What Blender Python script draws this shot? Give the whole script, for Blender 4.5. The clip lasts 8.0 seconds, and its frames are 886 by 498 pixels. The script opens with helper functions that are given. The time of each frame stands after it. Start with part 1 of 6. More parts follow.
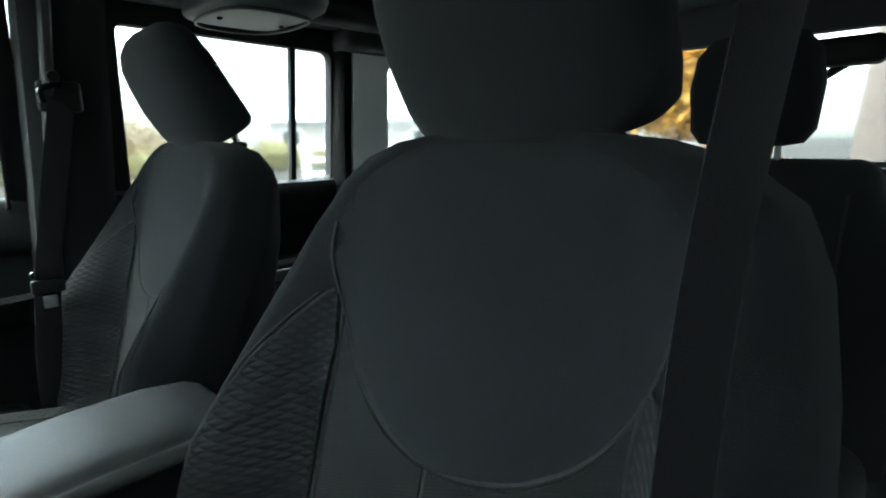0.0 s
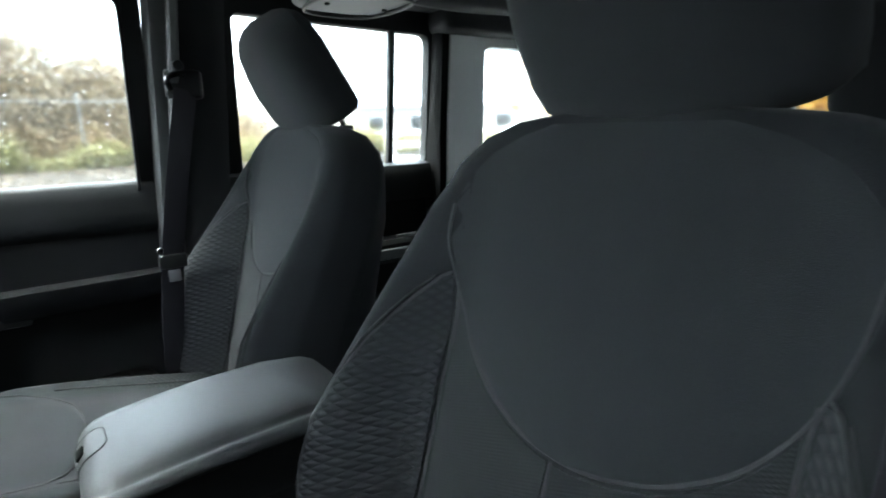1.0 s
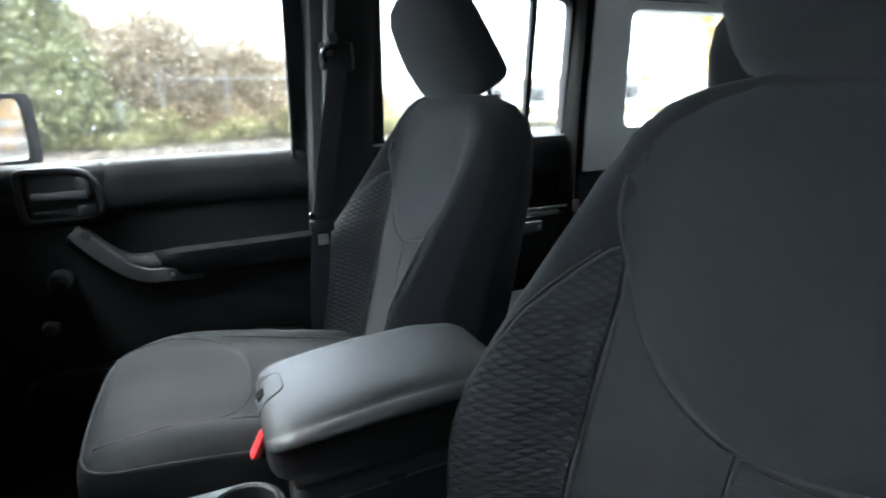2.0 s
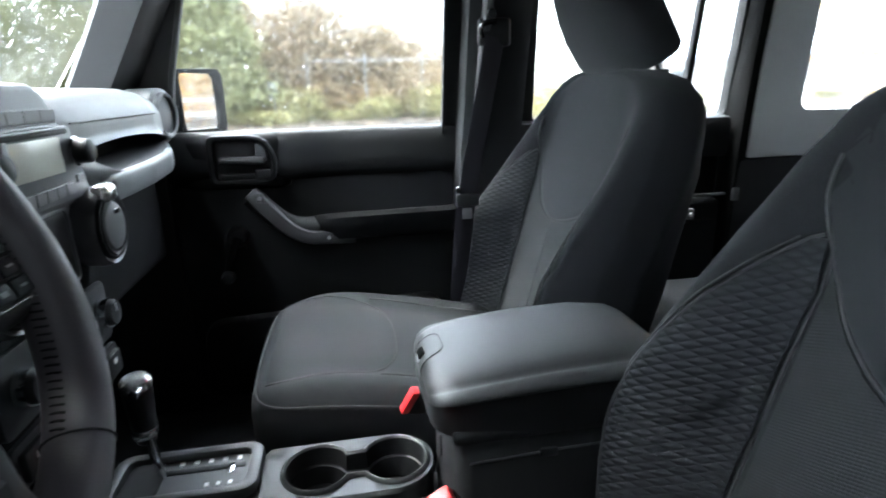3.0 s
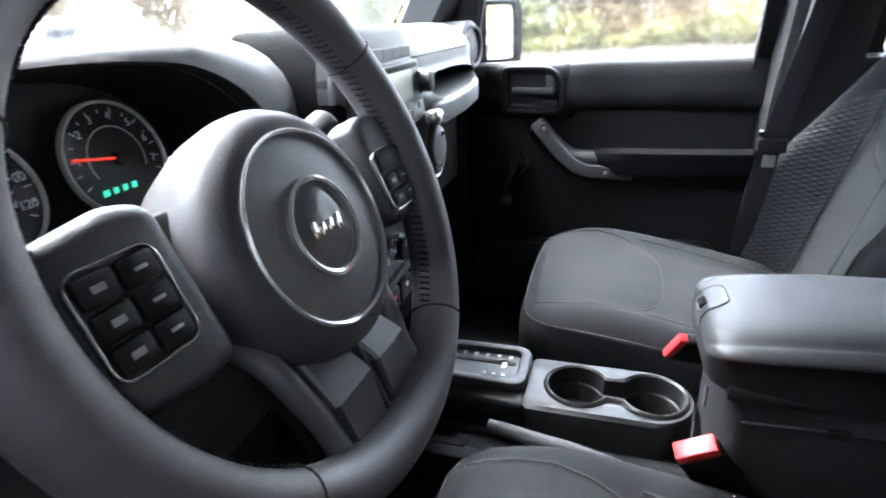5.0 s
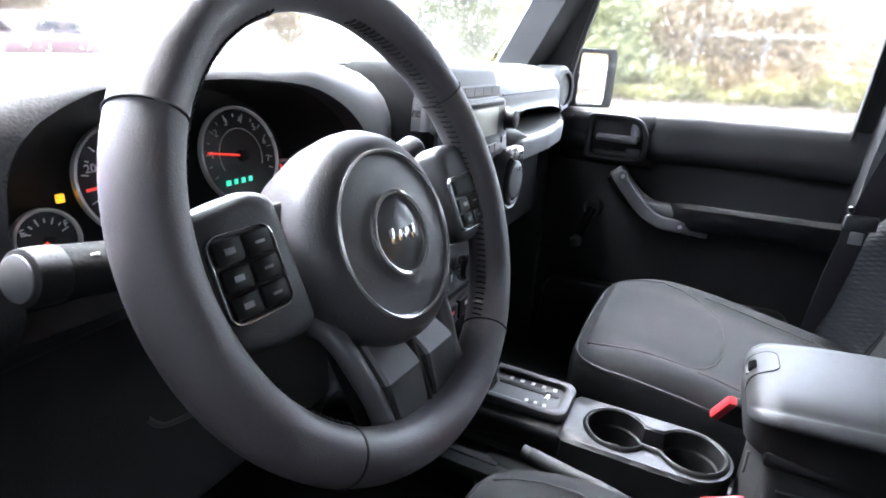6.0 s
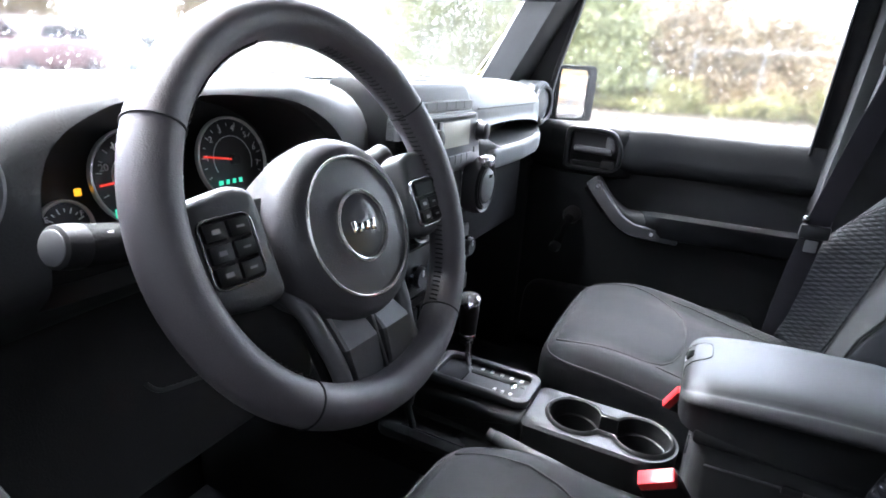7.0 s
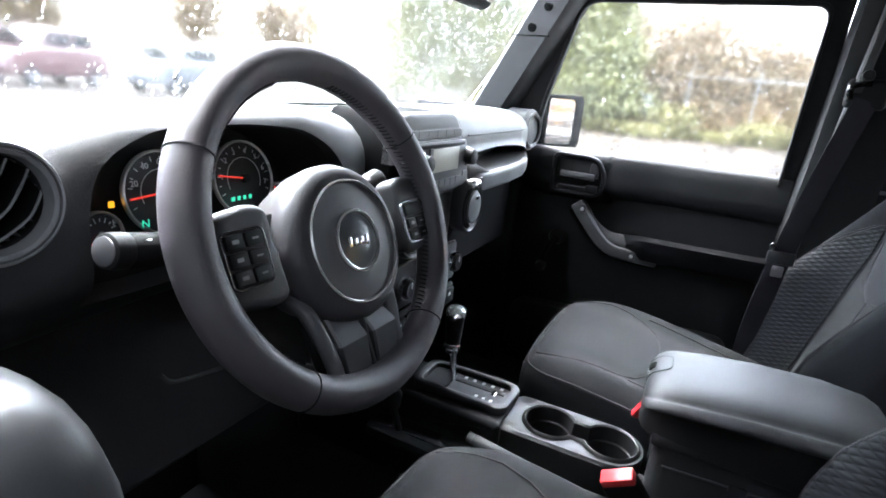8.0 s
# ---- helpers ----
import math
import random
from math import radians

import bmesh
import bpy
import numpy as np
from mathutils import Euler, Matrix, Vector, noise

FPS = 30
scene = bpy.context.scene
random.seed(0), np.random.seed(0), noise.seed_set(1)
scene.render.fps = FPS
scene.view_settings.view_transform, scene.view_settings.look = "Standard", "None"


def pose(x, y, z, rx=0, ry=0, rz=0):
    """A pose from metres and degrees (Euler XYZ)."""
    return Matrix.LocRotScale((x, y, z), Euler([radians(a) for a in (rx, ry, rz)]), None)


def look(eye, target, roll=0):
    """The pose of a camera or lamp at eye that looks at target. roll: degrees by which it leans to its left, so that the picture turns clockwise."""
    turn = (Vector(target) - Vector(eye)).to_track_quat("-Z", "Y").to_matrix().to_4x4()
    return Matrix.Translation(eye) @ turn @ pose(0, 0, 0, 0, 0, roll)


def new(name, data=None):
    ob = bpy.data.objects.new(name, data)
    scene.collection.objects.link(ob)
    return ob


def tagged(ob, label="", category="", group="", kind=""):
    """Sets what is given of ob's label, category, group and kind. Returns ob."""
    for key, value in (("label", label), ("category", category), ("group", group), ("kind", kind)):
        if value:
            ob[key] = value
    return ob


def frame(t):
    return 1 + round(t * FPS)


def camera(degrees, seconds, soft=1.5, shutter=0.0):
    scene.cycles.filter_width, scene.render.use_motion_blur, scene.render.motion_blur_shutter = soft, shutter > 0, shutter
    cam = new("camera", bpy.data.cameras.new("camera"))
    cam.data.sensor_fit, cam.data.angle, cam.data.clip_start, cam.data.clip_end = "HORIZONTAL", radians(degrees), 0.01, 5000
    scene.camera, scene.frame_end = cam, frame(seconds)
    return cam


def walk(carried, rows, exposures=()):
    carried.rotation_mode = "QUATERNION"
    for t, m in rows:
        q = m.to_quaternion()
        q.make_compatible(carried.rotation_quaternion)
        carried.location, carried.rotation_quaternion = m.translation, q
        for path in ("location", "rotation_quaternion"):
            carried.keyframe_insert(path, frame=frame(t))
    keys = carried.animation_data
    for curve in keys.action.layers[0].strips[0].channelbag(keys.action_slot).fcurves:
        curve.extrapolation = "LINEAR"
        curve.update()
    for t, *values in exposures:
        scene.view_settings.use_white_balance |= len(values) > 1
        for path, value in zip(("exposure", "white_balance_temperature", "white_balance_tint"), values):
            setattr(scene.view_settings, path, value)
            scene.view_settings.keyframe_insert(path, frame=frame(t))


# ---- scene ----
cam = camera(79.01, 8.0, soft=1.75, shutter=0.4)
# seconds, eye, yaw, pitch, lean
ROWS = [
    (0.0, (-0.6846, -0.3395, 1.3599), -133.90, -11.47, -0.85),
    (0.5, (-0.6824, -0.3220, 1.3614), -129.71, -12.45, -1.00),
    (1.0, (-0.6474, -0.3170, 1.3571), -125.25, -12.95, -1.43),
    (2.5, (-0.6073, -0.2448, 1.3455), -106.27, -16.14, -1.62),
    (3.0, (-0.6021, -0.2205, 1.3392), -99.93, -16.68, -1.34),
    (3.5, (-0.6049, -0.2019, 1.3453), -93.72, -18.67, -2.05),
    (4.0, (-0.6121, -0.1820, 1.3334), -86.99, -20.63, -3.36),
    (4.5, (-0.6248, -0.1699, 1.3412), -78.94, -22.37, -4.91),
    (5.0, (-0.6439, -0.1739, 1.3538), -72.08, -22.95, -2.80),
    (6.3, (-0.7027, -0.2203, 1.3675), -63.33, -19.23, 3.98),
    (6.5, (-0.7117, -0.2383, 1.3698), -63.78, -19.01, 4.96),
    (7.0, (-0.7387, -0.2657, 1.3772), -64.20, -18.93, 3.68),
    (7.5, (-0.7686, -0.2862, 1.3888), -64.10, -17.93, 4.36),
    (8.0, (-0.7953, -0.3056, 1.3980), -64.61, -17.07, 5.37),
]


def aimed(eye, yaw, pitch, lean):
    a, b = radians(yaw), radians(pitch)
    ahead = Vector((-math.sin(a) * math.cos(b), math.cos(a) * math.cos(b), math.sin(b)))
    return look(eye, Vector(eye) + ahead, lean)


EXPOSURES = [(0.0, 3.5, 6100, -11), (0.5, 3.98, 6080, -8), (1.0, 4.14, 6050, -5), (2.5, 4.25, 6050, 1), (4.0, 4.55, 6000, 2), (5.0, 4.98, 6000, 6), (6.5, 5.05, 6000, 10), (8.0, 4.63, 6050, 7)]
walk(cam, [(t, aimed(eye, yaw, pitch, lean)) for t, eye, yaw, pitch, lean in ROWS], EXPOSURES)


# ---- light ----
world = bpy.data.worlds.new("overcast_sky")
scene.world = world
world.use_nodes = True
wn, wl = world.node_tree.nodes, world.node_tree.links
sky = wn.new("ShaderNodeTexSky")
sky.sky_type = "NISHITA"
sky.sun_disc = False
sky.sun_elevation, sky.sun_rotation = radians(64), radians(28)
sky.air_density, sky.dust_density, sky.ozone_density = 1.0, 2.0, 1.0
pale = wn.new("ShaderNodeHueSaturation")
pale.inputs["Saturation"].default_value = 0.35
wl.new(sky.outputs[0], pale.inputs["Color"])
# overcast: the zenith about three times as bright as the horizon
wc, ws, wm, wsc = wn.new("ShaderNodeTexCoord"), wn.new("ShaderNodeSeparateXYZ"), wn.new("ShaderNodeMath"), wn.new("ShaderNodeVectorMath")
wm.operation, wsc.operation, wm.use_clamp = "MULTIPLY_ADD", "SCALE", False
wmax = wn.new("ShaderNodeMath")
wmax.operation = "MAXIMUM"
wmax.inputs[1].default_value = 0.0
wl.new(wc.outputs["Generated"], ws.inputs[0])
wl.new(ws.outputs["Z"], wmax.inputs[0])
wl.new(wmax.outputs[0], wm.inputs[0])
wm.inputs[1].default_value, wm.inputs[2].default_value = 1.9, 0.42
wl.new(pale.outputs[0], wsc.inputs[0])
wl.new(wm.outputs[0], wsc.inputs["Scale"])
wl.new(wsc.outputs[0], wn["Background"].inputs["Color"])
wn["Background"].inputs["Strength"].default_value = 0.15
sun = new("sun", bpy.data.lights.new("sun", "SUN"))
sun.data.energy, sun.data.angle, sun.data.color = 0.6, radians(50), (1.0, 0.97, 0.93)
sun.matrix_world = look((1.6, 3.0, 8.0), (0, 0, 1.0))


# ---- materials ----
def mat(name, color, rough=0.6, metal=0.0, grain=0.0, grain_scale=300.0, vary=0.0, vary_scale=6.0, bump=0.0, spec=0.5, coat=0.0, sheen=0.0):
    m = bpy.data.materials.new(name)
    m.use_nodes = True
    n, l = m.node_tree.nodes, m.node_tree.links
    b = n["Principled BSDF"]
    b.inputs["Base Color"].default_value = (*color, 1)
    b.inputs["Roughness"].default_value = rough
    b.inputs["Metallic"].default_value = metal
    b.inputs["Specular IOR Level"].default_value = spec
    b.inputs["Coat Weight"].default_value = coat
    b.inputs["Sheen Weight"].default_value = sheen
    tc = n.new("ShaderNodeTexCoord")
    if vary or grain:
        big, fine = n.new("ShaderNodeTexNoise"), n.new("ShaderNodeTexNoise")
        big.inputs["Scale"].default_value, fine.inputs["Scale"].default_value = vary_scale, grain_scale
        big.inputs["Detail"].default_value = 5
        l.new(tc.outputs["Object"], big.inputs["Vector"])
        l.new(tc.outputs["Object"], fine.inputs["Vector"])
        add = n.new("ShaderNodeMath")
        add.operation = "MULTIPLY_ADD"
        l.new(big.outputs["Fac"], add.inputs[0])
        add.inputs[1].default_value = vary
        gr = n.new("ShaderNodeMath")
        gr.operation = "MULTIPLY"
        l.new(fine.outputs["Fac"], gr.inputs[0])
        gr.inputs[1].default_value = grain
        l.new(gr.outputs[0], add.inputs[2])
        lo = n.new("ShaderNodeMath")
        lo.operation = "ADD"
        l.new(add.outputs[0], lo.inputs[0])
        lo.inputs[1].default_value = 1 - 0.5 * (vary + grain)
        mul = n.new("ShaderNodeVectorMath")
        mul.operation = "SCALE"
        mul.inputs[0].default_value = color
        l.new(lo.outputs[0], mul.inputs["Scale"])
        l.new(mul.outputs[0], b.inputs["Base Color"])
        rr = n.new("ShaderNodeMath")
        rr.operation = "MULTIPLY_ADD"
        l.new(big.outputs["Fac"], rr.inputs[0])
        rr.inputs[1].default_value = 0.16
        rr.inputs[2].default_value = rough - 0.08
        l.new(rr.outputs[0], b.inputs["Roughness"])
    if bump:
        nz = n.new("ShaderNodeTexNoise")
        nz.inputs["Scale"].default_value = grain_scale
        nz.inputs["Detail"].default_value = 3
        l.new(tc.outputs["Object"], nz.inputs["Vector"])
        bm = n.new("ShaderNodeBump")
        bm.inputs["Strength"].default_value = bump
        bm.inputs["Distance"].default_value = 0.001
        l.new(nz.outputs["Fac"], bm.inputs["Height"])
        l.new(bm.outputs[0], b.inputs["Normal"])
    return m


def woven(name, color, cell, strength, contrast, stretch=0.55, axes="XZ"):
    """Fabric with a raised diamond weave, cells of that many metres."""
    m = mat(name, color, 0.85, grain=0.3, grain_scale=900, vary=0.25, vary_scale=9, sheen=0.04, spec=0.15)
    n, l = m.node_tree.nodes, m.node_tree.links
    b = n["Principled BSDF"]
    tc = n.new("ShaderNodeTexCoord")
    sp = n.new("ShaderNodeSeparateXYZ")
    l.new(tc.outputs["Object"], sp.inputs[0])

    def wave(sign):
        a = n.new("ShaderNodeMath")
        a.operation = "MULTIPLY_ADD"
        l.new(sp.outputs[axes[1]], a.inputs[0])
        a.inputs[1].default_value = sign / stretch
        l.new(sp.outputs[axes[0]], a.inputs[2])
        s = n.new("ShaderNodeMath")
        s.operation = "MULTIPLY"
        l.new(a.outputs[0], s.inputs[0])
        s.inputs[1].default_value = math.pi / cell
        w = n.new("ShaderNodeMath")
        w.operation = "SINE"
        l.new(s.outputs[0], w.inputs[0])
        p = n.new("ShaderNodeMath")
        p.operation = "ABSOLUTE"
        l.new(w.outputs[0], p.inputs[0])
        return p
    both = n.new("ShaderNodeMath")
    both.operation = "MULTIPLY"
    l.new(wave(1).outputs[0], both.inputs[0])
    l.new(wave(-1).outputs[0], both.inputs[1])
    bp = n.new("ShaderNodeBump")
    bp.inputs["Strength"].default_value, bp.inputs["Distance"].default_value = strength, 0.003
    l.new(both.outputs[0], bp.inputs["Height"])
    l.new(bp.outputs[0], b.inputs["Normal"])
    old = b.inputs["Base Color"].links[0].from_socket
    k = n.new("ShaderNodeMath")
    k.operation = "MULTIPLY_ADD"
    l.new(both.outputs[0], k.inputs[0])
    k.inputs[1].default_value, k.inputs[2].default_value = contrast, 1 - 0.5 * contrast
    sc = n.new("ShaderNodeVectorMath")
    sc.operation = "SCALE"
    l.new(old, sc.inputs[0])
    l.new(k.outputs[0], sc.inputs["Scale"])
    l.new(sc.outputs[0], b.inputs["Base Color"])
    return m


def glass_mat(name, tint=(1, 1, 1), rough=0.0, film=0.0):
    """Clear glass; film is the share of light that a wet, dusty film scatters."""
    m = bpy.data.materials.new(name)
    m.use_nodes = True
    n, l = m.node_tree.nodes, m.node_tree.links
    b = n["Principled BSDF"]
    b.inputs["Base Color"].default_value = (*tint, 1)
    b.inputs["Transmission Weight"].default_value = 1
    b.inputs["Roughness"].default_value = rough
    b.inputs["IOR"].default_value = 1.1
    if film:
        mix, veil = n.new("ShaderNodeMixShader"), n.new("ShaderNodeBsdfTranslucent")
        nz, ramp = n.new("ShaderNodeTexNoise"), n.new("ShaderNodeMapRange")
        nz.inputs["Scale"].default_value, nz.inputs["Detail"].default_value = 14.0, 6
        l.new(n.new("ShaderNodeTexCoord").outputs["Object"], nz.inputs["Vector"])
        ramp.inputs["From Min"].default_value, ramp.inputs["From Max"].default_value = 0.3, 0.7
        ramp.inputs["To Min"].default_value, ramp.inputs["To Max"].default_value = 0.6 * film, 1.4 * film
        l.new(nz.outputs["Fac"], ramp.inputs["Value"])
        l.new(ramp.outputs["Result"], mix.inputs["Fac"])
        veil.inputs["Color"].default_value = (0.9, 0.9, 0.9, 1)
        l.new(b.outputs[0], mix.inputs[1])
        l.new(veil.outputs[0], mix.inputs[2])
        l.new(mix.outputs[0], n["Material Output"].inputs["Surface"])
    return m


def glow(name, color, strength):
    m = bpy.data.materials.new(name)
    m.use_nodes = True
    b = m.node_tree.nodes["Principled BSDF"]
    b.inputs["Base Color"].default_value = (*color, 1)
    b.inputs["Emission Color"].default_value = (*color, 1)
    b.inputs["Emission Strength"].default_value = strength
    return m


DASH = mat("dash_vinyl", (0.037, 0.0377, 0.0388), 0.5, spec=0.36, grain=0.25, grain_scale=600, vary=0.2, bump=0.35)
DARK = mat("black_plastic", (0.0085, 0.0085, 0.0088), 0.55, spec=0.25, grain=0.2, grain_scale=500, vary=0.3, bump=0.2)
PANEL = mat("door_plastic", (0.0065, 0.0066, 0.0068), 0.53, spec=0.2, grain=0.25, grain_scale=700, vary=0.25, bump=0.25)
SATIN = mat("grey_satin_plastic", (0.085, 0.0863, 0.0884), 0.42, grain=0.15, grain_scale=600, vary=0.15, bump=0.1)
FABRIC = mat("smooth_fabric", (0.0152, 0.0158, 0.0172), 0.9, grain=0.5, grain_scale=1200, vary=0.2, vary_scale=7, bump=0.5, sheen=0.04, spec=0.12)
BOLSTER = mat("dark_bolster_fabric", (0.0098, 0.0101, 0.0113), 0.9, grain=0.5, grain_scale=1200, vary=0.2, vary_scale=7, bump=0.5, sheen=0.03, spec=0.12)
WEAVE = woven("diamond_fabric", (0.0158, 0.0162, 0.0178), 0.0135, 0.4, 0.42, 0.8)
RIB = woven("ribbed_fabric", (0.0138, 0.0142, 0.015), 0.008, 0.2, 0.18, 0.4)
SEAM = mat("seam_thread", (0.012, 0.012, 0.013), 0.8, grain=0.4, grain_scale=1500)
LEATHER = mat("wheel_leather", (0.08, 0.0725, 0.0785), 0.45, grain=0.2, grain_scale=900, vary=0.25, bump=0.3)
VINYL = mat("armrest_vinyl", (0.0215, 0.0219, 0.0222), 0.48, spec=0.4, grain=0.2, grain_scale=800, vary=0.15, bump=0.25)
CHROME = mat("chrome", (0.75, 0.76, 0.78), 0.14, 1.0, grain=0.05, grain_scale=300)
STEEL = mat("screw_steel", (0.5, 0.5, 0.51), 0.3, 1.0, grain=0.1)
BELT = mat("belt_webbing", (0.0168, 0.0152, 0.0188), 0.75, grain=0.5, grain_scale=900, vary=0.15, bump=0.5, sheen=0.04, spec=0.2)
RED = mat("red_button", (0.62, 0.03, 0.035), 0.35, grain=0.1, grain_scale=400, vary=0.1)
LINER = mat("hardtop_liner", (0.72, 0.73, 0.71), 0.75, grain=0.12, grain_scale=400, vary=0.1, bump=0.3)
HEADLINER = mat("charcoal_headliner", (0.05, 0.05, 0.053), 0.85, grain=0.2, grain_scale=500, vary=0.15, bump=0.3)
PAINTED = mat("grey_trim", (0.2, 0.2, 0.205), 0.5, grain=0.1, grain_scale=400, vary=0.15)
CARPET = mat("black_carpet", (0.024, 0.024, 0.025), 0.95, grain=0.7, grain_scale=600, vary=0.3, bump=0.8, spec=0.1)
TRIM = mat("dull_grey_trim", (0.038, 0.038, 0.039), 0.5, grain=0.1, grain_scale=400, vary=0.15)
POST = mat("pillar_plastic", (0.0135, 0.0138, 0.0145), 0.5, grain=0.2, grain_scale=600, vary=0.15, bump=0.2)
GLOSS = mat("gloss_black", (0.012, 0.012, 0.013), 0.12, grain=0.05, vary=0.05)
SILVER = mat("silver_trim", (0.8, 0.79, 0.77), 0.22, 0.75, grain=0.05)
GRIP = mat("grey_grip_plastic", (0.03, 0.03, 0.031), 0.45, grain=0.2, grain_scale=600, vary=0.15, bump=0.1)
AIRBAG = mat("airbag_vinyl", (0.058, 0.0555, 0.059), 0.42, grain=0.25, grain_scale=700, vary=0.2, bump=0.3)
DIMCHROME = mat("dark_chrome", (0.42, 0.42, 0.43), 0.25, 0.9, grain=0.1)
# near-black; also carries painted shade of recesses and the stack body
HOLE = mat("flat_black", (0.005, 0.005, 0.005), 0.9, spec=0.05, grain=0.2)
BADGE = mat("badge_black", (0.07, 0.07, 0.073), 0.24, grain=0.05, vary=0.05)
STACK = mat("stack_plastic", (0.08, 0.081, 0.083), 0.45, grain=0.2, grain_scale=600, vary=0.15, bump=0.2)
CONS = mat("console_plastic", (0.033, 0.0333, 0.034), 0.46, grain=0.25, grain_scale=700, vary=0.25, bump=0.25)
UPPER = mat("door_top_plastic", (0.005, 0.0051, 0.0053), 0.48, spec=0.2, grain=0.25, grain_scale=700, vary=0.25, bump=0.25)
# passenger armrest: its shade is put into this near-black colour
SHADE = mat("shaded_armrest", (0.0032, 0.0032, 0.0034), 0.75, spec=0.06, grain=0.3, grain_scale=500, vary=0.2, bump=0.3)
# driver's handle pod: light from the open window is put into the colour
SILL = mat("lit_sill_vinyl", (0.026, 0.0263, 0.0266), 0.38, spec=0.42, grain=0.15, grain_scale=600, vary=0.15, bump=0.08)
WET = glass_mat("wet_glass", rough=0.13, film=0.003)
MISTY = glass_mat("misted_glass", rough=0.12, film=0.001)
INK = mat("white_print", (0.7, 0.7, 0.7), 0.5, grain=0.05)


# ---- building helpers ----
def thing(name, base, label, category, group="", kind=""):
    ob = new(name)
    ob.location = base
    ob.empty_display_size = 0.05
    return tagged(ob, label, category, group, kind)


def part(name, bm, material, parent=None, label="", flat=False, sharp=40):
    bmesh.ops.recalc_face_normals(bm, faces=bm.faces)
    me = bpy.data.meshes.new(name)
    bm.to_mesh(me)
    bm.free()
    if not flat:
        me.shade_smooth()
        me.set_sharp_from_angle(angle=radians(sharp))
    me.materials.append(material)
    ob = new(name, me)
    if parent is not None:
        ob.parent = parent
        if parent.data is None:
            ob.matrix_parent_inverse = parent.matrix_basis.inverted()
    return tagged(ob, label)


def single(name, bm, material, label, category, group="", kind="", flat=False, sharp=40):
    return tagged(part(name, bm, material, None, "", flat, sharp), label, category, group, kind)


def lerp_table(x, table):
    xs, ys = zip(*table)
    return float(np.interp(x, xs, ys))


def smooth_step(a, b, x):
    t = min(1, max(0, (x - a) / (b - a)))
    return t * t * (3 - 2 * t)


def rbox(center, size, r=0.004, seg=2, turn=None):
    bm = bmesh.new()
    bmesh.ops.create_cube(bm, size=1)
    bmesh.ops.scale(bm, vec=size, verts=bm.verts)
    if r:
        bmesh.ops.bevel(bm, geom=bm.edges[:], offset=min(r, 0.49 * min(size)), segments=seg, profile=0.5, affect="EDGES")
    m = Matrix.Translation(center) @ (turn.to_4x4() if turn else Matrix())
    bmesh.ops.transform(bm, matrix=m, verts=bm.verts)
    return bm


def join(*bms):
    out = bms[0]
    for b in bms[1:]:
        me = bpy.data.meshes.new("tmp")
        b.to_mesh(me)
        b.free()
        out.from_mesh(me)
        bpy.data.meshes.remove(me)
    return out


def prism(outline, depth, m=None, r=0.003, seg=2):
    """A flat outline (x, y), given a depth along z, edges rounded, at the pose m."""
    bm = bmesh.new()
    f = bm.faces.new([bm.verts.new((x, y, 0)) for x, y in outline])
    g = bmesh.ops.extrude_face_region(bm, geom=[f])
    bmesh.ops.translate(bm, vec=(0, 0, depth), verts=[v for v in g["geom"] if isinstance(v, bmesh.types.BMVert)])
    bmesh.ops.recalc_face_normals(bm, faces=bm.faces)
    if r:
        rim = [e for e in bm.edges if abs(e.verts[0].co.z - e.verts[1].co.z) < 1e-6]
        bmesh.ops.bevel(bm, geom=rim, offset=r, segments=seg, profile=0.5, affect="EDGES")
    if m:
        bmesh.ops.transform(bm, matrix=m, verts=bm.verts)
    return bm


def frame_prism(outer, inner, depth, m=None, r=0.002):
    """A flat frame between two outlines with the same number of corners."""
    bm = bmesh.new()
    n = len(outer)
    rings = []
    for z in (0, depth):
        rings.append([bm.verts.new((x, y, z)) for x, y in outer])
        rings.append([bm.verts.new((x, y, z)) for x, y in inner])
    o0, i0, o1, i1 = rings
    for k in range(n):
        j = (k + 1) % n
        for a, b in ((o0, i0), (i0, i1), (i1, o1), (o1, o0)):
            bm.faces.new((a[k], a[j], b[j], b[k]))
    bmesh.ops.recalc_face_normals(bm, faces=bm.faces)
    if r:
        e = [e for e in bm.edges if len(e.link_faces) == 2 and e.calc_face_angle() > 0.9]
        bmesh.ops.bevel(bm, geom=e, offset=r, segments=2, profile=0.5, affect="EDGES")
    if m:
        bmesh.ops.transform(bm, matrix=m, verts=bm.verts)
    return bm


def rounded(w, h, r, n=6, cx=0.0, cy=0.0):
    pts = []
    for sx, sy, a0 in ((1, -1, -90), (1, 1, 0), (-1, 1, 90), (-1, -1, 180)):
        for k in range(n + 1):
            a = radians(a0 + 90 * k / n)
            pts.append((cx + sx * (w / 2 - r) + r * math.cos(a), cy + sy * (h / 2 - r) + r * math.sin(a)))
    return pts


def soft_outline(corners, r, n=5):
    """A polygon with its corners rounded; r is one radius or one for each corner."""
    out, c = [], [Vector(p) for p in corners]
    for k, p in enumerate(c):
        a, b = (c[k - 1] - p), (c[(k + 1) % len(c)] - p)
        d = min(r if isinstance(r, float) else r[k], 0.45 * a.length, 0.45 * b.length)
        p0, p1 = p + a.normalized() * d, p + b.normalized() * d
        for i in range(n + 1):
            t = i / n
            q = p0.lerp(p, t).lerp(p.lerp(p1, t), t)
            out.append((q.x, q.y))
    return out


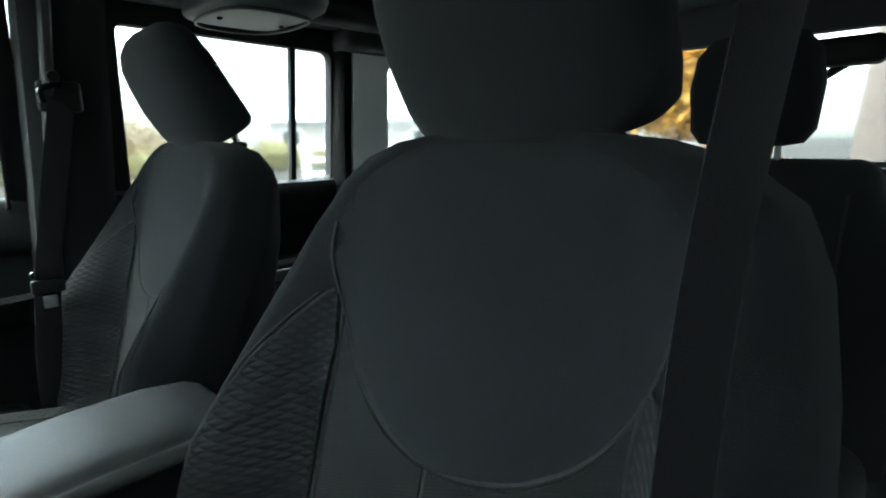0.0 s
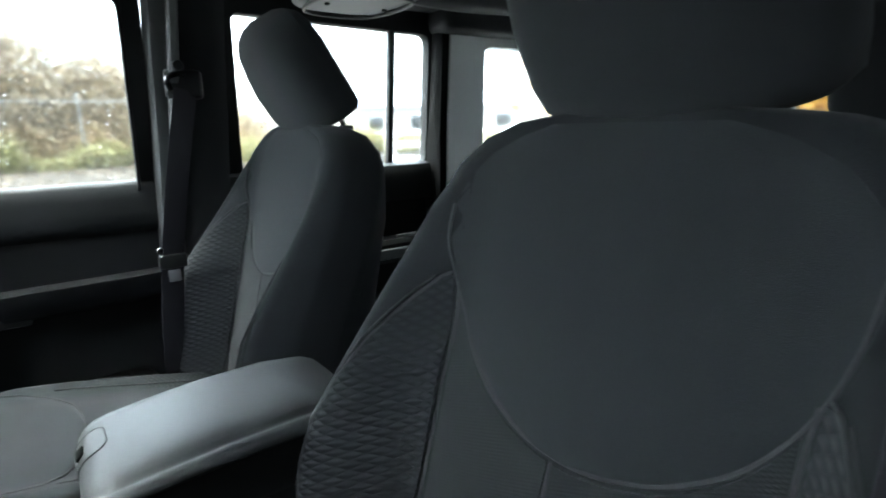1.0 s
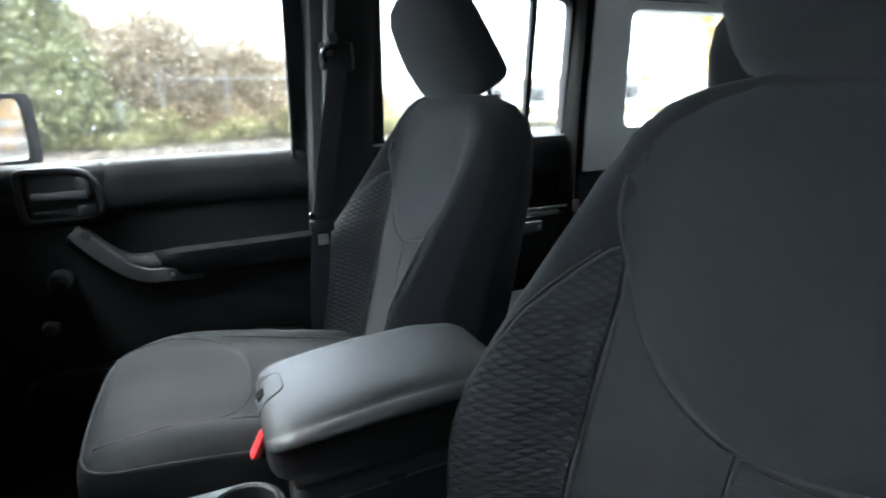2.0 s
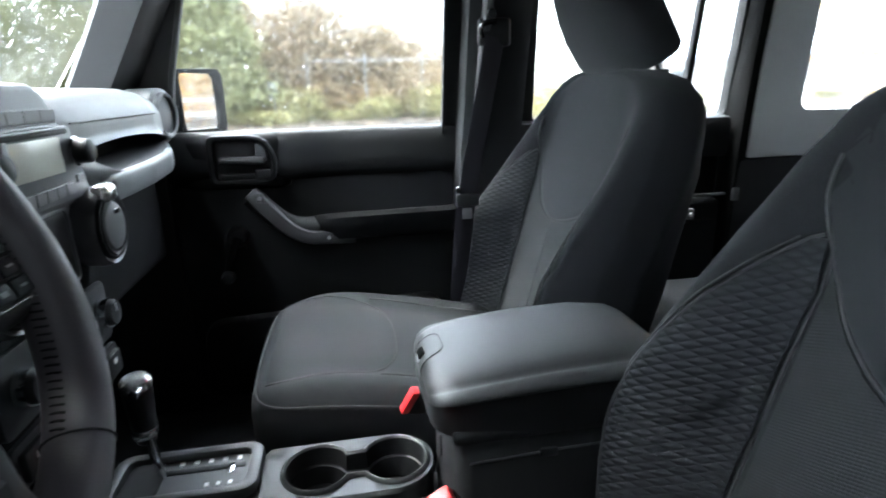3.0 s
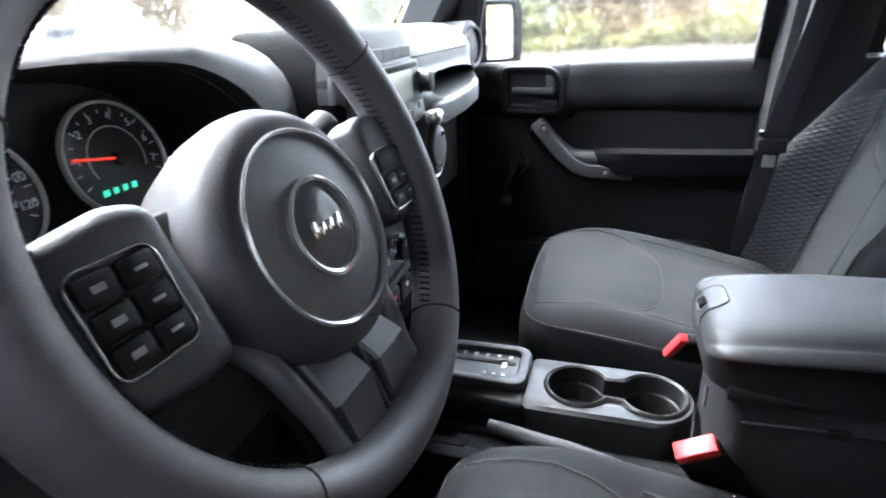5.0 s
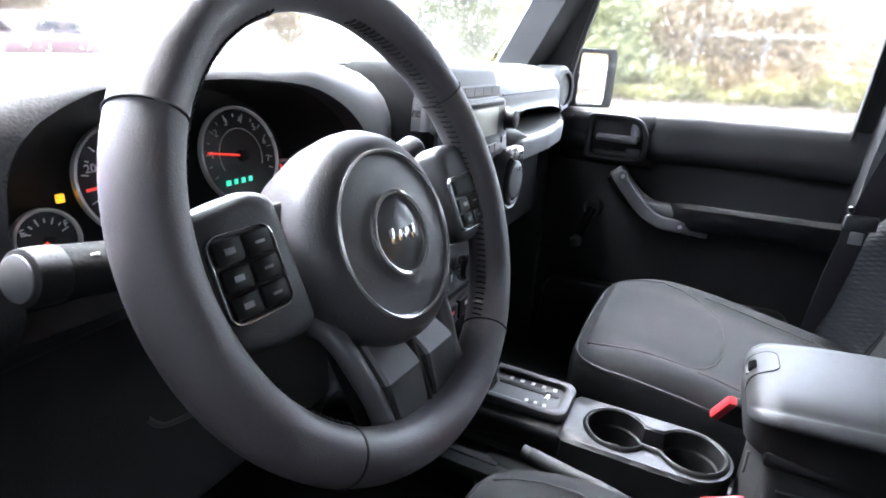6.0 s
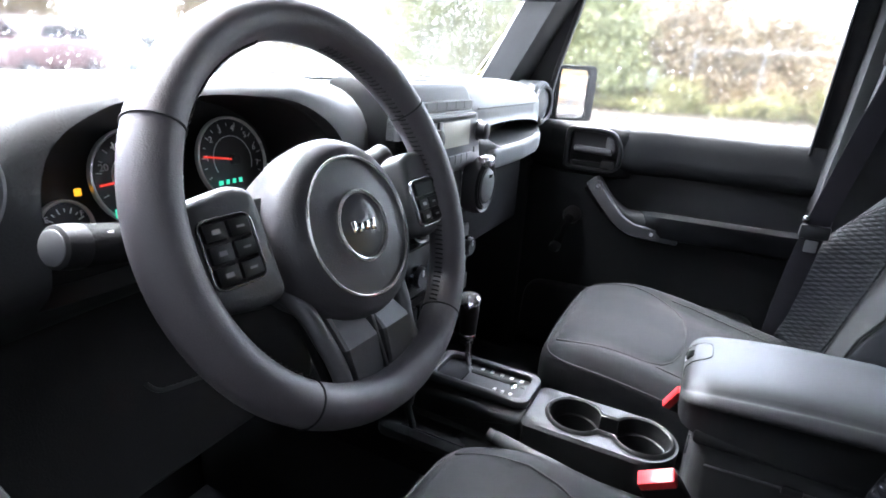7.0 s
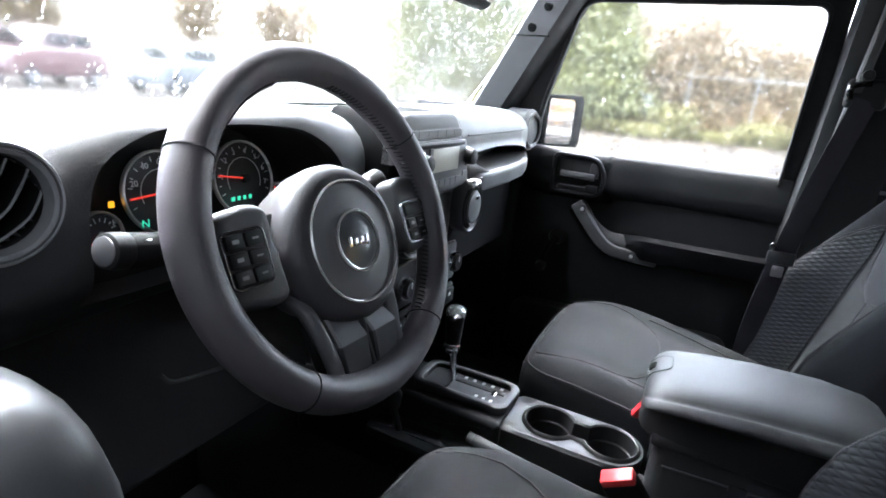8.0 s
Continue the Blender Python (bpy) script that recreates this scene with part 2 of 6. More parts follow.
def loft(rings, caps=True, cyclic=True):
    bm = bmesh.new()
    vs = [[bm.verts.new(p) for p in ring] for ring in rings]
    n = len(vs[0])
    for a, b in zip(vs, vs[1:]):
        for k in range(n if cyclic else n - 1):
            j = (k + 1) % n
            bm.faces.new((a[k], a[j], b[j], b[k]))
    if caps:
        bm.faces.new(vs[0])
        bm.faces.new(vs[-1])
    bmesh.ops.remove_doubles(bm, verts=bm.verts, dist=1e-5)
    return bm


def curve_points(pts, per=8, cyclic=False):
    """A smooth line through the points."""
    p = [Vector(q) for q in pts]
    n = len(p)
    out = []
    for k in range(n if cyclic else n - 1):
        if cyclic:
            a, b, c, d = p[k - 1], p[k], p[(k + 1) % n], p[(k + 2) % n]
        else:
            a, b, c, d = p[max(k - 1, 0)], p[k], p[k + 1], p[min(k + 2, n - 1)]
        for i in range(per):
            t = i / per
            out.append(0.5 * (2 * b + (c - a) * t + (2 * a - 5 * b + 4 * c - d) * t * t + (3 * b - a - 3 * c + d) * t ** 3))
    if not cyclic:
        out.append(p[-1])
    return out


def tube(pts, r, n=8, cyclic=False, caps=True, squash=None):
    """A round rod along a line; r is a number or a function of 0 to 1."""
    p = [Vector(q) for q in pts]
    rings, up = [], None
    for k, q in enumerate(p):
        if cyclic:
            t = (p[(k + 1) % len(p)] - p[k - 1]).normalized()
        else:
            t = (p[min(k + 1, len(p) - 1)] - p[max(k - 1, 0)]).normalized()
        if up is None:
            up = t.orthogonal().normalized()
        up = (up - t * up.dot(t)).normalized()
        side = t.cross(up)
        rr = r(k / (len(p) - 1)) if callable(r) else r
        rings.append([q + rr * (math.cos(a) * up + math.sin(a) * side) for a in (2 * math.pi * i / n for i in range(n))])
    if cyclic:
        rings.append(rings[0])
    return loft(rings, caps and not cyclic)


def lathe(profile, m=None, n=32, caps=True):
    """Radius and height pairs, turned about z."""
    rings = [[(r * math.cos(a), r * math.sin(a), z) for a in (2 * math.pi * i / n for i in range(n))] for r, z in profile]
    bm = loft(rings, caps)
    if m:
        bmesh.ops.transform(bm, matrix=m, verts=bm.verts)
    return bm


def ribbon(pts, width, across, thick=0.0015):
    """A strap along a line, its width along the direction across."""
    rings = []
    p = [Vector(q) for q in pts]
    for k, q in enumerate(p):
        t = (p[min(k + 1, len(p) - 1)] - p[max(k - 1, 0)]).normalized()
        w = Vector(across(k / (len(p) - 1)) if callable(across) else across)
        w = (w - t * w.dot(t)).normalized()
        nn = t.cross(w)
        h, d = width / 2, thick / 2
        rings.append([q + w * a + nn * b for a, b in ((-h, -d * 0.4), (-h + 0.003, -d), (h - 0.003, -d), (h, -d * 0.4), (h, d * 0.4), (h - 0.003, d), (-h + 0.003, d), (-h, d * 0.4))])
    return loft(rings)


def patch(rows, back, thick=0.006):
    """A sheet through rows of points, its rim folded back by thick along the direction back."""
    bm = bmesh.new()
    v = [[bm.verts.new(p) for p in row] for row in rows]
    for a, b in zip(v, v[1:]):
        for k in range(len(a) - 1):
            bm.faces.new((a[k], a[k + 1], b[k + 1], b[k]))
    bmesh.ops.remove_doubles(bm, verts=bm.verts, dist=1e-5)
    rim = [e for e in bm.edges if e.is_boundary]
    g = bmesh.ops.extrude_edge_only(bm, edges=rim)
    bmesh.ops.translate(bm, vec=Vector(back) * thick, verts=[x for x in g["geom"] if isinstance(x, bmesh.types.BMVert)])
    return bm


def YZ(x):
    """Outlines (y, z) stand in the plane of that x, and grow towards +x."""
    return Matrix(((0, 0, 1, x), (1, 0, 0, 0), (0, 1, 0, 0), (0, 0, 0, 1)))


def XZ(y):
    """Outlines (x, z) stand in the plane of that y, and grow towards -y."""
    return Matrix(((1, 0, 0, 0), (0, 0, -1, y), (0, 1, 0, 0), (0, 0, 0, 1)))


def writing(name, text, size, m, material, parent, depth=0.0004):
    c = bpy.data.curves.new(name, "FONT")
    c.body, c.size, c.extrude, c.align_x, c.align_y = text, size, depth, "CENTER", "CENTER"
    tmp = bpy.data.objects.new(name, c)
    me = bpy.data.meshes.new_from_object(tmp)
    bpy.data.objects.remove(tmp)
    bm = bmesh.new()
    bm.from_mesh(me)
    bpy.data.meshes.remove(me)
    bmesh.ops.transform(bm, matrix=m, verts=bm.verts)
    return part(name, bm, material, parent, flat=True)


# ---- cabin shell ----
def door(side, x_in, name, label, open_window, lift=0.0):
    """A front door seen from inside; side +1 is the passenger's."""
    base = thing(name, (side * x_in, -0.2, 0.55), label, "car door", kind="structure")
    X = lambda d: side * (x_in + d)
    out_d = 0.055 if open_window else 0.0

    def slab(outline, d0, d1, r=0.006):
        a, b = sorted((X(d0), X(d1)))
        return prism(outline, b - a, YZ(a), r)
    # outer skin and inner carrier below the window
    part("door_shell", slab([(-0.52, 0.51), (0.26, 0.51), (0.26, 1.235), (-0.5, 1.235)], 0.055 + out_d, 0.11 + out_d), DARK, base)
    sec = ((0.09, 1.25), (0.058, 1.254), (0.046, 1.251), (0.038, 1.242), (0.031, 1.215), (0.025, 1.185), (0.022, 1.168), (0.025, 1.153), (0.036, 1.14), (0.09, 1.132))
    swell = lambda y: 0.0 if open_window else 0.023 * smooth_step(-0.21, -0.075, y)
    upper = [[(X(d + out_d - (swell(y) if d < 0.08 else 0.0)), y, z) for d, z in sec] for y in (-0.495, -0.49, -0.3, -0.22, -0.2, -0.18, -0.16, -0.14, -0.12, -0.1, -0.08, -0.06, 0.1, 0.2, 0.205)]
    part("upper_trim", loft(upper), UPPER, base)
    # pod that carries the release handle, rounded off at its rear end
    pod = []
    if open_window:
        for y, zt, d in ((-0.099, 1.16, 0.014), (-0.097, 1.19, 0.005), (-0.093, 1.213, 0.001), (-0.086, 1.232, 0.0), (-0.075, 1.246, 0.0), (-0.057, 1.2535, 0.0), (-0.03, 1.2555, 0.0), (0.02, 1.251, 0.003), (0.07, 1.238, 0.01), (0.13, 1.225, 0.02), (0.2, 1.2, 0.03)):
            pod.append([(X(q), y, z) for q, z in ((0.06 + out_d, 1.1), (d + 0.012, 1.1), (d + 0.002, 1.11), (d, 1.125), (d, zt - 0.05), (d + 0.001, zt - 0.03), (d + 0.006, zt - 0.014), (d + 0.015, zt - 0.004), (d + 0.03, zt), (0.06 + out_d, zt + 0.001))])
    else:
        for y, f in ((-0.085, 0.0), (-0.082, 0.4), (-0.076, 0.7), (-0.066, 0.9), (-0.052, 1.0), (0.06, 1.0), (0.12, 0.95), (0.17, 0.6), (0.2, 0.2)):
            d = 0.056 - 0.054 * f
            pod.append([(X(q), y, z) for q, z in ((0.06, 1.12), (d + 0.012, 1.122), (d + 0.003, 1.128), (d, 1.14), (d, 1.2), (d + 0.001, 1.228 + lift * f), (d + 0.007, 1.243 + lift * f), (d + 0.018, 1.2525 + lift * f), (0.06, 1.2535 + lift * f))])
    # lightened copy on the driver's pod, dark trim on the passenger's
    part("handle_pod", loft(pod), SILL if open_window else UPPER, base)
    # middle recess and lower panel
    part("recess_panel", slab(soft_outline([(-0.495, 0.995), (-0.1, 0.995), (-0.02, 1.05), (-0.08, 1.16), (-0.495, 1.16)], 0.01), 0.07 + out_d, 0.09 + out_d), DARK, base)
    low = soft_outline([(-0.495, 0.6), (0.22, 0.6), (0.22, 1.13), (0.0, 1.13), (-0.06, 1.045), (-0.14, 1.0), (-0.495, 0.99)], 0.02)
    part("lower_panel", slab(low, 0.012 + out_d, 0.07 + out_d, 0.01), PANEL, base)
    part("map_pocket", slab(soft_outline([(-0.46, 0.62), (0.16, 0.62), (0.15, 0.8), (-0.44, 0.83)], 0.05), -0.02, 0.03, 0.012), DARK, base)
    # arm rest
    arm = []
    for y, w, z in ((-0.13, 0.012 - out_d, 1.05), (-0.15, 0.03 - out_d, 1.055), (-0.19, 0.045 - out_d, 1.06), (-0.25, 0.052 - out_d, 1.062), (-0.44, 0.052 - out_d, 1.064), (-0.475, 0.045 - out_d, 1.064), (-0.49, 0.02 - out_d, 1.06)):
        scoop = 0.0 if open_window else 0.03
        arm.append([(X(0.05 + out_d), y, z - scoop), (X(0.012 - w * (0.8 if open_window else 0.98) + 0.2 * out_d), y, z + 0.002), (X(-w), y, z - 0.008), (X(-w - 0.002), y, z - 0.03), (X(-w + 0.01), y, z - 0.062), (X(out_d), y, z - 0.075), (X(0.05 + out_d), y, z - 0.075)])
    # plain vinyl for the driver, shaded near-black copy for the passenger
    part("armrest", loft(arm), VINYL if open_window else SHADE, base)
    # pull handle: a bent bar with two screws
    ctr = [(0.002, 1.118), (-0.03, 1.08), (-0.075, 1.032), (-0.115, 1.008), (-0.16, 1.003), (-0.23, 0.999)]
    line = [Vector((X(-0.028 + 0.012 * abs(2 * k / 40 - 1) ** 4), p.x, p.y)) for k, p in enumerate(curve_points([(a, b, 0) for a, b in ctr], 8))]
    rings = []
    for k, q in enumerate(line):
        t = (line[min(k + 1, len(line) - 1)] - line[max(k - 1, 0)]).normalized()
        w = Vector((side, 0, 0)).cross(t).normalized()
        h = 0.0165
        o = Vector((-side, 0, 0))
        rings.append([q + w * a * h + o * b for a, b in ((-1, -0.02), (-1, 0.004), (-0.85, 0.009), (0, 0.011), (0.85, 0.009), (1, 0.004), (1, -0.02))])
    bar = part("pull_handle", loft(rings), GRIP, base, "grey bent pull bar")
    for y, z in ((-0.019, 1.106), (-0.167, 1.003)):
        part("screw", lathe([(0.0, 0.004), (0.004, 0.004), (0.005, 0.002), (0.005, -0.004), (0, -0.004)], Matrix.Translation((X(-0.034), y, z)) @ Matrix.Rotation(radians(-90 * side), 4, "Y"), 14), STEEL, bar)
        part("screw_cover", frame_prism(rounded(0.02, 0.026, 0.004, 4, y, z), rounded(0.012, 0.018, 0.004, 4, y, z), 0.003, YZ(X(-0.034) - (0.003 if side > 0 else 0)), 0.0008), GRIP, bar)
    # dark grip behind the bar
    grip = [(X(-0.005), p.y + 0.028, p.z + 0.022) for p in line[7:]]
    part("grip_cushion", tube(grip, 0.026, 10), DARK, base)
    # inside release in its bezel
    if not open_window:
        zb, yb = 1.19, 0.012
        outer = soft_outline([(0.088, 1.134), (-0.035, 1.134), (-0.06, 1.15), (-0.064, 1.2), (-0.04, 1.24), (-0.01, 1.248), (0.088, 1.248)], (0.02, 0.024, 0.03, 0.04, 0.045, 0.03, 0.02))
        inner = soft_outline([(0.073, 1.147), (-0.032, 1.147), (-0.05, 1.158), (-0.052, 1.2), (-0.033, 1.228), (-0.006, 1.235), (0.073, 1.235)], (0.012, 0.016, 0.022, 0.03, 0.035, 0.022, 0.012))
        a = min(X(-0.012), X(0.006))
        bz = part("handle_bezel", frame_prism(outer, inner, 0.018, YZ(a), 0.005), UPPER, base)
        part("handle_well", slab(rounded(0.13, 0.095, 0.02, 6, yb, zb), 0.0, 0.004, 0.0), DARK, bz)
        part("release_lever", slab(soft_outline([(0.062, 1.184), (-0.035, 1.181), (-0.036, 1.199), (0.061, 1.2)], 0.005), -0.017, -0.004, 0.004), GRIP, bz, "grey release lever")
        part("lock_button", slab(rounded(0.034, 0.022, 0.005, 4, -0.03, 1.158), -0.014, 0.0, 0.003), DARK, bz)
        part("lever_pivot", slab(soft_outline([(-0.018, 1.229), (-0.036, 1.225), (-0.043, 1.205), (-0.04, 1.184), (-0.018, 1.2)], 0.008), -0.012, 0.0, 0.004), GRIP, bz)
        part("well_ledge", slab(rounded(0.1, 0.014, 0.005, 4, 0.015, 1.153), -0.007, 0.002, 0.003), PANEL, bz)
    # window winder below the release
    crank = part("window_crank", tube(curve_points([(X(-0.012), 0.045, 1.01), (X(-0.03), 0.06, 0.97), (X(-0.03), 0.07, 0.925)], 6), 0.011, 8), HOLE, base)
    part("crank_knob", lathe([(0, 0.0), (0.014, 0.0), (0.016, 0.012), (0.012, 0.03), (0, 0.034)], Matrix.Translation((X(-0.03), 0.07, 0.925)) @ Matrix.Rotation(radians(-90 * side), 4, "Y"), 14), DARK, crank)
    part("crank_boss", lathe([(0.024, -0.01), (0.024, 0.012), (0.018, 0.02), (0, 0.02)], Matrix.Translation((X(0.004), 0.045, 1.01)) @ Matrix.Rotation(radians(-90 * side), 4, "Y"), 18), DARK, base)
    # window frame leaning in towards the roof
    lean = Matrix(((1, 0, -side * 0.19, side * 0.19 * 1.25), (0, 1, 0, 0), (0, 0, 1, 0), (0, 0, 0, 1)))
    out = soft_outline([(-0.505, 1.2), (0.26, 1.2), (0.24, 1.37), (0.1, 1.69), (-0.505, 1.69)], 0.04)
    inn = soft_outline([(-0.463, 1.225), (0.17, 1.225), (0.148, 1.36), (0.062, 1.63), (-0.466, 1.63)], (0.01, 0.01, 0.045, 0.045, 0.03))
    a = min(X(0.045 + out_d), X(0.077 + out_d))
    fr = frame_prism(out, inn, 0.032, lean @ YZ(a), 0.004)
    wf = part("window_frame", fr, DARK, base)
    seal = frame_prism(soft_outline([(-0.466, 1.22), (0.172, 1.22), (0.152, 1.362), (0.064, 1.634), (-0.469, 1.634)], (0.01, 0.01, 0.045, 0.045, 0.03)), soft_outline([(-0.459, 1.23), (0.16, 1.23), (0.141, 1.358), (0.057, 1.624), (-0.461, 1.624)], (0.01, 0.01, 0.04, 0.04, 0.03)), 0.012, lean @ YZ(X(0.045 + out_d) - (0.014 if side > 0 else -0.002)), 0.003)
    part("rubber_seal", seal, DARK, wf)
    if not open_window:
        pane = prism(soft_outline([(-0.47, 1.2), (0.18, 1.2), (0.16, 1.36), (0.07, 1.64), (-0.47, 1.64)], 0.04), 0.004, lean @ YZ(X(0.06)), 0.0)
        g = part("window_pane", pane, WET, base, "clear glass wet with raindrops")
        g.visible_shadow = False
    return base


door_p = door(1, 0.70, "door_1", "black plastic front passenger door with closed wet window", False)
door_d = door(-1, 0.667, "door_2", "charcoal plastic driver door with its window wound down", True)
part("screw", lathe([(0.0, 0.004), (0.004, 0.004), (0.005, 0.002), (0.005, -0.004), (0, -0.004)], Matrix.Translation((-0.6685, -0.045, 1.19)) @ Matrix.Rotation(radians(90), 4, "Y"), 14), STEEL, door_d)


def rear_door():
    base = thing("door_3", (0.72, -0.95, 0.55), "black rear passenger door with sliding quarter window", "car door", kind="structure")
    part("door_shell", prism([(-1.24, 0.56), (-0.62, 0.56), (-0.62, 1.235), (-1.24, 1.235)], 0.05, YZ(0.74), 0.006), PANEL, base)
    roll = [[(x, y, z) for x, z in ((0.77, 1.252), (0.735, 1.254), (0.71, 1.248), (0.703, 1.23), (0.703, 1.16), (0.715, 1.145), (0.77, 1.145))] for y in (-1.235, -1.23, -0.65, -0.64)]
    part("upper_trim", loft(roll), PANEL, base)
    part("lower_panel", prism(soft_outline([(-1.23, 0.6), (-0.64, 0.6), (-0.64, 1.03), (-1.23, 1.03)], 0.02), 0.04, YZ(0.7), 0.008), PANEL, base)
    part("armrest", loft([[(0.74, y, z + 0.0) for z in ()] or [(0.73, y, 1.04), (0.67, y, 1.042), (0.655, y, 1.03), (0.66, y, 0.985), (0.7, y, 0.965), (0.73, y, 0.965)] for y in (-1.18, -1.175, -0.75, -0.745)]), PANEL, base)
    bar = part("pull_handle", rbox((0.648, -1.03, 1.006), (0.014, 0.17, 0.03), 0.005), SATIN, base, "grey pull bar")
    for y in (-1.1, -0.96):
        part("screw", lathe([(0, 0.005), (0.005, 0.005), (0.006, 0), (0, 0)], Matrix.Translation((0.639, y, 1.006)) @ Matrix.Rotation(radians(-90), 4, "Y"), 12), STEEL, bar)
    lean = Matrix(((1, 0, -0.17, 0.17 * 1.25), (0, 1, 0, 0), (0, 0, 1, 0), (0, 0, 0, 1)))
    out = soft_outline([(-1.275, 1.235), (-0.63, 1.235), (-0.64, 1.69), (-1.27, 1.67)], 0.03)
    inn = soft_outline([(-1.242, 1.246), (-0.695, 1.252), (-0.687, 1.616), (-1.226, 1.606)], (0.03, 0.02, 0.02, 0.03))
    part("window_frame", frame_prism(out, inn, 0.035, lean @ YZ(0.742), 0.003), DARK, base)
    part("window_divider", prism([(-1.129, 1.245), (-1.111, 1.245), (-1.1, 1.63), (-1.118, 1.63)], 0.02, lean @ YZ(0.745), 0.003), DARK, base)
    for a, b in (((-1.25, 1.2), (-1.122, 1.63)), ((-1.108, 1.2), (-0.66, 1.64))):
        g = part("window_pane", prism([(a[0], a[1]), (b[0], a[1]), (b[0], b[1]), (a[0], b[1])], 0.004, lean @ YZ(0.757), 0), WET, base, "clear wet glass")
        g.visible_shadow = False


rear_door()


def pillar(name, side, pts, w, d, material, label):
    """A padded post along points (x, y, z), w wide along y and d deep along x."""
    p = curve_points(pts, 6)
    rings = [[(side * (q.x + d * c), q.y + w * s, q.z) for c, s in ((-0.5, -0.3), (-0.36, -0.47), (0, -0.5), (0.5, -0.5), (0.5, 0.5), (0, 0.5), (-0.36, 0.47), (-0.5, 0.3))] for q in p]
    return single(name, loft(rings), material, label, "pillar", kind="structure")


for side in (1, -1):
    o = 0.0 if side > 0 else 0.05
    pillar("pillar_b", side, [(0.715 + o, -0.565, 0.55), (0.71 + o, -0.565, 1.1), (0.70 + o, -0.575, 1.3), (0.655 + o, -0.585, 1.6), (0.63 + o, -0.59, 1.74)], 0.155, 0.08, DARK, "black plastic centre pillar between the doors")
    strip = [(a + o, b, c) for a, b, c in ((0.672, -0.515, 0.95), (0.67, -0.519, 1.1), (0.652, -0.53, 1.28), (0.6, -0.549, 1.57), (0.585, -0.556, 1.68))]
    p = curve_points(strip, 6)
    rings = [[(side * (q.x + a), q.y + b, q.z) for a, b in ((0.03, -0.009), (-0.004, -0.01), (-0.008, -0.006), (-0.008, 0.006), (-0.004, 0.01), (0.03, 0.009))] for q in p]
    single("pillar_trim", loft(rings), TRIM, "narrow lighter grey strip along the centre pillar", "pillar", kind="structure")
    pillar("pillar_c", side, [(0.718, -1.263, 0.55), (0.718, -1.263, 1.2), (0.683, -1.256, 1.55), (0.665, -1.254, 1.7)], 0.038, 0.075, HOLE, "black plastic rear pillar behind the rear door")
# sport bar: padded tube over the seats and along the roof
for side in (1, -1):
    rail = curve_points([(side * 0.53, 0.1, 1.672), (side * 0.55, -0.1, 1.69), (side * 0.56, -0.6, 1.7), (side * 0.56, -1.2, 1.69), (side * 0.55, -1.7, 1.66), (side * 0.55, -2.0, 1.3), (side * 0.55, -2.05, 0.7)], 8)
    single("sport_bar", tube(rail, 0.042, 12), DARK, "black padded roll bar running below the roof", "roll bar", kind="structure")
single("sport_bar", tube(curve_points([(-0.56, -0.62, 1.7), (-0.3, -0.63, 1.715), (0.3, -0.63, 1.715), (0.56, -0.62, 1.7)], 6), 0.042, 12), DARK, "black padded roll bar across the roof", "roll bar", kind="structure")

# sound bar across the roof behind the front seats
sb = thing("sound_bar", (0, -1.0, 1.66), "grey overhead speaker bar with rounded ends", "speaker bar")
rings = []
for x, hw, low, top in ((-0.63, 0.08, 1.64, 1.69), (-0.615, 0.105, 1.624, 1.7), (-0.58, 0.115, 1.618, 1.705), (-0.42, 0.115, 1.617, 1.705), (-0.37, 0.11, 1.619, 1.705), (-0.345, 0.1, 1.628, 1.705), (-0.325, 0.085, 1.645, 1.705), (-0.28, 0.07, 1.66, 1.705)):
    rings.append([(x, -0.91 + hw * math.copysign(abs(math.cos(a)) ** 0.45, math.cos(a)), (low + top) / 2 + (top - low) / 2 * math.copysign(abs(math.sin(a)) ** 0.4, math.sin(a))) for a in (2 * math.pi * k / 28 for k in range(28))])
rings += [[(-x, y, z) for x, y, z in r] for r in reversed(rings)]
part("housing", loft(rings), SATIN, sb)
for sx in (-1, 1):
    lip = [(sx * x, y) for x, y in ((0.385, -0.825), (0.59, -0.825), (0.595, -0.985), (0.4, -0.995))]
    part("pod_rim", tube(curve_points([(x, y, 1.6165) for x, y in lip], 6, True), 0.004, 8, True), GRIP, sb)
    for y in (-0.84, -0.98):
        part("screw", lathe([(0, -0.003), (0.005, -0.002), (0.006, 0.002), (0, 0.004)], Matrix.Translation((sx * 0.5, y, 1.616)), 12), DARK, sb)
part("dome_lamp", rbox((0, -0.91, 1.658), (0.11, 0.06, 0.012), 0.005), LINER, sb)

# roof, floor, bulkheads and hardtop sides
single("ceiling", rbox((0, -1.05, 1.775), (1.4, 2.5, 0.03), 0.01), HEADLINER, "charcoal hardtop ceiling panel", "ceiling", kind="structure")
single("floor", rbox((0, -0.85, 0.53), (1.62, 2.9, 0.06), 0.0), CARPET, "black carpeted cabin floor", "floor", kind="structure")
single("transmission_tunnel", rbox((0, 0.1, 0.62), (0.34, 1.0, 0.18), 0.05, 3), CARPET, "black carpeted tunnel under the console", "floor", kind="structure")
single("bulkhead", rbox((0, 0.52, 0.9), (1.62, 0.04, 0.86), 0.0), DARK, "black carpeted bulkhead behind the dashboard", "wall", kind="structure")
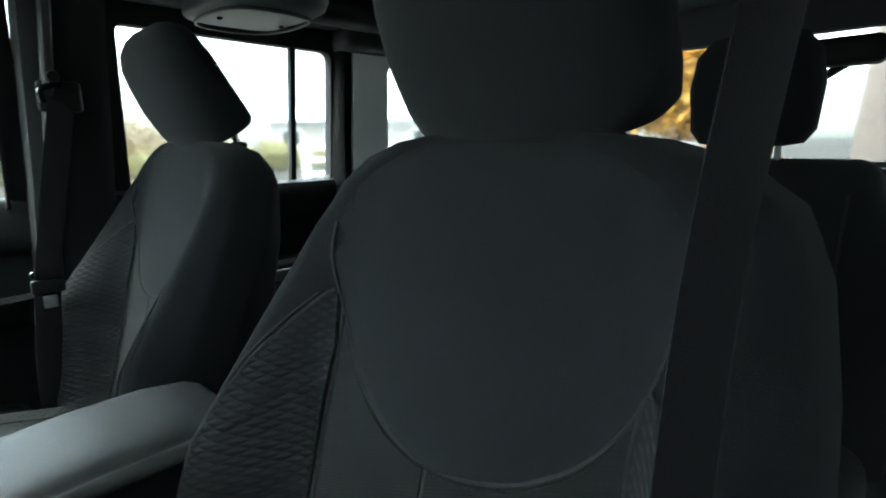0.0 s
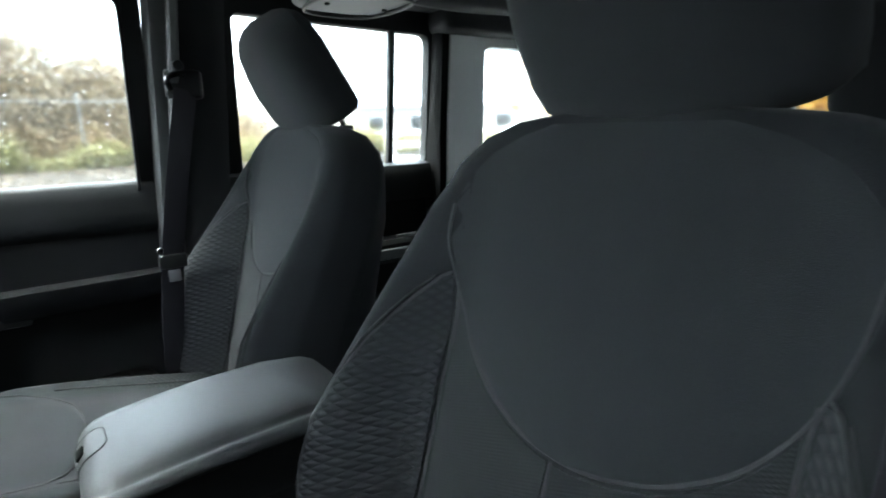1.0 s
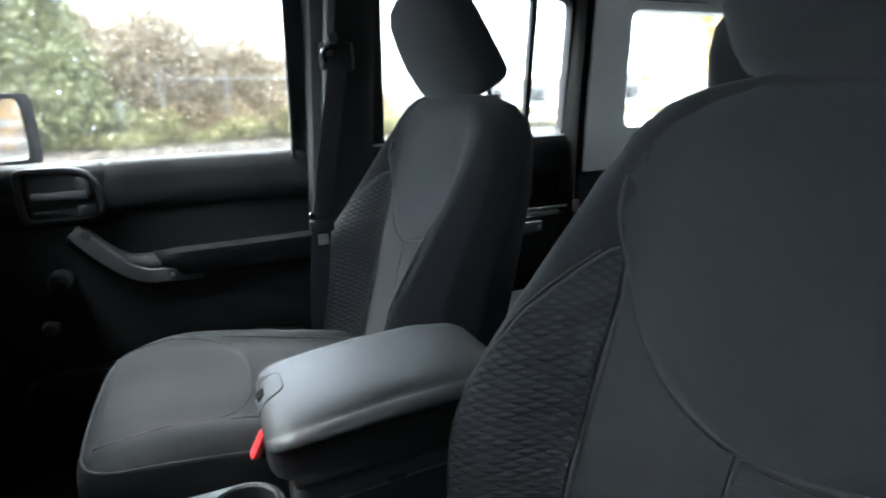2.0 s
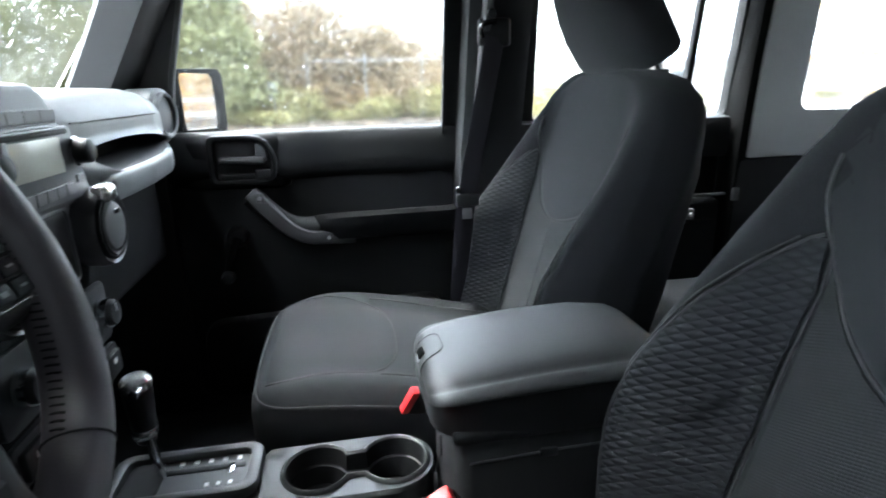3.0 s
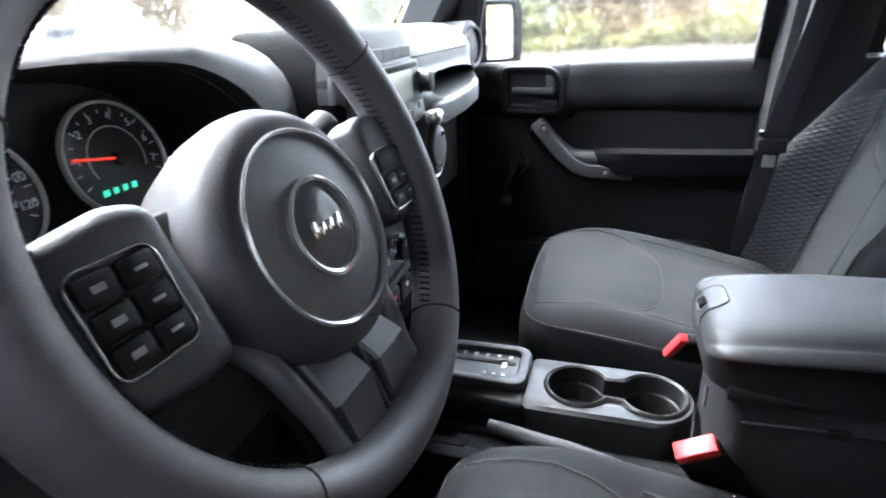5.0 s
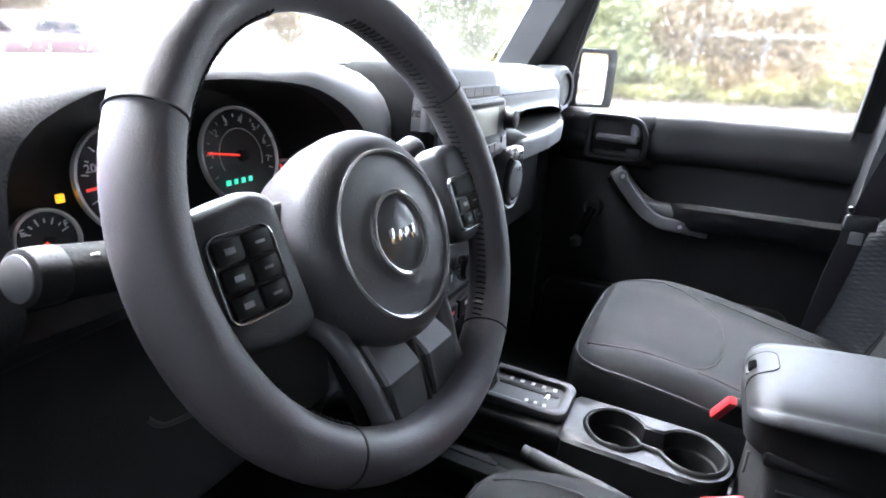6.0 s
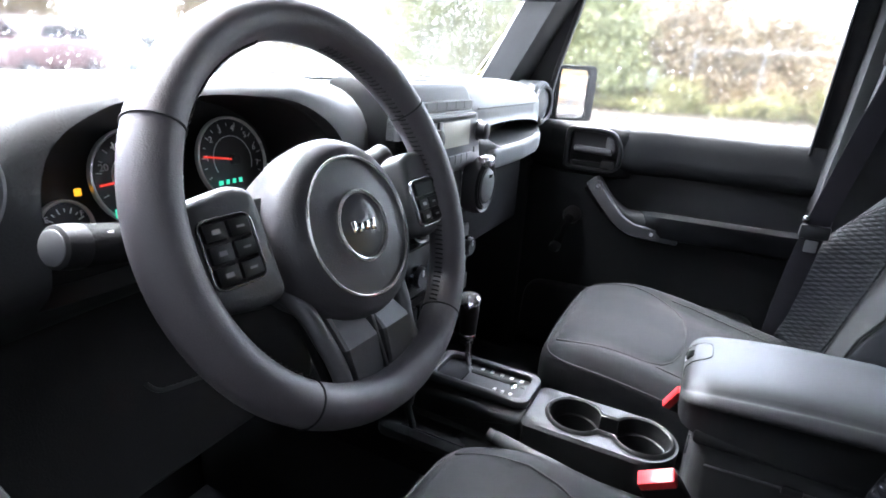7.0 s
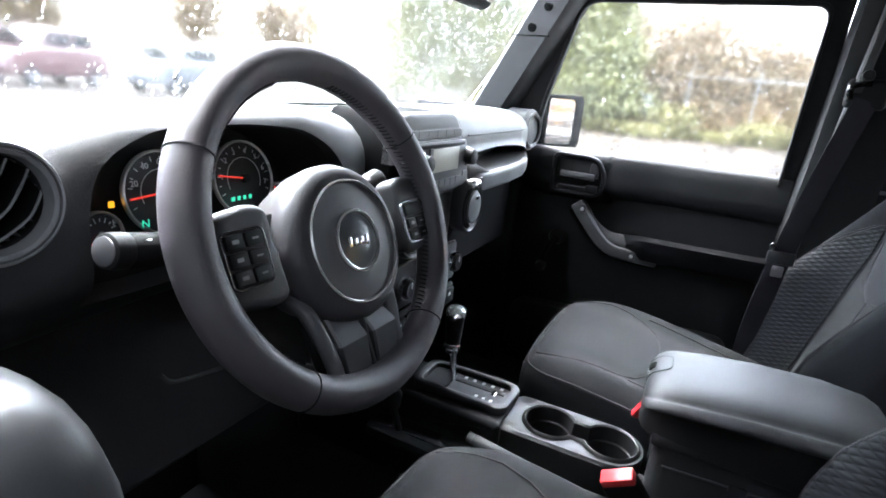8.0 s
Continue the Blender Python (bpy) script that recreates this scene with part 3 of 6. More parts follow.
for side in (1, -1):
    single("roof_rail", rbox((side * 0.645, -0.75, 1.705), (0.1, 1.9, 0.09), 0.03, 3), DARK, "black padded trim along the roof edge", "roof trim", kind="structure")
    single("kick_panel", rbox((side * 0.745, 0.36, 0.92), (0.1, 0.36, 0.86), 0.01), DARK, "black plastic kick panel in the footwell", "wall", kind="structure")
    lean = Matrix(((1, 0, -side * 0.1, side * 0.1 * 1.2), (0, 1, 0, 0), (0, 0, 1, 0), (0, 0, 0, 1)))
    out = [(-2.22, 1.139), (-1.279, 1.139), (-1.27, 1.64), (-2.2, 1.64)]
    inn = [(-2.02, 1.264), (-1.415, 1.264), (-1.4, 1.58), (-2.0, 1.58)]
    o2, i2 = soft_outline(out, 0.02), soft_outline(inn, 0.03)
    a = 0.68 if side > 0 else -0.73
    side_panel = single("hardtop_side", frame_prism(o2, i2, 0.05, lean @ YZ(a), 0.006), LINER, "pale grey hardtop side panel round the cargo window", "wall", kind="structure")
    g = part("cargo_window_pane", prism(soft_outline([(-2.05, 1.24), (-1.36, 1.24), (-1.375, 1.61), (-2.02, 1.61)], 0.03), 0.004, lean @ YZ(side * 0.715), 0), WET, side_panel, "clear wet glass")
    g.visible_shadow = False
    single("hardtop_header", rbox((side * 0.65, -1.72, 1.69), (0.13, 1.0, 0.17), 0.03, 3), DARK, "black padded header above the cargo window", "roof trim", kind="structure")
    single("cargo_trim", rbox((side * 0.715, -1.74, 0.84), (0.07, 0.97, 0.6), 0.01), DARK, "black plastic cargo side trim", "wall", kind="structure")
    if side < 0:
        single("rear_door_shell", prism([(-1.24, 0.56), (-0.62, 0.56), (-0.62, 1.25), (-1.24, 1.25)], 0.05, YZ(-0.77), 0.006), PANEL, "black rear door behind the driver", "car door", kind="structure")
        lean2 = Matrix(((1, 0, 0.17, -0.17 * 1.25), (0, 1, 0, 0), (0, 0, 1, 0), (0, 0, 0, 1)))
        out = soft_outline([(-1.25, 1.24), (-0.63, 1.24), (-0.64, 1.68), (-1.26, 1.66)], 0.03)
        inn = soft_outline([(-1.212, 1.254), (-0.672, 1.254), (-0.7, 1.625), (-1.225, 1.61)], 0.035)
        single("rear_window_frame", frame_prism(out, inn, 0.035, lean2 @ YZ(-0.76), 0.004), DARK, "black window frame of the rear door", "window frame", kind="structure")
# tailgate and rear window
tg = single("tailgate", frame_prism([(-0.72, 0.56), (0.72, 0.56), (0.68, 1.78), (-0.68, 1.78)], [(-0.55, 1.285), (0.55, 1.285), (0.52, 1.64), (-0.52, 1.64)], 0.05, XZ(-2.2), 0.006), HEADLINER, "charcoal rear hardtop frame round the rear window", "wall", kind="structure")
g = part("rear_window_pane", prism([(-0.57, 1.26), (0.57, 1.26), (0.54, 1.66), (-0.54, 1.66)], 0.004, XZ(-2.225), 0), WET, tg, "clear wet glass")
g.visible_shadow = False
part("tailgate_trim", rbox((0, -2.19, 0.92), (1.42, 0.03, 0.7), 0.01), DARK, tg)
rw = thing("rear_wiper_motor", (-0.3, -2.17, 1.55), "black rear wiper motor housing at the top of the window", "wiper")
part("housing", rbox((-0.33, -2.16, 1.575), (0.22, 0.07, 0.075), 0.02, 3), DARK, rw)
part("arm", tube(curve_points([(-0.36, -2.17, 1.55), (-0.31, -2.18, 1.52), (-0.27, -2.2, 1.5)], 5), 0.012, 8), DARK, rw)


# ---- windscreen ----
WB, WT = Vector((0, 0.40, 1.32)), Vector((0, 0.13, 1.69))
tilt = math.atan2(WB.y - WT.y, WT.z - WB.z)
pane_m = Matrix.Translation(WB + Vector((0, 0.012, 0))) @ Matrix.Rotation(tilt, 4, "X") @ XZ(0)
wsn = thing("window_1", (0, 0.4, 1.32), "windscreen glass wet with raindrops", "windscreen", kind="structure")
g = part("window_pane", prism([(-0.74, -0.06), (0.74, -0.06), (0.71, 0.5), (-0.71, 0.5)], 0.005, pane_m, 0), MISTY, wsn)
g.visible_shadow = False
part("header_rail", rbox((0, 0.115, 1.715), (1.36, 0.08, 0.07), 0.02, 3), DARK, wsn)
part("lower_seal", rbox((0, 0.386, 1.331), (1.34, 0.008, 0.01), 0.003), DARK, wsn)
for side in (1, -1):
    line = [(0.70, 0.31, 1.30), (0.685, 0.255, 1.385), (0.655, 0.155, 1.55), (0.63, 0.075, 1.68)]
    rings = []
    for q in curve_points(line, 6):
        rings.append([(side * (q.x + a), q.y + b, q.z) for a, b in ((0.05, 0.06), (-0.02, 0.065), (-0.035, 0.05), (-0.038, -0.03), (-0.025, -0.045), (0.05, -0.06))])
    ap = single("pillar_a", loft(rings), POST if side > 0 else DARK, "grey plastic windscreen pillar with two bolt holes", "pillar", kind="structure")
    for z in (1.555, 1.604):
        # solid discs; the depth of the holes is only their dark colour
        part("bolt_recess", lathe([(0.0, 0.0015), (0.0105, 0.0015), (0.012, 0.0006), (0.012, -0.006), (0, -0.006)], Matrix.Translation((side * (0.618 - (z - 1.555) * 0.19), 0.173 - (z - 1.555) * 0.8, z)) @ Matrix.Rotation(radians(-90 * side), 4, "Y"), 20), HOLE, ap)
    part("trim_joint", tube([(side * 0.6195, 0.125, 1.535), (side * 0.6195, 0.225, 1.535)], 0.0015, 6), HOLE, ap)
    single("pillar_gusset", rbox((side * 0.665, 0.075, 1.662), (0.07, 0.16, 0.05), 0.018, 3), DARK, "black corner trim at the roof", "roof trim", kind="structure")
for x0, x1 in ((-0.5, 0.1), (0.02, 0.6)):
    wp = thing("windscreen_wiper", (x0, 0.43, 1.33), "black wiper blade resting at the foot of the windscreen", "wiper", "windscreen wipers")
    part("blade", tube([(x0, 0.44, 1.324), ((x0 + x1) / 2, 0.44, 1.33), (x1, 0.444, 1.325)], 0.006, 6), DARK, wp)
    part("arm", tube([(x0 + 0.1, 0.45, 1.332), ((x0 + x1) / 2, 0.448, 1.338), (x1 - 0.2, 0.45, 1.333)], 0.004, 6), DARK, wp)
rm = thing("rear_view_mirror", (0.06, 0.12, 1.53), "black rear-view mirror on the windscreen", "mirror")
part("shell", rbox((0.06, 0.12, 1.566), (0.24, 0.04, 0.075), 0.019, 4), DARK, rm)
part("stem", tube([(0.06, 0.13, 1.58), (0.06, 0.17, 1.61), (0.06, 0.215, 1.6)], 0.009, 8), DARK, rm)
part("glass", rbox((0.06, 0.099, 1.566), (0.21, 0.004, 0.052), 0.001), CHROME, rm)


# ---- front seats ----
SX = -0.376
S_W = [(0.76, 0.245), (0.88, 0.28), (1.0, 0.285), (1.12, 0.273), (1.2, 0.262), (1.27, 0.247), (1.315, 0.226), (1.343, 0.188), (1.358, 0.14), (1.366, 0.075)]
S_T = [(0.76, 0.12), (1.2, 0.125), (1.3, 0.11), (1.343, 0.085), (1.358, 0.06), (1.366, 0.03)]
S_B = [(0.76, 0.072), (0.88, 0.102), (0.94, 0.116), (0.99, 0.123), (1.05, 0.12), (1.1, 0.1), (1.15, 0.078), (1.22, 0.047), (1.3, 0.015), (1.366, 0.0)]


def seat_front(x, z, off=0.0, SX=SX):
    """The front of the backrest, x from the seat's middle."""
    w, t, b = lerp_table(z, S_W), lerp_table(z, S_T), lerp_table(z, S_B)
    s = min(1, abs(x) / w)
    bump = smooth_step(0.6, 0.87, s) * (1 - 0.4 * smooth_step(0.9, 1.0, s))
    pad = 0.012 * max(0, 1 - (s / 0.58) ** 2) * smooth_step(1.22, 1.08, z)
    y = -0.625 - 0.26 * (z - 1.089) - t / 2 + t / 2 * max(0, 1 - s ** 5) ** 0.2 + b * bump + pad + off
    return Vector((SX + x, y, z))


def front_seat(label, SX, dy, dz, nod):
    """A front seat in the middle x of SX; its cushion moved on by dy and dz."""
    base = thing("front_seat", (SX, -0.35, 0.55), label, "car seat", "front seats")
    front_at = lambda x, z, off=0.0: seat_front(x, z, off, SX)
    rings = []
    levels = [0.76, 0.8, 0.84, 0.88, 0.91, 0.94, 0.965, 0.99, 1.02, 1.05, 1.075, 1.1, 1.125, 1.15, 1.175, 1.2, 1.22, 1.235, 1.27, 1.295, 1.315, 1.33, 1.343, 1.352, 1.358, 1.363, 1.366]
    for z in levels:
        w, t, b = lerp_table(z, S_W), lerp_table(z, S_T), lerp_table(z, S_B)
        ring = []
        for k in range(96):
            a = 2 * math.pi * k / 96
            c, s = math.cos(a), math.sin(a)
            x = w * math.copysign(abs(c) ** 0.5, c)
            if s >= 0:
                ring.append(front_at(x, z))
            else:
                u = abs(x) / w
                bump = b * 0.45 * smooth_step(0.8, 1.0, u)
                ring.append(Vector((SX + x, -0.625 - 0.26 * (z - 1.089) - t / 2 - t / 2 * abs(s) ** 0.5 + bump, z)))
        rings.append(ring)
    back = part("backrest", loft(rings), BOLSTER, base)
    # upper panel in plain cloth with a rounded lower edge
    U = [(1.0905, 0.02), (1.097, 0.055), (1.11, 0.092), (1.135, 0.13), (1.165, 0.155), (1.2, 0.173), (1.24, 0.185), (1.275, 0.188), (1.305, 0.178), (1.328, 0.155), (1.345, 0.12), (1.356, 0.08)]
    rows = [[front_at(h * (2 * k / 20 - 1), z, 0.0035 * (1 - abs(2 * k / 20 - 1) ** 8)) for k in range(21)] for z, h in U]
    part("upper_panel", patch(rows, (0, -1, 0), 0.008), FABRIC, back, "plain charcoal cloth panel")
    edge = curve_points([front_at(-h, z, 0.0005) for z, h in reversed(U[:8])] + [front_at(h, z, 0.0005) for z, h in U[:8]], 3)
    part("seam", tube(edge, 0.0022, 6), SEAM, back)
    # diamond-weave inserts in the bolsters
    xo = [(0.78, 0.225), (0.9, 0.241), (1.0, 0.246), (1.08, 0.239), (1.14, 0.221), (1.18, 0.198), (1.204, 0.18)]
    xi = [(0.78, 0.17), (0.95, 0.176), (1.08, 0.174), (1.15, 0.169), (1.204, 0.173)]
    for sgn in (1, -1):
        rows = []
        for i in range(24):
            z = 0.785 + (1.2 - 0.785) * i / 23
            a, b = lerp_table(z, xi), lerp_table(z, xo)
            rows.append([front_at(sgn * (a + (b - a) * k / 10), z, 0.0042) for k in range(11)])
        part("bolster_insert", patch(rows, (0, -1, 0), 0.006), WEAVE, back, "raised diamond-weave cloth")
        part("seam", tube([front_at(sgn * lerp_table(z, xo), z, 0.003) for z in np.linspace(0.785, 1.2, 20)] + [front_at(sgn * 0.176, 1.204, 0.003)], 0.0018, 6), SEAM, back)
        part("seam", tube([front_at(sgn * (lerp_table(z, xo) + 0.006), z, 0.002) for z in np.linspace(0.785, 1.2, 20)], 0.0012, 6), SEAM, back)
        part("seam", tube([front_at(sgn * (lerp_table(z, xi) - 0.004), z, 0.001) for z in np.linspace(0.785, 1.195, 20)], 0.0022, 6), SEAM, back)
    # ribbed lower insert, split down the middle
    for sgn in (1, -1):
        rows = []
        for i in range(22):
            x0, x1 = 0.003, 0.163
            row = []
            for k in range(13):
                x = x0 + (x1 - x0) * k / 12
                top = float(np.interp(x, [h for z, h in U[:7]], [z for z, h in U[:7]])) - 0.006
                z = 0.785 + (min(top, 1.18) - 0.785) * i / 21
                row.append(front_at(sgn * x, z, 0.002))
            rows.append(row)
        part("lower_insert", patch(rows, (0, -1, 0), 0.005), RIB, back, "ribbed weave cloth")
    part("seam", tube([front_at(0, z, 0.0) for z in np.linspace(0.785, 1.085, 14)], 0.002, 6), SEAM, back)
    # head restraint leaning forward on two posts
    ang = radians(nod)
    L, N = Vector((0, math.sin(ang), math.cos(ang))), Vector((0, math.cos(ang), -math.sin(ang)))
    foot = Vector((SX, -0.752, 1.378))
    rings = []
    for h, w, d, sh in ((-0.004, 0.105, 0.04, 0), (-0.001, 0.125, 0.051, 0), (0.007, 0.133, 0.057, 0.002), (0.03, 0.137, 0.059, 0.004), (0.08, 0.139, 0.059, 0.004), (0.125, 0.137, 0.056, 0.0), (0.16, 0.13, 0.05, -0.003), (0.182, 0.118, 0.04, -0.006), (0.196, 0.09, 0.025, -0.008), (0.202, 0.05, 0.009, -0.008)):
        c = foot + L * h + N * sh
        ring = []
        for k in range(40):
            a = 2 * math.pi * k / 40
            x, y = w * math.copysign(abs(math.cos(a)) ** 0.55, math.cos(a)), d * math.copysign(abs(math.sin(a)) ** 0.7, math.sin(a))
            ring.append(c + Vector((x, 0, 0)) + N * (y - (0.012 * (x / w) ** 2 if y > 0 else 0)))
        rings.append(ring)
    hr = part("head_restraint", loft(rings), FABRIC, base)
    for sgn in (1, -1):
        part("post", tube([(SX + sgn * 0.085, -0.775, 1.32), (SX + sgn * 0.085, -0.757, 1.385)], 0.0065, 10), CHROME, base, "chrome head restraint post")
        part("post_collar", lathe([(0.0, 0.006), (0.011, 0.006), (0.014, 0.003), (0.014, -0.01), (0, -0.01)], Matrix.Translation((SX + sgn * 0.085, -0.767, 1.356)), 16), DARK, base)
    # cushion
    rings = []
    steps = ((-0.034, 0.13, 0.845, 0.79), (-0.038, 0.17, 0.862, 0.76), (-0.048, 0.196, 0.876, 0.74), (-0.065, 0.212, 0.887, 0.73), (-0.1, 0.224, 0.893, 0.72), (-0.16, 0.231, 0.893, 0.715), (-0.28, 0.236, 0.874, 0.715), (-0.42, 0.24, 0.841, 0.715), (-0.54, 0.238, 0.812, 0.72), (-0.6, 0.22, 0.796, 0.73))
    fine = curve_points([(a, b, c) for a, b, c, d in steps], 3)
    for (y, w, zt), q in zip(fine, curve_points([(d, 0, 0) for a, b, c, d in steps], 3)):
        zb = q.x
        ring = []
        for k in range(56):
            a = 2 * math.pi * k / 56
            c, s = math.cos(a), math.sin(a)
            x = w * math.copysign(abs(c) ** 0.45, c)
            zc, hz = (zt + zb) / 2, (zt - zb) / 2
            z = zc + hz * math.copysign(abs(s) ** 0.55, s)
            u = abs(x) / w
            if s > 0:
                z += 0.022 * smooth_step(0.6, 0.86, u) * (1 - 0.6 * smooth_step(0.88, 1, u)) * smooth_step(-0.02, -0.2, y) - 0.004 * (1 - u)
            ring.append((SX + x, y + dy, z + dz))
        rings.append(ring)
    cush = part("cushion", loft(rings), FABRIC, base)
    # faces below the edge seam get darker cloth: side shade as colour
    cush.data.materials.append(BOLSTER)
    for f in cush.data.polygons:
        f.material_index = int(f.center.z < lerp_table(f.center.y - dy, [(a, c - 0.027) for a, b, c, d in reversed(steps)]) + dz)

    def top(x, y, off=0.0):
        tw = [(-0.6, 0.22), (-0.54, 0.238), (-0.42, 0.24), (-0.28, 0.236), (-0.16, 0.231), (-0.1, 0.224), (-0.065, 0.212), (-0.048, 0.196), (-0.038, 0.17)]
        tz = [(-0.6, 0.796), (-0.54, 0.812), (-0.42, 0.841), (-0.28, 0.874), (-0.16, 0.893), (-0.1, 0.893), (-0.065, 0.887), (-0.048, 0.876), (-0.038, 0.862)]
        tb = [(-0.6, 0.73), (-0.54, 0.72), (-0.42, 0.715), (-0.16, 0.715), (-0.1, 0.72), (-0.065, 0.73), (-0.048, 0.74), (-0.038, 0.76)]
        w, zt, zb = lerp_table(y, tw), lerp_table(y, tz), lerp_table(y, tb)
        u = min(1, abs(x) / w)
        c = u ** (1 / 0.45)
        s = math.sqrt(max(0, 1 - c * c))
        z = (zt + zb) / 2 + (zt - zb) / 2 * s ** 0.55
        z += 0.022 * smooth_step(0.6, 0.86, u) * (1 - 0.6 * smooth_step(0.88, 1, u)) * smooth_step(-0.02, -0.2, y) - 0.004 * (1 - u)
        return Vector((SX + x, y + dy, z + dz + off))
    P = [(-0.29, 0.02), (-0.287, 0.07), (-0.277, 0.11), (-0.26, 0.138), (-0.235, 0.158), (-0.2, 0.17), (-0.16, 0.176), (-0.12, 0.176), (-0.09, 0.172), (-0.065, 0.165)]
    rows = [[top(h * (2 * k / 20 - 1), y, 0.005 * (1 - abs(2 * k / 20 - 1) ** 8)) for k in range(21)] for y, h in P]
    part("thigh_panel", patch(rows, (0, 0, -1), 0.008), FABRIC, cush, "plain charcoal cloth panel")
    edge = [top(-h, y, 0.0005) for y, h in reversed(P)] + [top(h, y, 0.0005) for y, h in P]
    part("seam", tube(edge, 0.0022, 6), SEAM, cush)
    for sgn in (1, -1):
        rows = []
        for i in range(20):
            y = -0.56 + 0.16 * i / 19
            rows.append([top(sgn * (0.16 + 0.054 * k / 8), y, 0.0008) for k in range(9)])
        part("bolster_insert", patch(rows, (0, 0, -1), 0.005), WEAVE_H, cush, "raised diamond-weave cloth")
        edge = curve_points([(SX + sgn * a, b + dy, c + dz) for a, b, c in ((0, -0.0392, 0.866), (0.08, -0.0402, 0.866), (0.13, -0.0432, 0.866), (0.165, -0.0475, 0.866), (0.197, -0.0645, 0.866), (0.2165, -0.0995, 0.867), (0.2265, -0.16, 0.868), (0.2325, -0.28, 0.855), (0.237, -0.42, 0.828))], 4)
        part("seam", tube(edge, 0.0018, 6), SEAM, cush)
        part("seam", tube([top(sgn * 0.172, y, 0.001) for y in np.linspace(-0.58, -0.25, 12)], 0.0018, 6), SEAM, cush)
    part("side_valance", rbox((SX, -0.33, 0.70), (0.46, 0.5, 0.09), 0.02, 3), DARK, base)
    for sgn in (1, -1):
        part("seat_rail", rbox((SX + sgn * 0.18, -0.33, 0.6), (0.04, 0.56, 0.11), 0.006), DARK, base)
    part("recliner_cover", rbox((SX - 0.262, -0.6, 0.8), (0.025, 0.16, 0.1), 0.01, 3), DARK, base)
    return base


WEAVE_H = woven("diamond_fabric_flat", (0.0136, 0.014, 0.0148), 0.0135, 0.3, 0.34, 0.8, "XY")
front_seat("charcoal cloth driver seat with diamond-weave side bolsters", SX, 0.018, 0.022, 27)
front_seat("charcoal cloth passenger seat with diamond-weave side bolsters", 0.378, 0.0, 0.0, 33)


# ---- rear bench ----
rb = thing("rear_bench", (0, -1.4, 0.57), "dark cloth rear bench seat with upright back", "car seat")
for x, w in ((0.26, 0.36), (-0.4, 0.22)):
    rings = []
    for z, hw, t in ((0.8, w * 0.97, 0.1), (0.9, w, 0.13), (1.08, w * 0.95, 0.125), (1.18, w * 0.83, 0.12), (1.25, w * 0.72, 0.11), (1.29, w * 0.66, 0.09), (1.308, w * 0.6, 0.065), (1.316, w * 0.5, 0.035)):
        y0 = -1.36 - 0.2 * (z - 0.8)
        rings.append([(x + hw * math.copysign(abs(math.cos(a)) ** 0.35, math.cos(a)), y0 - 0.06 + t / 2 * math.copysign(abs(math.sin(a)) ** 0.5, math.sin(a)), z) for a in (2 * math.pi * k / 40 for k in range(40))])
    bk = part("backrest", loft(rings), FABRIC, rb)
    for s in (-0.5, 0.5):
        part("seam", tube([(x + s * w, -1.36 - 0.2 * (z - 0.8) - 0.06 + 0.064, z) for z in np.linspace(0.84, 1.26, 10)], 0.003, 6), SEAM, bk)
part("cushion", rbox((0, -1.15, 0.78), (1.2, 0.5, 0.16), 0.05, 4), FABRIC, rb)
for x in (0.34, -0.335):
    rings = []
    for z, w, d in ((1.34, 0.06, 0.025), (1.345, 0.09, 0.04), (1.37, 0.108, 0.048), (1.45, 0.115, 0.05), (1.51, 0.105, 0.042), (1.54, 0.08, 0.028), (1.55, 0.04, 0.01)):
        rings.append([(x + w * math.copysign(abs(math.cos(a)) ** 0.6, math.cos(a)), -1.5 + d * math.copysign(abs(math.sin(a)) ** 0.75, math.sin(a)), z) for a in (2 * math.pi * k / 28 for k in range(28))])
    hr = part("head_restraint", loft(rings), FABRIC, rb)
    for s in (-0.05, 0.05):
        part("post", tube([(x + s, -1.51, 1.28), (x + s, -1.5, 1.36)], 0.006, 8), STEEL, rb)


# ---- seat belts ----
def seat_belt(side, label, upper, lower):
    base = thing("seat_belt", (side * 0.66, -0.53, 0.6), label, "seat belt", "front seat belts")
    top, bot = Vector(upper), Vector(lower)
    mid = top.lerp(bot, 0.5) + Vector((-side * 0.006, 0.004, 0))
    part("webbing", ribbon(curve_points([top, mid, bot, bot + Vector((0, 0.02, -0.2)), bot + Vector((side * 0.03, 0.02, -0.42))], 8), 0.047, (0.25 * side, -1, 0)), BELT, base)
    gd = part("belt_guide", rbox(top + Vector((side * 0.012, 0, 0.012)), (0.022, 0.075, 0.06), 0.01, 3), DARK, base)
    part("guide_slot", tube(curve_points([top + Vector((-side * 0.004, 0.03, 0.0)), top + Vector((-side * 0.01, 0.034, 0.02)), top + Vector((-side * 0.006, 0.02, 0.03)), top + Vector((-side * 0.004, 0.0, 0.032))], 5), 0.006, 8), GLOSS, gd)
    part("anchor_bolt", lathe([(0, 0.012), (0.01, 0.012), (0.012, 0.006), (0.012, 0), (0, 0)], Matrix.Translation(top + Vector((-side * 0.0, 0.01, 0.048))) @ Matrix.Rotation(radians(-90 * side), 4, "Y"), 14), DARK, gd)
    part("latch_plate", rbox(bot + Vector((-side * 0.004, 0.0, -0.028)), (0.005, 0.024, 0.026), 0.003), STEEL, base, "steel latch plate")
    part("latch_grip", rbox(bot + Vector((-side * 0.004, 0.0, 0.004)), (0.014, 0.056, 0.03), 0.005), DARK, base)
    part("stop_button", lathe([(0, 0.006), (0.006, 0.006), (0.008, 0.003), (0.008, 0), (0, 0)], Matrix.Translation(bot + Vector((-side * 0.008, 0.022, 0.03))) @ Matrix.Rotation(radians(-90 * side), 4, "Y"), 12), GLOSS, base)
    return base


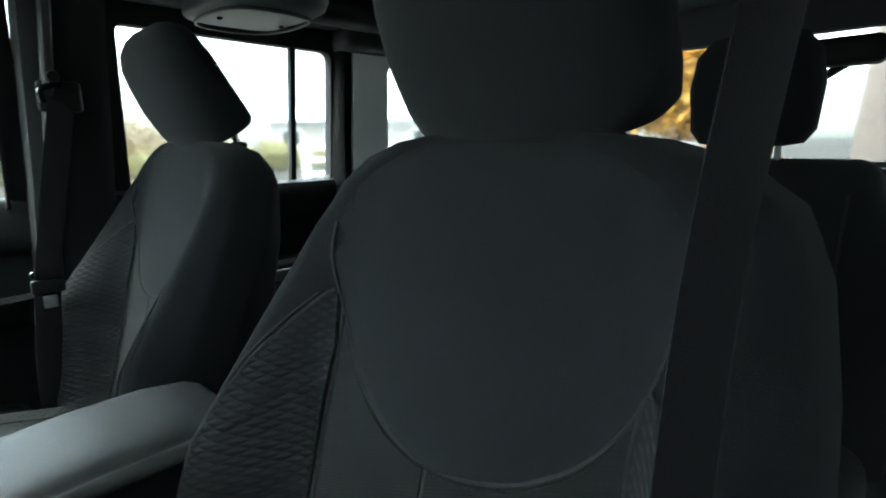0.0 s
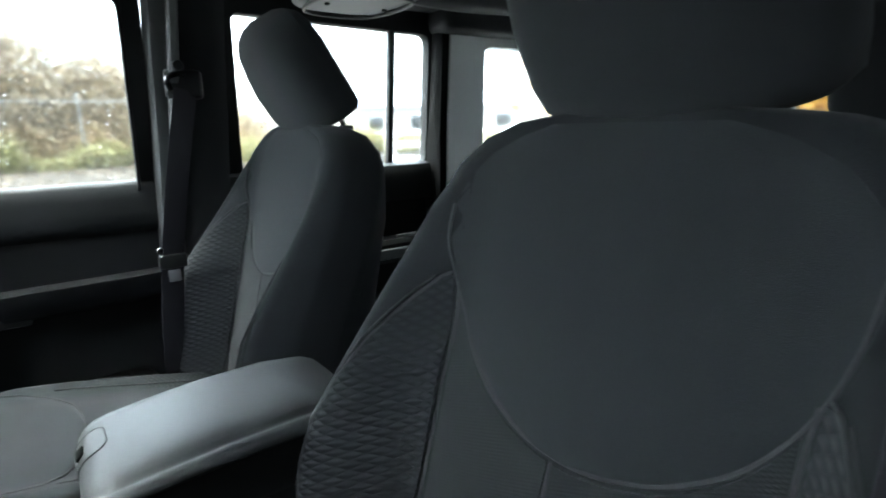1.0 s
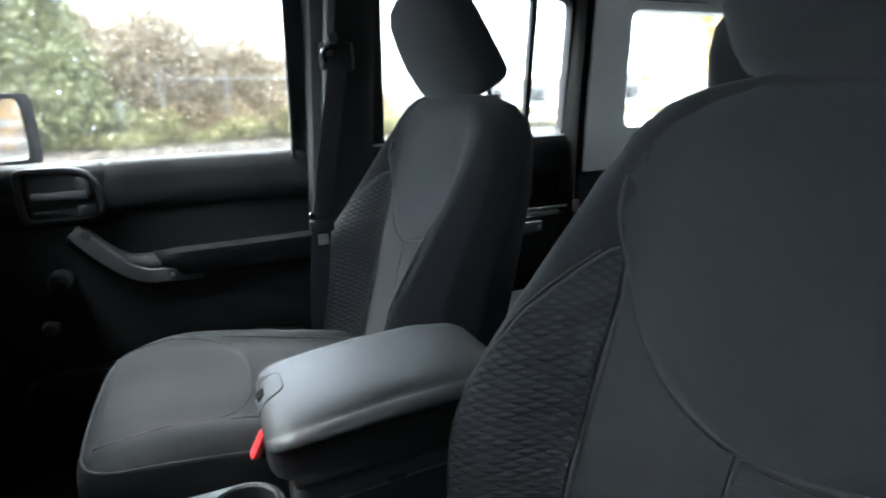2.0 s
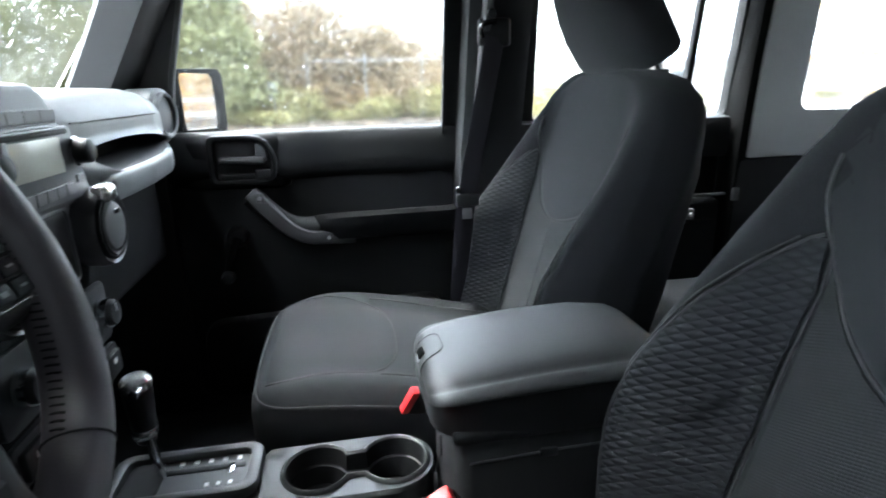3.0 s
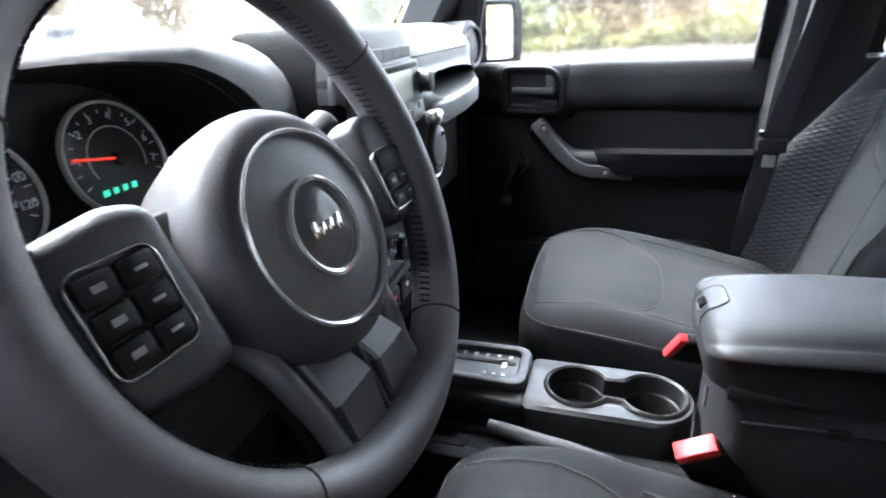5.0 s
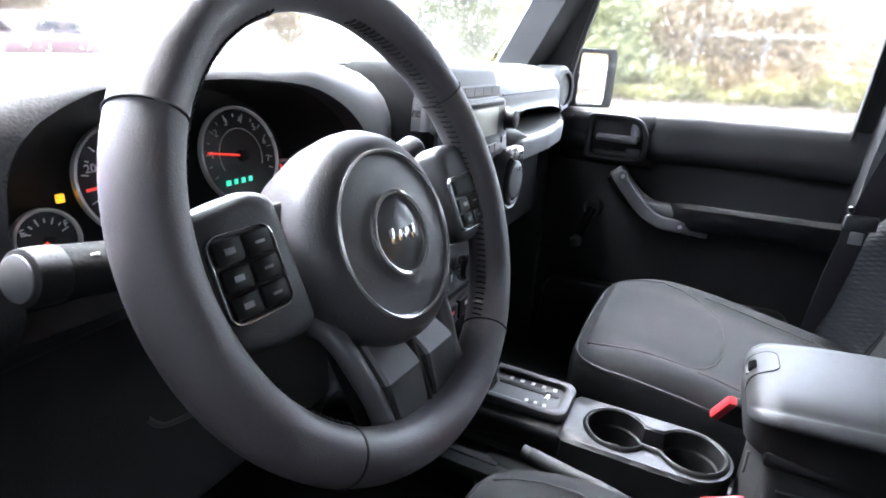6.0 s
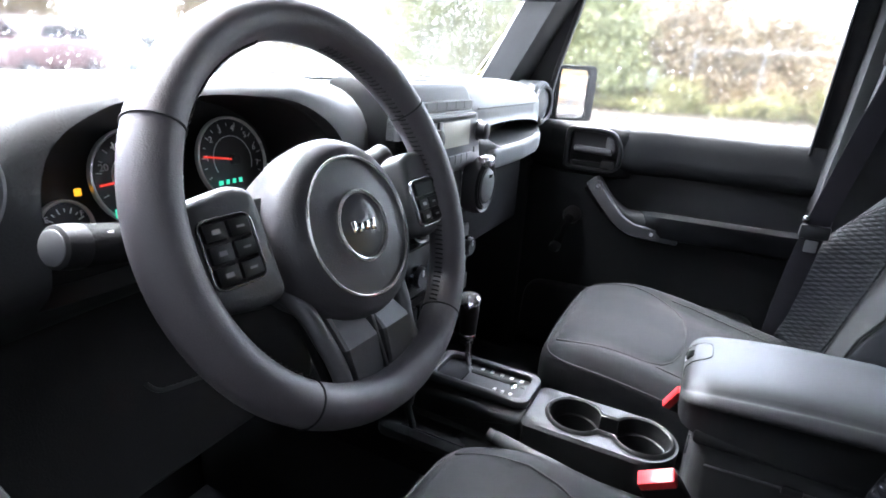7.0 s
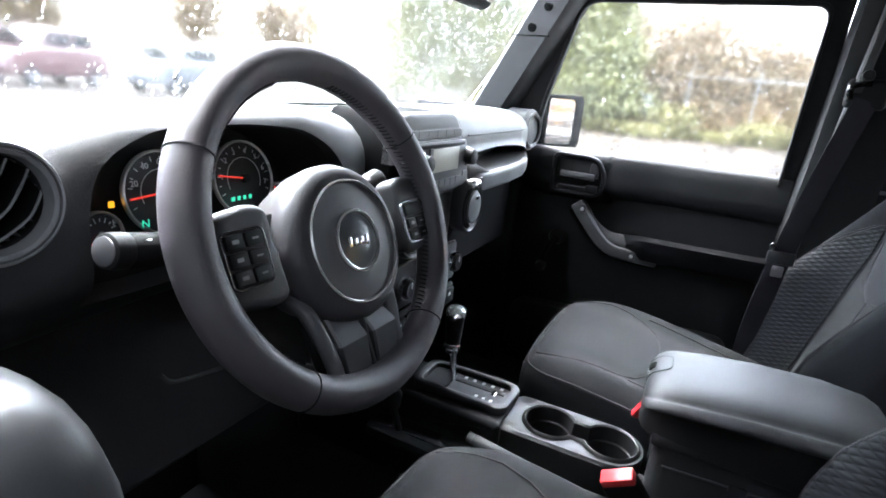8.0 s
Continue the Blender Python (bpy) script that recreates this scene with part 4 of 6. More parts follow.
seat_belt(1, "dark grey passenger seat belt hanging from the pillar", (0.612, -0.56, 1.442), (0.6, -0.49, 1.085))
seat_belt(-1, "dark grey driver seat belt hanging from the pillar", (-0.614, -0.614, 1.47), (-0.602, -0.563, 1.12))


rbelt = thing("rear_seat_belt", (0.66, -1.16, 1.03), "rear belt strap with a bright steel latch by the door", "seat belt")
part("strap", rbox((0.662, -1.145, 1.052), (0.006, 0.13, 0.007), 0.002), SATIN, rbelt, "pale strap edge")
part("latch_plate", rbox((0.655, -1.236, 1.05), (0.01, 0.018, 0.034), 0.003), STEEL, rbelt, "steel latch plate")


def buckle(x, y, z, lean, label, wide=0.034, deep=0.032):
    base = thing("belt_buckle", (x, y, z - 0.2), label, "belt buckle", "belt buckles")
    along, out = (Vector(v).normalized() for v in lean)
    out = (out - along * out.dot(along)).normalized()
    m = Matrix.Translation((x, y, z)) @ Matrix((along.cross(out), along, out)).transposed().to_4x4()
    body = rbox((0, 0, -0.04), (wide, deep, 0.085), 0.006, 3)
    bmesh.ops.transform(body, matrix=m, verts=body.verts)
    b = part("housing", body, DARK, base)
    but = rbox((0, 0, 0.005), (wide - 0.003, deep - 0.004, 0.014), 0.003, 2)
    bmesh.ops.transform(but, matrix=m, verts=but.verts)
    part("release_button", but, RED, b, "red release button")
    part("stalk", tube([m @ Vector((0, 0, -0.08)), (x, y - 0.03, z - 0.18), (x, y - 0.04, z - 0.26)], 0.012, 8), DARK, base)


buckle(-0.153, -0.286, 0.925, ((0, -0.035, 0.02), (-0.3, 0.45, 0.85)), "black buckle with red button beside the driver seat", 0.024, 0.048)
buckle(0.092, -0.292, 0.899, ((0.024, 0.019, -0.051), (-0.45, 0.5, 0.7)), "black buckle with red button beside the passenger seat", 0.017, 0.058)


# ---- dashboard ----
dash = thing("dashboard", (0, 0.3, 0.9), "charcoal moulded dashboard with round vents and binnacle hood", "dashboard")
ZT = [(-0.72, 1.318), (-0.69, 1.335), (-0.64, 1.345), (-0.5, 1.352), (-0.37, 1.354), (-0.24, 1.353), (-0.19, 1.351), (-0.16, 1.345), (-0.14, 1.342), (0.06, 1.342), (0.1, 1.346), (0.16, 1.352), (0.5, 1.353), (0.6, 1.348), (0.66, 1.336), (0.7, 1.31)]
YF = [(-0.72, 0.19), (-0.69, 0.14), (-0.66, 0.122), (-0.62, 0.116), (-0.2, 0.116), (-0.175, 0.12), (-0.155, 0.135), (-0.14, 0.17), (0.06, 0.17), (0.09, 0.14), (0.125, 0.124), (0.2, 0.12), (0.5, 0.124), (0.6, 0.142), (0.66, 0.18), (0.7, 0.22)]
ZB = [(-0.72, 1.15), (-0.5, 1.16), (-0.24, 1.165), (-0.15, 1.2), (0.1, 1.2), (0.13, 1.212), (0.45, 1.214), (0.56, 1.222), (0.62, 1.235), (0.7, 1.25)]
BULGE = [(0.1, 0.0), (0.12, 0.03), (0.16, 0.042), (0.3, 0.046), (0.42, 0.038), (0.5, 0.02), (0.56, 0.006), (0.6, 0.0)]

ROLL = [(-0.72, 1.0), (-0.565, 1.0), (-0.52, 0.6), (-0.43, 0.3), (-0.3, 0.3), (-0.25, 0.6), (-0.2, 1.0), (0.12, 0.9), (0.7, 0.9)]


def carved(bm, cutters):
    """Cut closed shapes out of a closed shape and give the rest."""
    def temp(b):
        me = bpy.data.meshes.new("blank")
        bmesh.ops.recalc_face_normals(b, faces=b.faces)
        b.to_mesh(me)
        b.free()
        return new("blank", me)
    body = temp(bm)
    tools = []
    for c in cutters:
        t = temp(c)
        md = body.modifiers.new("cut", "BOOLEAN")
        md.operation, md.solver, md.object = "DIFFERENCE", "EXACT", t
        tools.append(t)
    bpy.context.view_layer.update()
    me = bpy.data.meshes.new_from_object(body.evaluated_get(bpy.context.evaluated_depsgraph_get()))
    out = bmesh.new()
    out.from_mesh(me)
    for ob in [body] + tools:
        old = ob.data
        bpy.data.objects.remove(ob)
        bpy.data.meshes.remove(old)
    bpy.data.meshes.remove(me)
    return out


# instrument opening, seen from the seat
ARCH = [(-0.553, 1.19), (-0.553, 1.25), (-0.552, 1.275), (-0.546, 1.3), (-0.53, 1.319), (-0.505, 1.3315), (-0.479, 1.3385), (-0.435, 1.3405), (-0.385, 1.341), (-0.326, 1.336), (-0.292, 1.3275), (-0.259, 1.311), (-0.234, 1.289), (-0.219, 1.26), (-0.212, 1.23), (-0.21, 1.19)]
arch = [(p.x, p.y) for p in curve_points([(a, b, 0) for a, b in ARCH], 5)] + [(-0.25, 1.186), (-0.37, 1.186), (-0.5, 1.186)]
ac = (-0.376, 1.25)
FACE = Matrix.Rotation(radians(90), 4, "X")
rings = []
for x in np.linspace(-0.72, 0.7, 143):
    zt, yf, zb, bu = (lerp_table(x, t) for t in (ZT, YF, ZB, BULGE))
    rb = lerp_table(x, ROLL)
    ring = [(x, y, z) for y, z in ((0.4, 1.27), (0.418, 1.31), (0.405, 1.326), (0.37, 1.335 + 0.4 * (zt - 1.345)), (0.28, zt - 0.002), (yf + 0.1, zt), (yf + 0.06 * rb, zt - 0.0025 * rb), (yf + 0.04 * rb, zt - 0.008 * rb), (yf + 0.024 * rb, zt - 0.017 * rb), (yf + 0.01 * rb, zt - 0.031 * rb), (yf + 0.002 * rb, zt - 0.048 * rb))]
    for k in range(12):
        f = k / 11
        z = (zt - 0.02 - 0.04 * rb) * (1 - f) + (zb + 0.012) * f
        tuck = 0.055 * smooth_step(1.235, 1.16, z) ** 1.5 if x < -0.15 else 0.0
        ring.append((x, yf + tuck - bu * smooth_step(1.288, 1.246, z) * (1 - 0.25 * smooth_step(1.24, 1.22, z)), z))
    tuck = 0.055 if x < -0.15 else 0.0
    ring += [(x, yf + tuck + 0.003 - 0.6 * bu, zb + 0.004), (x, yf + tuck + 0.014 - 0.45 * bu, zb), (x, 0.25, zb), (x, 0.4, zb + 0.02)]
    rings.append(ring)
VX, VY, VZ = -0.616, 0.112, 1.295
hole = lathe([(0, 0.04), (0.04, 0.04), (0.04, -0.08), (0, -0.08)], Matrix.Translation((VX, VY, VZ)) @ FACE, 32)
slot = [(p.x, p.y) for p in curve_points([(0.15, 1.2635, 0), (0.165, 1.272, 0), (0.22, 1.276, 0), (0.32, 1.278, 0), (0.43, 1.275, 0), (0.5, 1.267, 0), (0.525, 1.256, 0), (0.49, 1.244, 0), (0.42, 1.239, 0), (0.3, 1.2385, 0), (0.2, 1.241, 0), (0.16, 1.251, 0)], 4, True)]
pad = part("top_pad", carved(loft(rings), [prism(arch, 0.2, XZ(0.24), 0), hole, prism(slot, 0.2, XZ(0.22), 0)]), DASH, dash, sharp=50)
def pad_face(x, z):
    return lerp_table(x, YF) - lerp_table(x, BULGE) * smooth_step(1.288, 1.246, z)


lips = [[(0.337 + (x - 0.337) * f, pad_face(x, z) + d if d < 0.1 else 0.196, 1.262 + (z - 1.262) * f) for x, z in slot] for d, f in ((0.005, 0.992), (0.012, 0.985), (1.0, 0.97))]
part("slot_lining", loft(lips, False), SEAM, dash)
part("slot_back", prism(rounded(0.42, 0.06, 0.01, 4, 0.34, 1.265), 0.004, XZ(0.2), 0), SEAM, dash)
part("defroster_slot", rbox((0.0, 0.345, 1.3435), (0.9, 0.022, 0.004), 0.001), DARK, dash)
part("demister_grille", rbox((-0.672, 0.25, 1.343), (0.04, 0.06, 0.012), 0.005, 3), TRIM, dash)
KNEE = mat("knee_panel_plastic", (0.0175, 0.0172, 0.0174), 0.65, grain=0.3, grain_scale=500, vary=0.3, bump=0.3, spec=0.25)
MATT = mat("matt_black_trim", (0.009, 0.009, 0.0093), 0.75, grain=0.3, grain_scale=500, vary=0.3, bump=0.3, spec=0.1)
under = soft_outline([(-0.73, 0.93), (-0.2, 0.93), (-0.2, 1.2), (-0.73, 1.2)], 0.02)
part("knee_panel", prism(under, 0.06, XZ(0.25), 0.012, 3), KNEE, dash)
# lighter rod that stands for the bright lower edge of the panel
part("panel_edge_line", tube(curve_points([(-0.467, 0.168, 1.075), (-0.458, 0.166, 1.064), (-0.44, 0.165, 1.058), (-0.372, 0.165, 1.046)], 6), 0.0025, 8), GRIP, dash, "thin lighter line along the panel's lower edge")


def round_vent(m, parent, ring_mat, r=0.047, fins=4, closed=False):
    v = part("air_vent", lathe([(r, -0.02), (r, 0.004), (r - 0.0012, 0.0065), (r - 0.003, 0.0065), (r - 0.0038, 0.004), (r - 0.0048, 0.004), (r - 0.0055, 0.0075), (r - 0.0085, 0.006), (r - 0.0092, -0.004), (r - 0.0095, -0.02)], m, 48, False), ring_mat, parent)
    part("vent_duct", lathe([(r - 0.0094, -0.006), (r - 0.0094, -0.05), (0, -0.05)], m, 32, False), SEAM, v)
    if closed:
        part("flap", lathe([(0.0, 0.011), (r - 0.02, 0.0105), (r - 0.013, 0.008), (r - 0.0095, 0.002), (r - 0.0095, -0.006), (0, -0.006)], m, 32), STACK, v)
        return v
    rr = r - 0.0097
    m = m @ Matrix.Rotation(radians(-30), 4, "Z")
    for k in range(fins):
        x = -rr + 2 * rr * (k + 0.75) / (fins + 0.5)
        h = math.sqrt(max(1e-6, rr * rr - x * x))
        pts = [m @ Vector((x + 0.004 * (1 - (q / h) ** 2) + 0.22 * q, q * 0.97, -0.003 - 0.006 * abs(q / h))) for q in np.linspace(-h, h, 9)]
        # pale rod along the dark blade: its lit front edge as colour
        part("fin", tube(pts, 0.0011, 8), FIN, v)
        pts = [(m @ Vector((x + 0.004 * (1 - (q / h) ** 2) + 0.22 * q, q * 0.97, -0.004 - 0.006 * abs(q / h))), m @ Vector((x - 0.007 + 0.004 * (1 - (q / h) ** 2) + 0.22 * q, q * 0.97, -0.022))) for q in np.linspace(-h, h, 9)]
        bm = bmesh.new()
        rows = [[bm.verts.new(a), bm.verts.new(b)] for a, b in pts]
        for a, b in zip(rows, rows[1:]):
            bm.faces.new((a[0], a[1], b[1], b[0]))
        bmesh.ops.solidify(bm, geom=bm.faces[:], thickness=0.0012)
        part("blade", bm, DARK, v)
    return v


# pale colour for the light caught by the blades' edges
FIN = mat("lit_fin_edge", (0.22, 0.22, 0.225), 0.3, grain=0.1)
round_vent(Matrix.Translation((VX, VY, VZ)) @ FACE, dash, PAINTED, 0.0435)
round_vent(Matrix.Translation((0.655, 0.15, 1.297)) @ Matrix.Rotation(radians(-10), 4, "Z") @ FACE, dash, GRIP, 0.047)
part("vent_pod", lathe([(0.03, 0.1), (0.055, 0.06), (0.056, 0.0), (0.05, -0.004)], Matrix.Translation((0.655, 0.155, 1.297)) @ Matrix.Rotation(radians(-10), 4, "Z") @ Matrix.Rotation(radians(-90), 4, "X"), 32), DASH, dash)

# instrument binnacle
BINN = mat("binnacle_black", (0.02, 0.02, 0.0207), 0.5, grain=0.25, grain_scale=700, vary=0.2, bump=0.25)
def grown(d):
    out = []
    n = len(arch)
    for k, (x, z) in enumerate(arch):
        a, b = Vector(arch[k - 1]), Vector(arch[(k + 1) % n])
        t = (b - a).normalized()
        nn = Vector((-t.y, t.x))
        if nn.dot(Vector((x - ac[0], z - ac[1]))) < 0:
            nn = -nn
        out.append((x + nn.x * d, z + nn.y * d))
    return out


rings = []
for y, d in ((0.136, 0.0005), (0.137, -0.001), (0.17, -0.005), (0.232, -0.012)):
    rings.append([(x, y + (0.232 - y) / 0.096 * 0.062 * smooth_step(1.236, 1.186, z), z) for x, z in grown(d)])
part("binnacle_lining", loft(rings, False), BINN, dash)
cl = thing("instrument_cluster", (-0.376, 0.21, 1.2), "black instrument cluster with chrome-ringed dials and red needles", "gauges")
part("backing", prism(grown(-0.011), 0.004, XZ(0.234), 0), BINN, cl)
GREEN = glow("green_display", (0.1, 0.9, 0.55), 0.028)
AMBER = glow("amber_lamp", (1.0, 0.42, 0.02), 0.055)
NEEDLE = glow("red_needle", (0.8, 0.05, 0.03), 0.03)
RINGS = mat("dial_ring", (0.85, 0.83, 0.79), 0.3, 0.5, grain=0.05)
FACEM = mat("dial_face", (0.009, 0.009, 0.0095), 0.5, grain=0.1)


def dial(x, z, r, a0, a1, ticks, needle, numbers=()):
    m = Matrix.Translation((x, 0.2, z)) @ Matrix.Rotation(radians(-12), 4, "X") @ FACE
    d = part("dial", lathe([(0, 0.0), (r - 0.003, 0.0), (r - 0.003, -0.003), (0, -0.003)], m, 40), FACEM, cl)
    part("dial_ring", lathe([(r - 0.0032, -0.002), (r - 0.0029, 0.002), (r - 0.0018, 0.0034), (r - 0.0005, 0.0026), (r, -0.002)], m, 48, False), RINGS, d, "thin chrome ring")
    for k in range(ticks):
        a = radians(a0 + (a1 - a0) * k / (ticks - 1))
        c, s = math.cos(a), math.sin(a)
        rr = r - 0.009
        ln = 0.005 if k % 2 == 0 else 0.003
        bm = rbox((0, 0, 0.0006), (ln, 0.0009, 0.0004), 0)
        bmesh.ops.transform(bm, matrix=m @ Matrix.Translation((rr * c, rr * s, 0)) @ Matrix.Rotation(a, 4, "Z"), verts=bm.verts)
        part("tick", bm, INK, d, flat=True)
    if r > 0.03:
        arc = [m @ Vector((0.55 * r * math.cos(a), 0.55 * r * math.sin(a), 0.0006)) for a in np.linspace(radians(a0), radians(a1), 30)]
        part("inner_scale", tube(arc, 0.0005, 5), INK, d)
    for text, ang in numbers:
        a = radians(ang)
        writing("numeral", text, 0.0088 if r > 0.03 else 0.007, m @ Matrix.Translation((0.72 * r * math.cos(a), 0.72 * r * math.sin(a), 0.0008)), INK, d)
    a = radians(needle)
    c, s = math.cos(a), math.sin(a)
    bm = rbox(((r * 0.4) * c, (r * 0.4) * s, 0.004), (r * 0.95, 0.0022, 0.0012), 0.0004, 1, Matrix.Rotation(a, 3, "Z"))
    bmesh.ops.transform(bm, matrix=m, verts=bm.verts)
    part("needle", bm, NEEDLE, d, "red needle")
    part("needle_hub", lathe([(0, 0.007), (r * 0.11, 0.006), (r * 0.13, 0.001), (0, 0.001)], m, 20), DARK, d)


dial(-0.427, 1.2625, 0.0448, 200, -30, 15, 184, [("20", 158), ("40", 118), ("60", 84), ("80", 50), ("100", 15), ("120", -18)])
dial(-0.3165, 1.265, 0.0465, 205, -25, 15, 170, [("1", 172), ("2", 136), ("3", 108), ("4", 78), ("5", 48), ("6", 18), ("7", -12)])
dial(-0.495, 1.231, 0.0225, 150, 20, 7, 215, [("F", 30), ("E", 150)])
dial(-0.256, 1.232, 0.0215, 160, 30, 7, 120, [("C", 150), ("H", 30)])
scr = part("gear_window", rbox((-0.432, 0.203, 1.233), (0.03, 0.002, 0.02), 0.001), FACEM, cl)
writing("gear_letter", "N", 0.0118, Matrix.Translation((-0.456, 0.189, 1.2355)) @ FACE, GREEN, scr)
for k in range(4):
    part("odometer_digit", rbox((-0.343 + 0.0088 * k, 0.19, 1.2445), (0.0044 if k else 0.0056, 0.001, 0.005), 0.0004), GREEN, cl, "green lit digits")
part("warning_lamp", rbox((-0.4795, 0.205, 1.2565), (0.006, 0.002, 0.0065), 0.001), AMBER, cl, "amber warning lamp")

# centre stack
st = soft_outline([(-0.14, 0.95), (0.07, 0.95), (0.075, 1.12), (0.122, 1.175), (0.132, 1.22), (0.108, 1.26), (0.082, 1.315), (0.055, 1.3535), (-0.125, 1.3525), (-0.142, 1.3)], 0.02)
# solid body, its shaded sides put into a near-black colour
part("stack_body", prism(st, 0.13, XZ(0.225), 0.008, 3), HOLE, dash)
part("stack_fascia", prism([(x, z) for x, z in st if z > 1.16], 0.03, XZ(0.123), 0.008, 3), STACK, dash)
part("stack_face", prism(soft_outline([(-0.125, 1.222), (0.115, 1.222), (0.078, 1.312), (-0.118, 1.312)], 0.012), 0.008, XZ(0.097), 0.003), STACK, dash)
part("stack_cap", prism(soft_outline([(-0.12, 1.313), (0.077, 1.313), (0.062, 1.329), (-0.122, 1.328)], 0.006), 0.006, XZ(0.098), 0.002), STACK, dash)
for k in range(6):
    part("switch", rbox((-0.095 + 0.0305 * k, 0.0922, 1.3205), (0.0302, 0.003, 0.0125), 0.0005), STACK, dash, flat=True)
rad = thing("car_radio", (0, 0.09, 1.22), "dark grey car radio with pale screen and round knobs", "radio")
part("faceplate", prism(soft_outline([(-0.105, 1.228), (0.1, 1.228), (0.079, 1.309), (-0.103, 1.309)], 0.008), 0.008, XZ(0.09), 0.0025), STACK, rad)
part("disc_slot", rbox((-0.012, 0.0815, 1.3035), (0.155, 0.004, 0.0055), 0.001), SEAM, rad)
SCREEN = mat("pale_screen", (0.5, 0.5, 0.43), 0.25, grain=0.1, vary=0.15)
part("screen", rbox((-0.003, 0.0805, 1.28), (0.096, 0.003, 0.038), 0.002), SCREEN, rad, "pale grey-green lcd screen")
part("screen_strip", rbox((-0.056, 0.08, 1.278), (0.012, 0.004, 0.046), 0.002), SATIN, rad)
for x in (0.078, -0.084):
    kn = part("knob", lathe([(0, 0.02), (0.011, 0.02), (0.0135, 0.018), (0.0145, 0.0), (0, 0.0)], Matrix.Translation((x, 0.083, 1.28)) @ FACE, 28), DARK, rad)
    part("knob_ring", lathe([(0.0145, 0.0), (0.0165, 0.0), (0.0165, 0.004), (0.0145, 0.005)], Matrix.Translation((x, 0.083, 1.28)) @ FACE, 28, False), CHROME, kn)
for k in range(6):
    part("preset_button", rbox((-0.052 + 0.0205 * k, 0.0815, 1.2415), (0.0198, 0.003, 0.0135), 0.0008), STACK, rad, flat=True)
part("button", rbox((-0.083, 0.082, 1.253), (0.02, 0.003, 0.01), 0.0015), STACK, rad, flat=True)
part("button", rbox((0.079, 0.082, 1.25), (0.02, 0.003, 0.01), 0.0015), STACK, rad, flat=True)
# storage slot with a bright edge, and the centre vents
part("storage_slot", prism(soft_outline([(-0.06, 1.14), (0.05, 1.14), (0.05, 1.219), (-0.06, 1.219)], 0.01), 0.004, XZ(0.0965), 0.001), SEAM, dash)
part("slot_trim", frame_prism(soft_outline([(-0.064, 1.136), (0.054, 1.136), (0.054, 1.223), (-0.064, 1.223)], 0.01), soft_outline([(-0.06, 1.14), (0.05, 1.14), (0.05, 1.219), (-0.06, 1.219)], 0.01), 0.006, XZ(0.0965), 0.001), SATIN, dash)
for x in (0.1, -0.108):
    m = Matrix.Translation((x, 0.075, 1.187)) @ FACE
    part("vent_collar", lathe([(0.047, -0.03), (0.049, 0.0), (0.046, 0.008), (0.041, 0.004), (0.041, -0.01)], m, 40, False), GRIP, dash)
    v = round_vent(m @ Matrix.Translation((0, 0, 0.004)), dash, PANEL, 0.041, closed=True)
    part("flap_mark", rbox((x, 0.0595, 1.205), (0.014, 0.003, 0.006), 0.001), CHROME, v)
    part("vent_clip", rbox((x - 0.004, 0.068, 1.228), (0.034, 0.022, 0.022), 0.008, 3), SILVER, dash, "bright chrome clip")
tag = part("paper_tag", prism(soft_outline([(0.14, 1.165), (0.186, 1.158), (0.168, 1.178), (0.146, 1.2)], 0.002), 0.0008, XZ(0.09), 0), INK, dash, "small white paper tag")
part("tag_corner", prism([(0.141, 1.188), (0.15, 1.176), (0.156, 1.184), (0.147, 1.2)], 0.0008, XZ(0.0888), 0), mat("yellow_print", (0.5, 0.52, 0.06), 0.5, grain=0.1), tag, "yellow printed corner")
# climate controls
part("climate_panel", prism(rounded(0.235, 0.075, 0.01, 4, -0.02, 1.083), 0.006, XZ(0.096), 0.002), DARK, dash)
for x in (-0.1, -0.04, 0.02, 0.075):
    m = Matrix.Translation((x, 0.09, 1.083)) @ FACE
    kn = part("climate_knob", lathe([(0, 0.018), (0.014, 0.018), (0.0165, 0.014), (0.018, 0.0), (0, 0)], m, 28), DARK, dash)
    part("knob_ring", lathe([(0.0165, 0.012), (0.0185, 0.012), (0.0195, 0.002), (0.018, 0)], m, 28, False), CHROME, kn)
    part("knob_mark", rbox((x, 0.0715, 1.09), (0.002, 0.001, 0.01), 0.0003), INK, kn)
part("switch_bank", prism(rounded(0.235, 0.045, 0.008, 4, -0.02, 1.015), 0.006, XZ(0.096), 0.002), DARK, dash)
for k in range(5):
    b = part("rocker_switch", rbox((-0.11 + 0.045 * k, 0.087, 1.015), (0.04, 0.008, 0.03), 0.003), PANEL, dash)
    part("switch_icon", rbox((-0.11 + 0.045 * k, 0.0828, 1.02), (0.008, 0.001, 0.006), 0.0003), RED if k == 1 else INK, b)
# passenger side
part("seam", tube([(x, lerp_table(x, YF) - 0.0002, 1.3065) for x in np.linspace(0.17, 0.52, 15)], 0.0014, 6), SEAM, dash)
rings = []
for x in np.linspace(0.135, 0.555, 42):
    e = min(1.0, (x - 0.135) / 0.012, (0.555 - x) / 0.05)
    e = max(0.05, e) ** 0.5
    yb = lerp_table(x, YF) - lerp_table(x, BULGE)
    zc = 1.2235 + 0.003 * (x - 0.135) / 0.4
    rings.append([(x, yb + 0.004 + 0.0075 * math.copysign(abs(math.cos(a)) ** 0.5, math.cos(a)), zc + 0.018 * e * math.copysign(abs(math.sin(a)) ** 0.6, math.sin(a))) for a in (2 * math.pi * k / 16 for k in range(16))])
gb = part("grab_bar", loft(rings), SATIN, dash, "grey satin passenger grab bar")
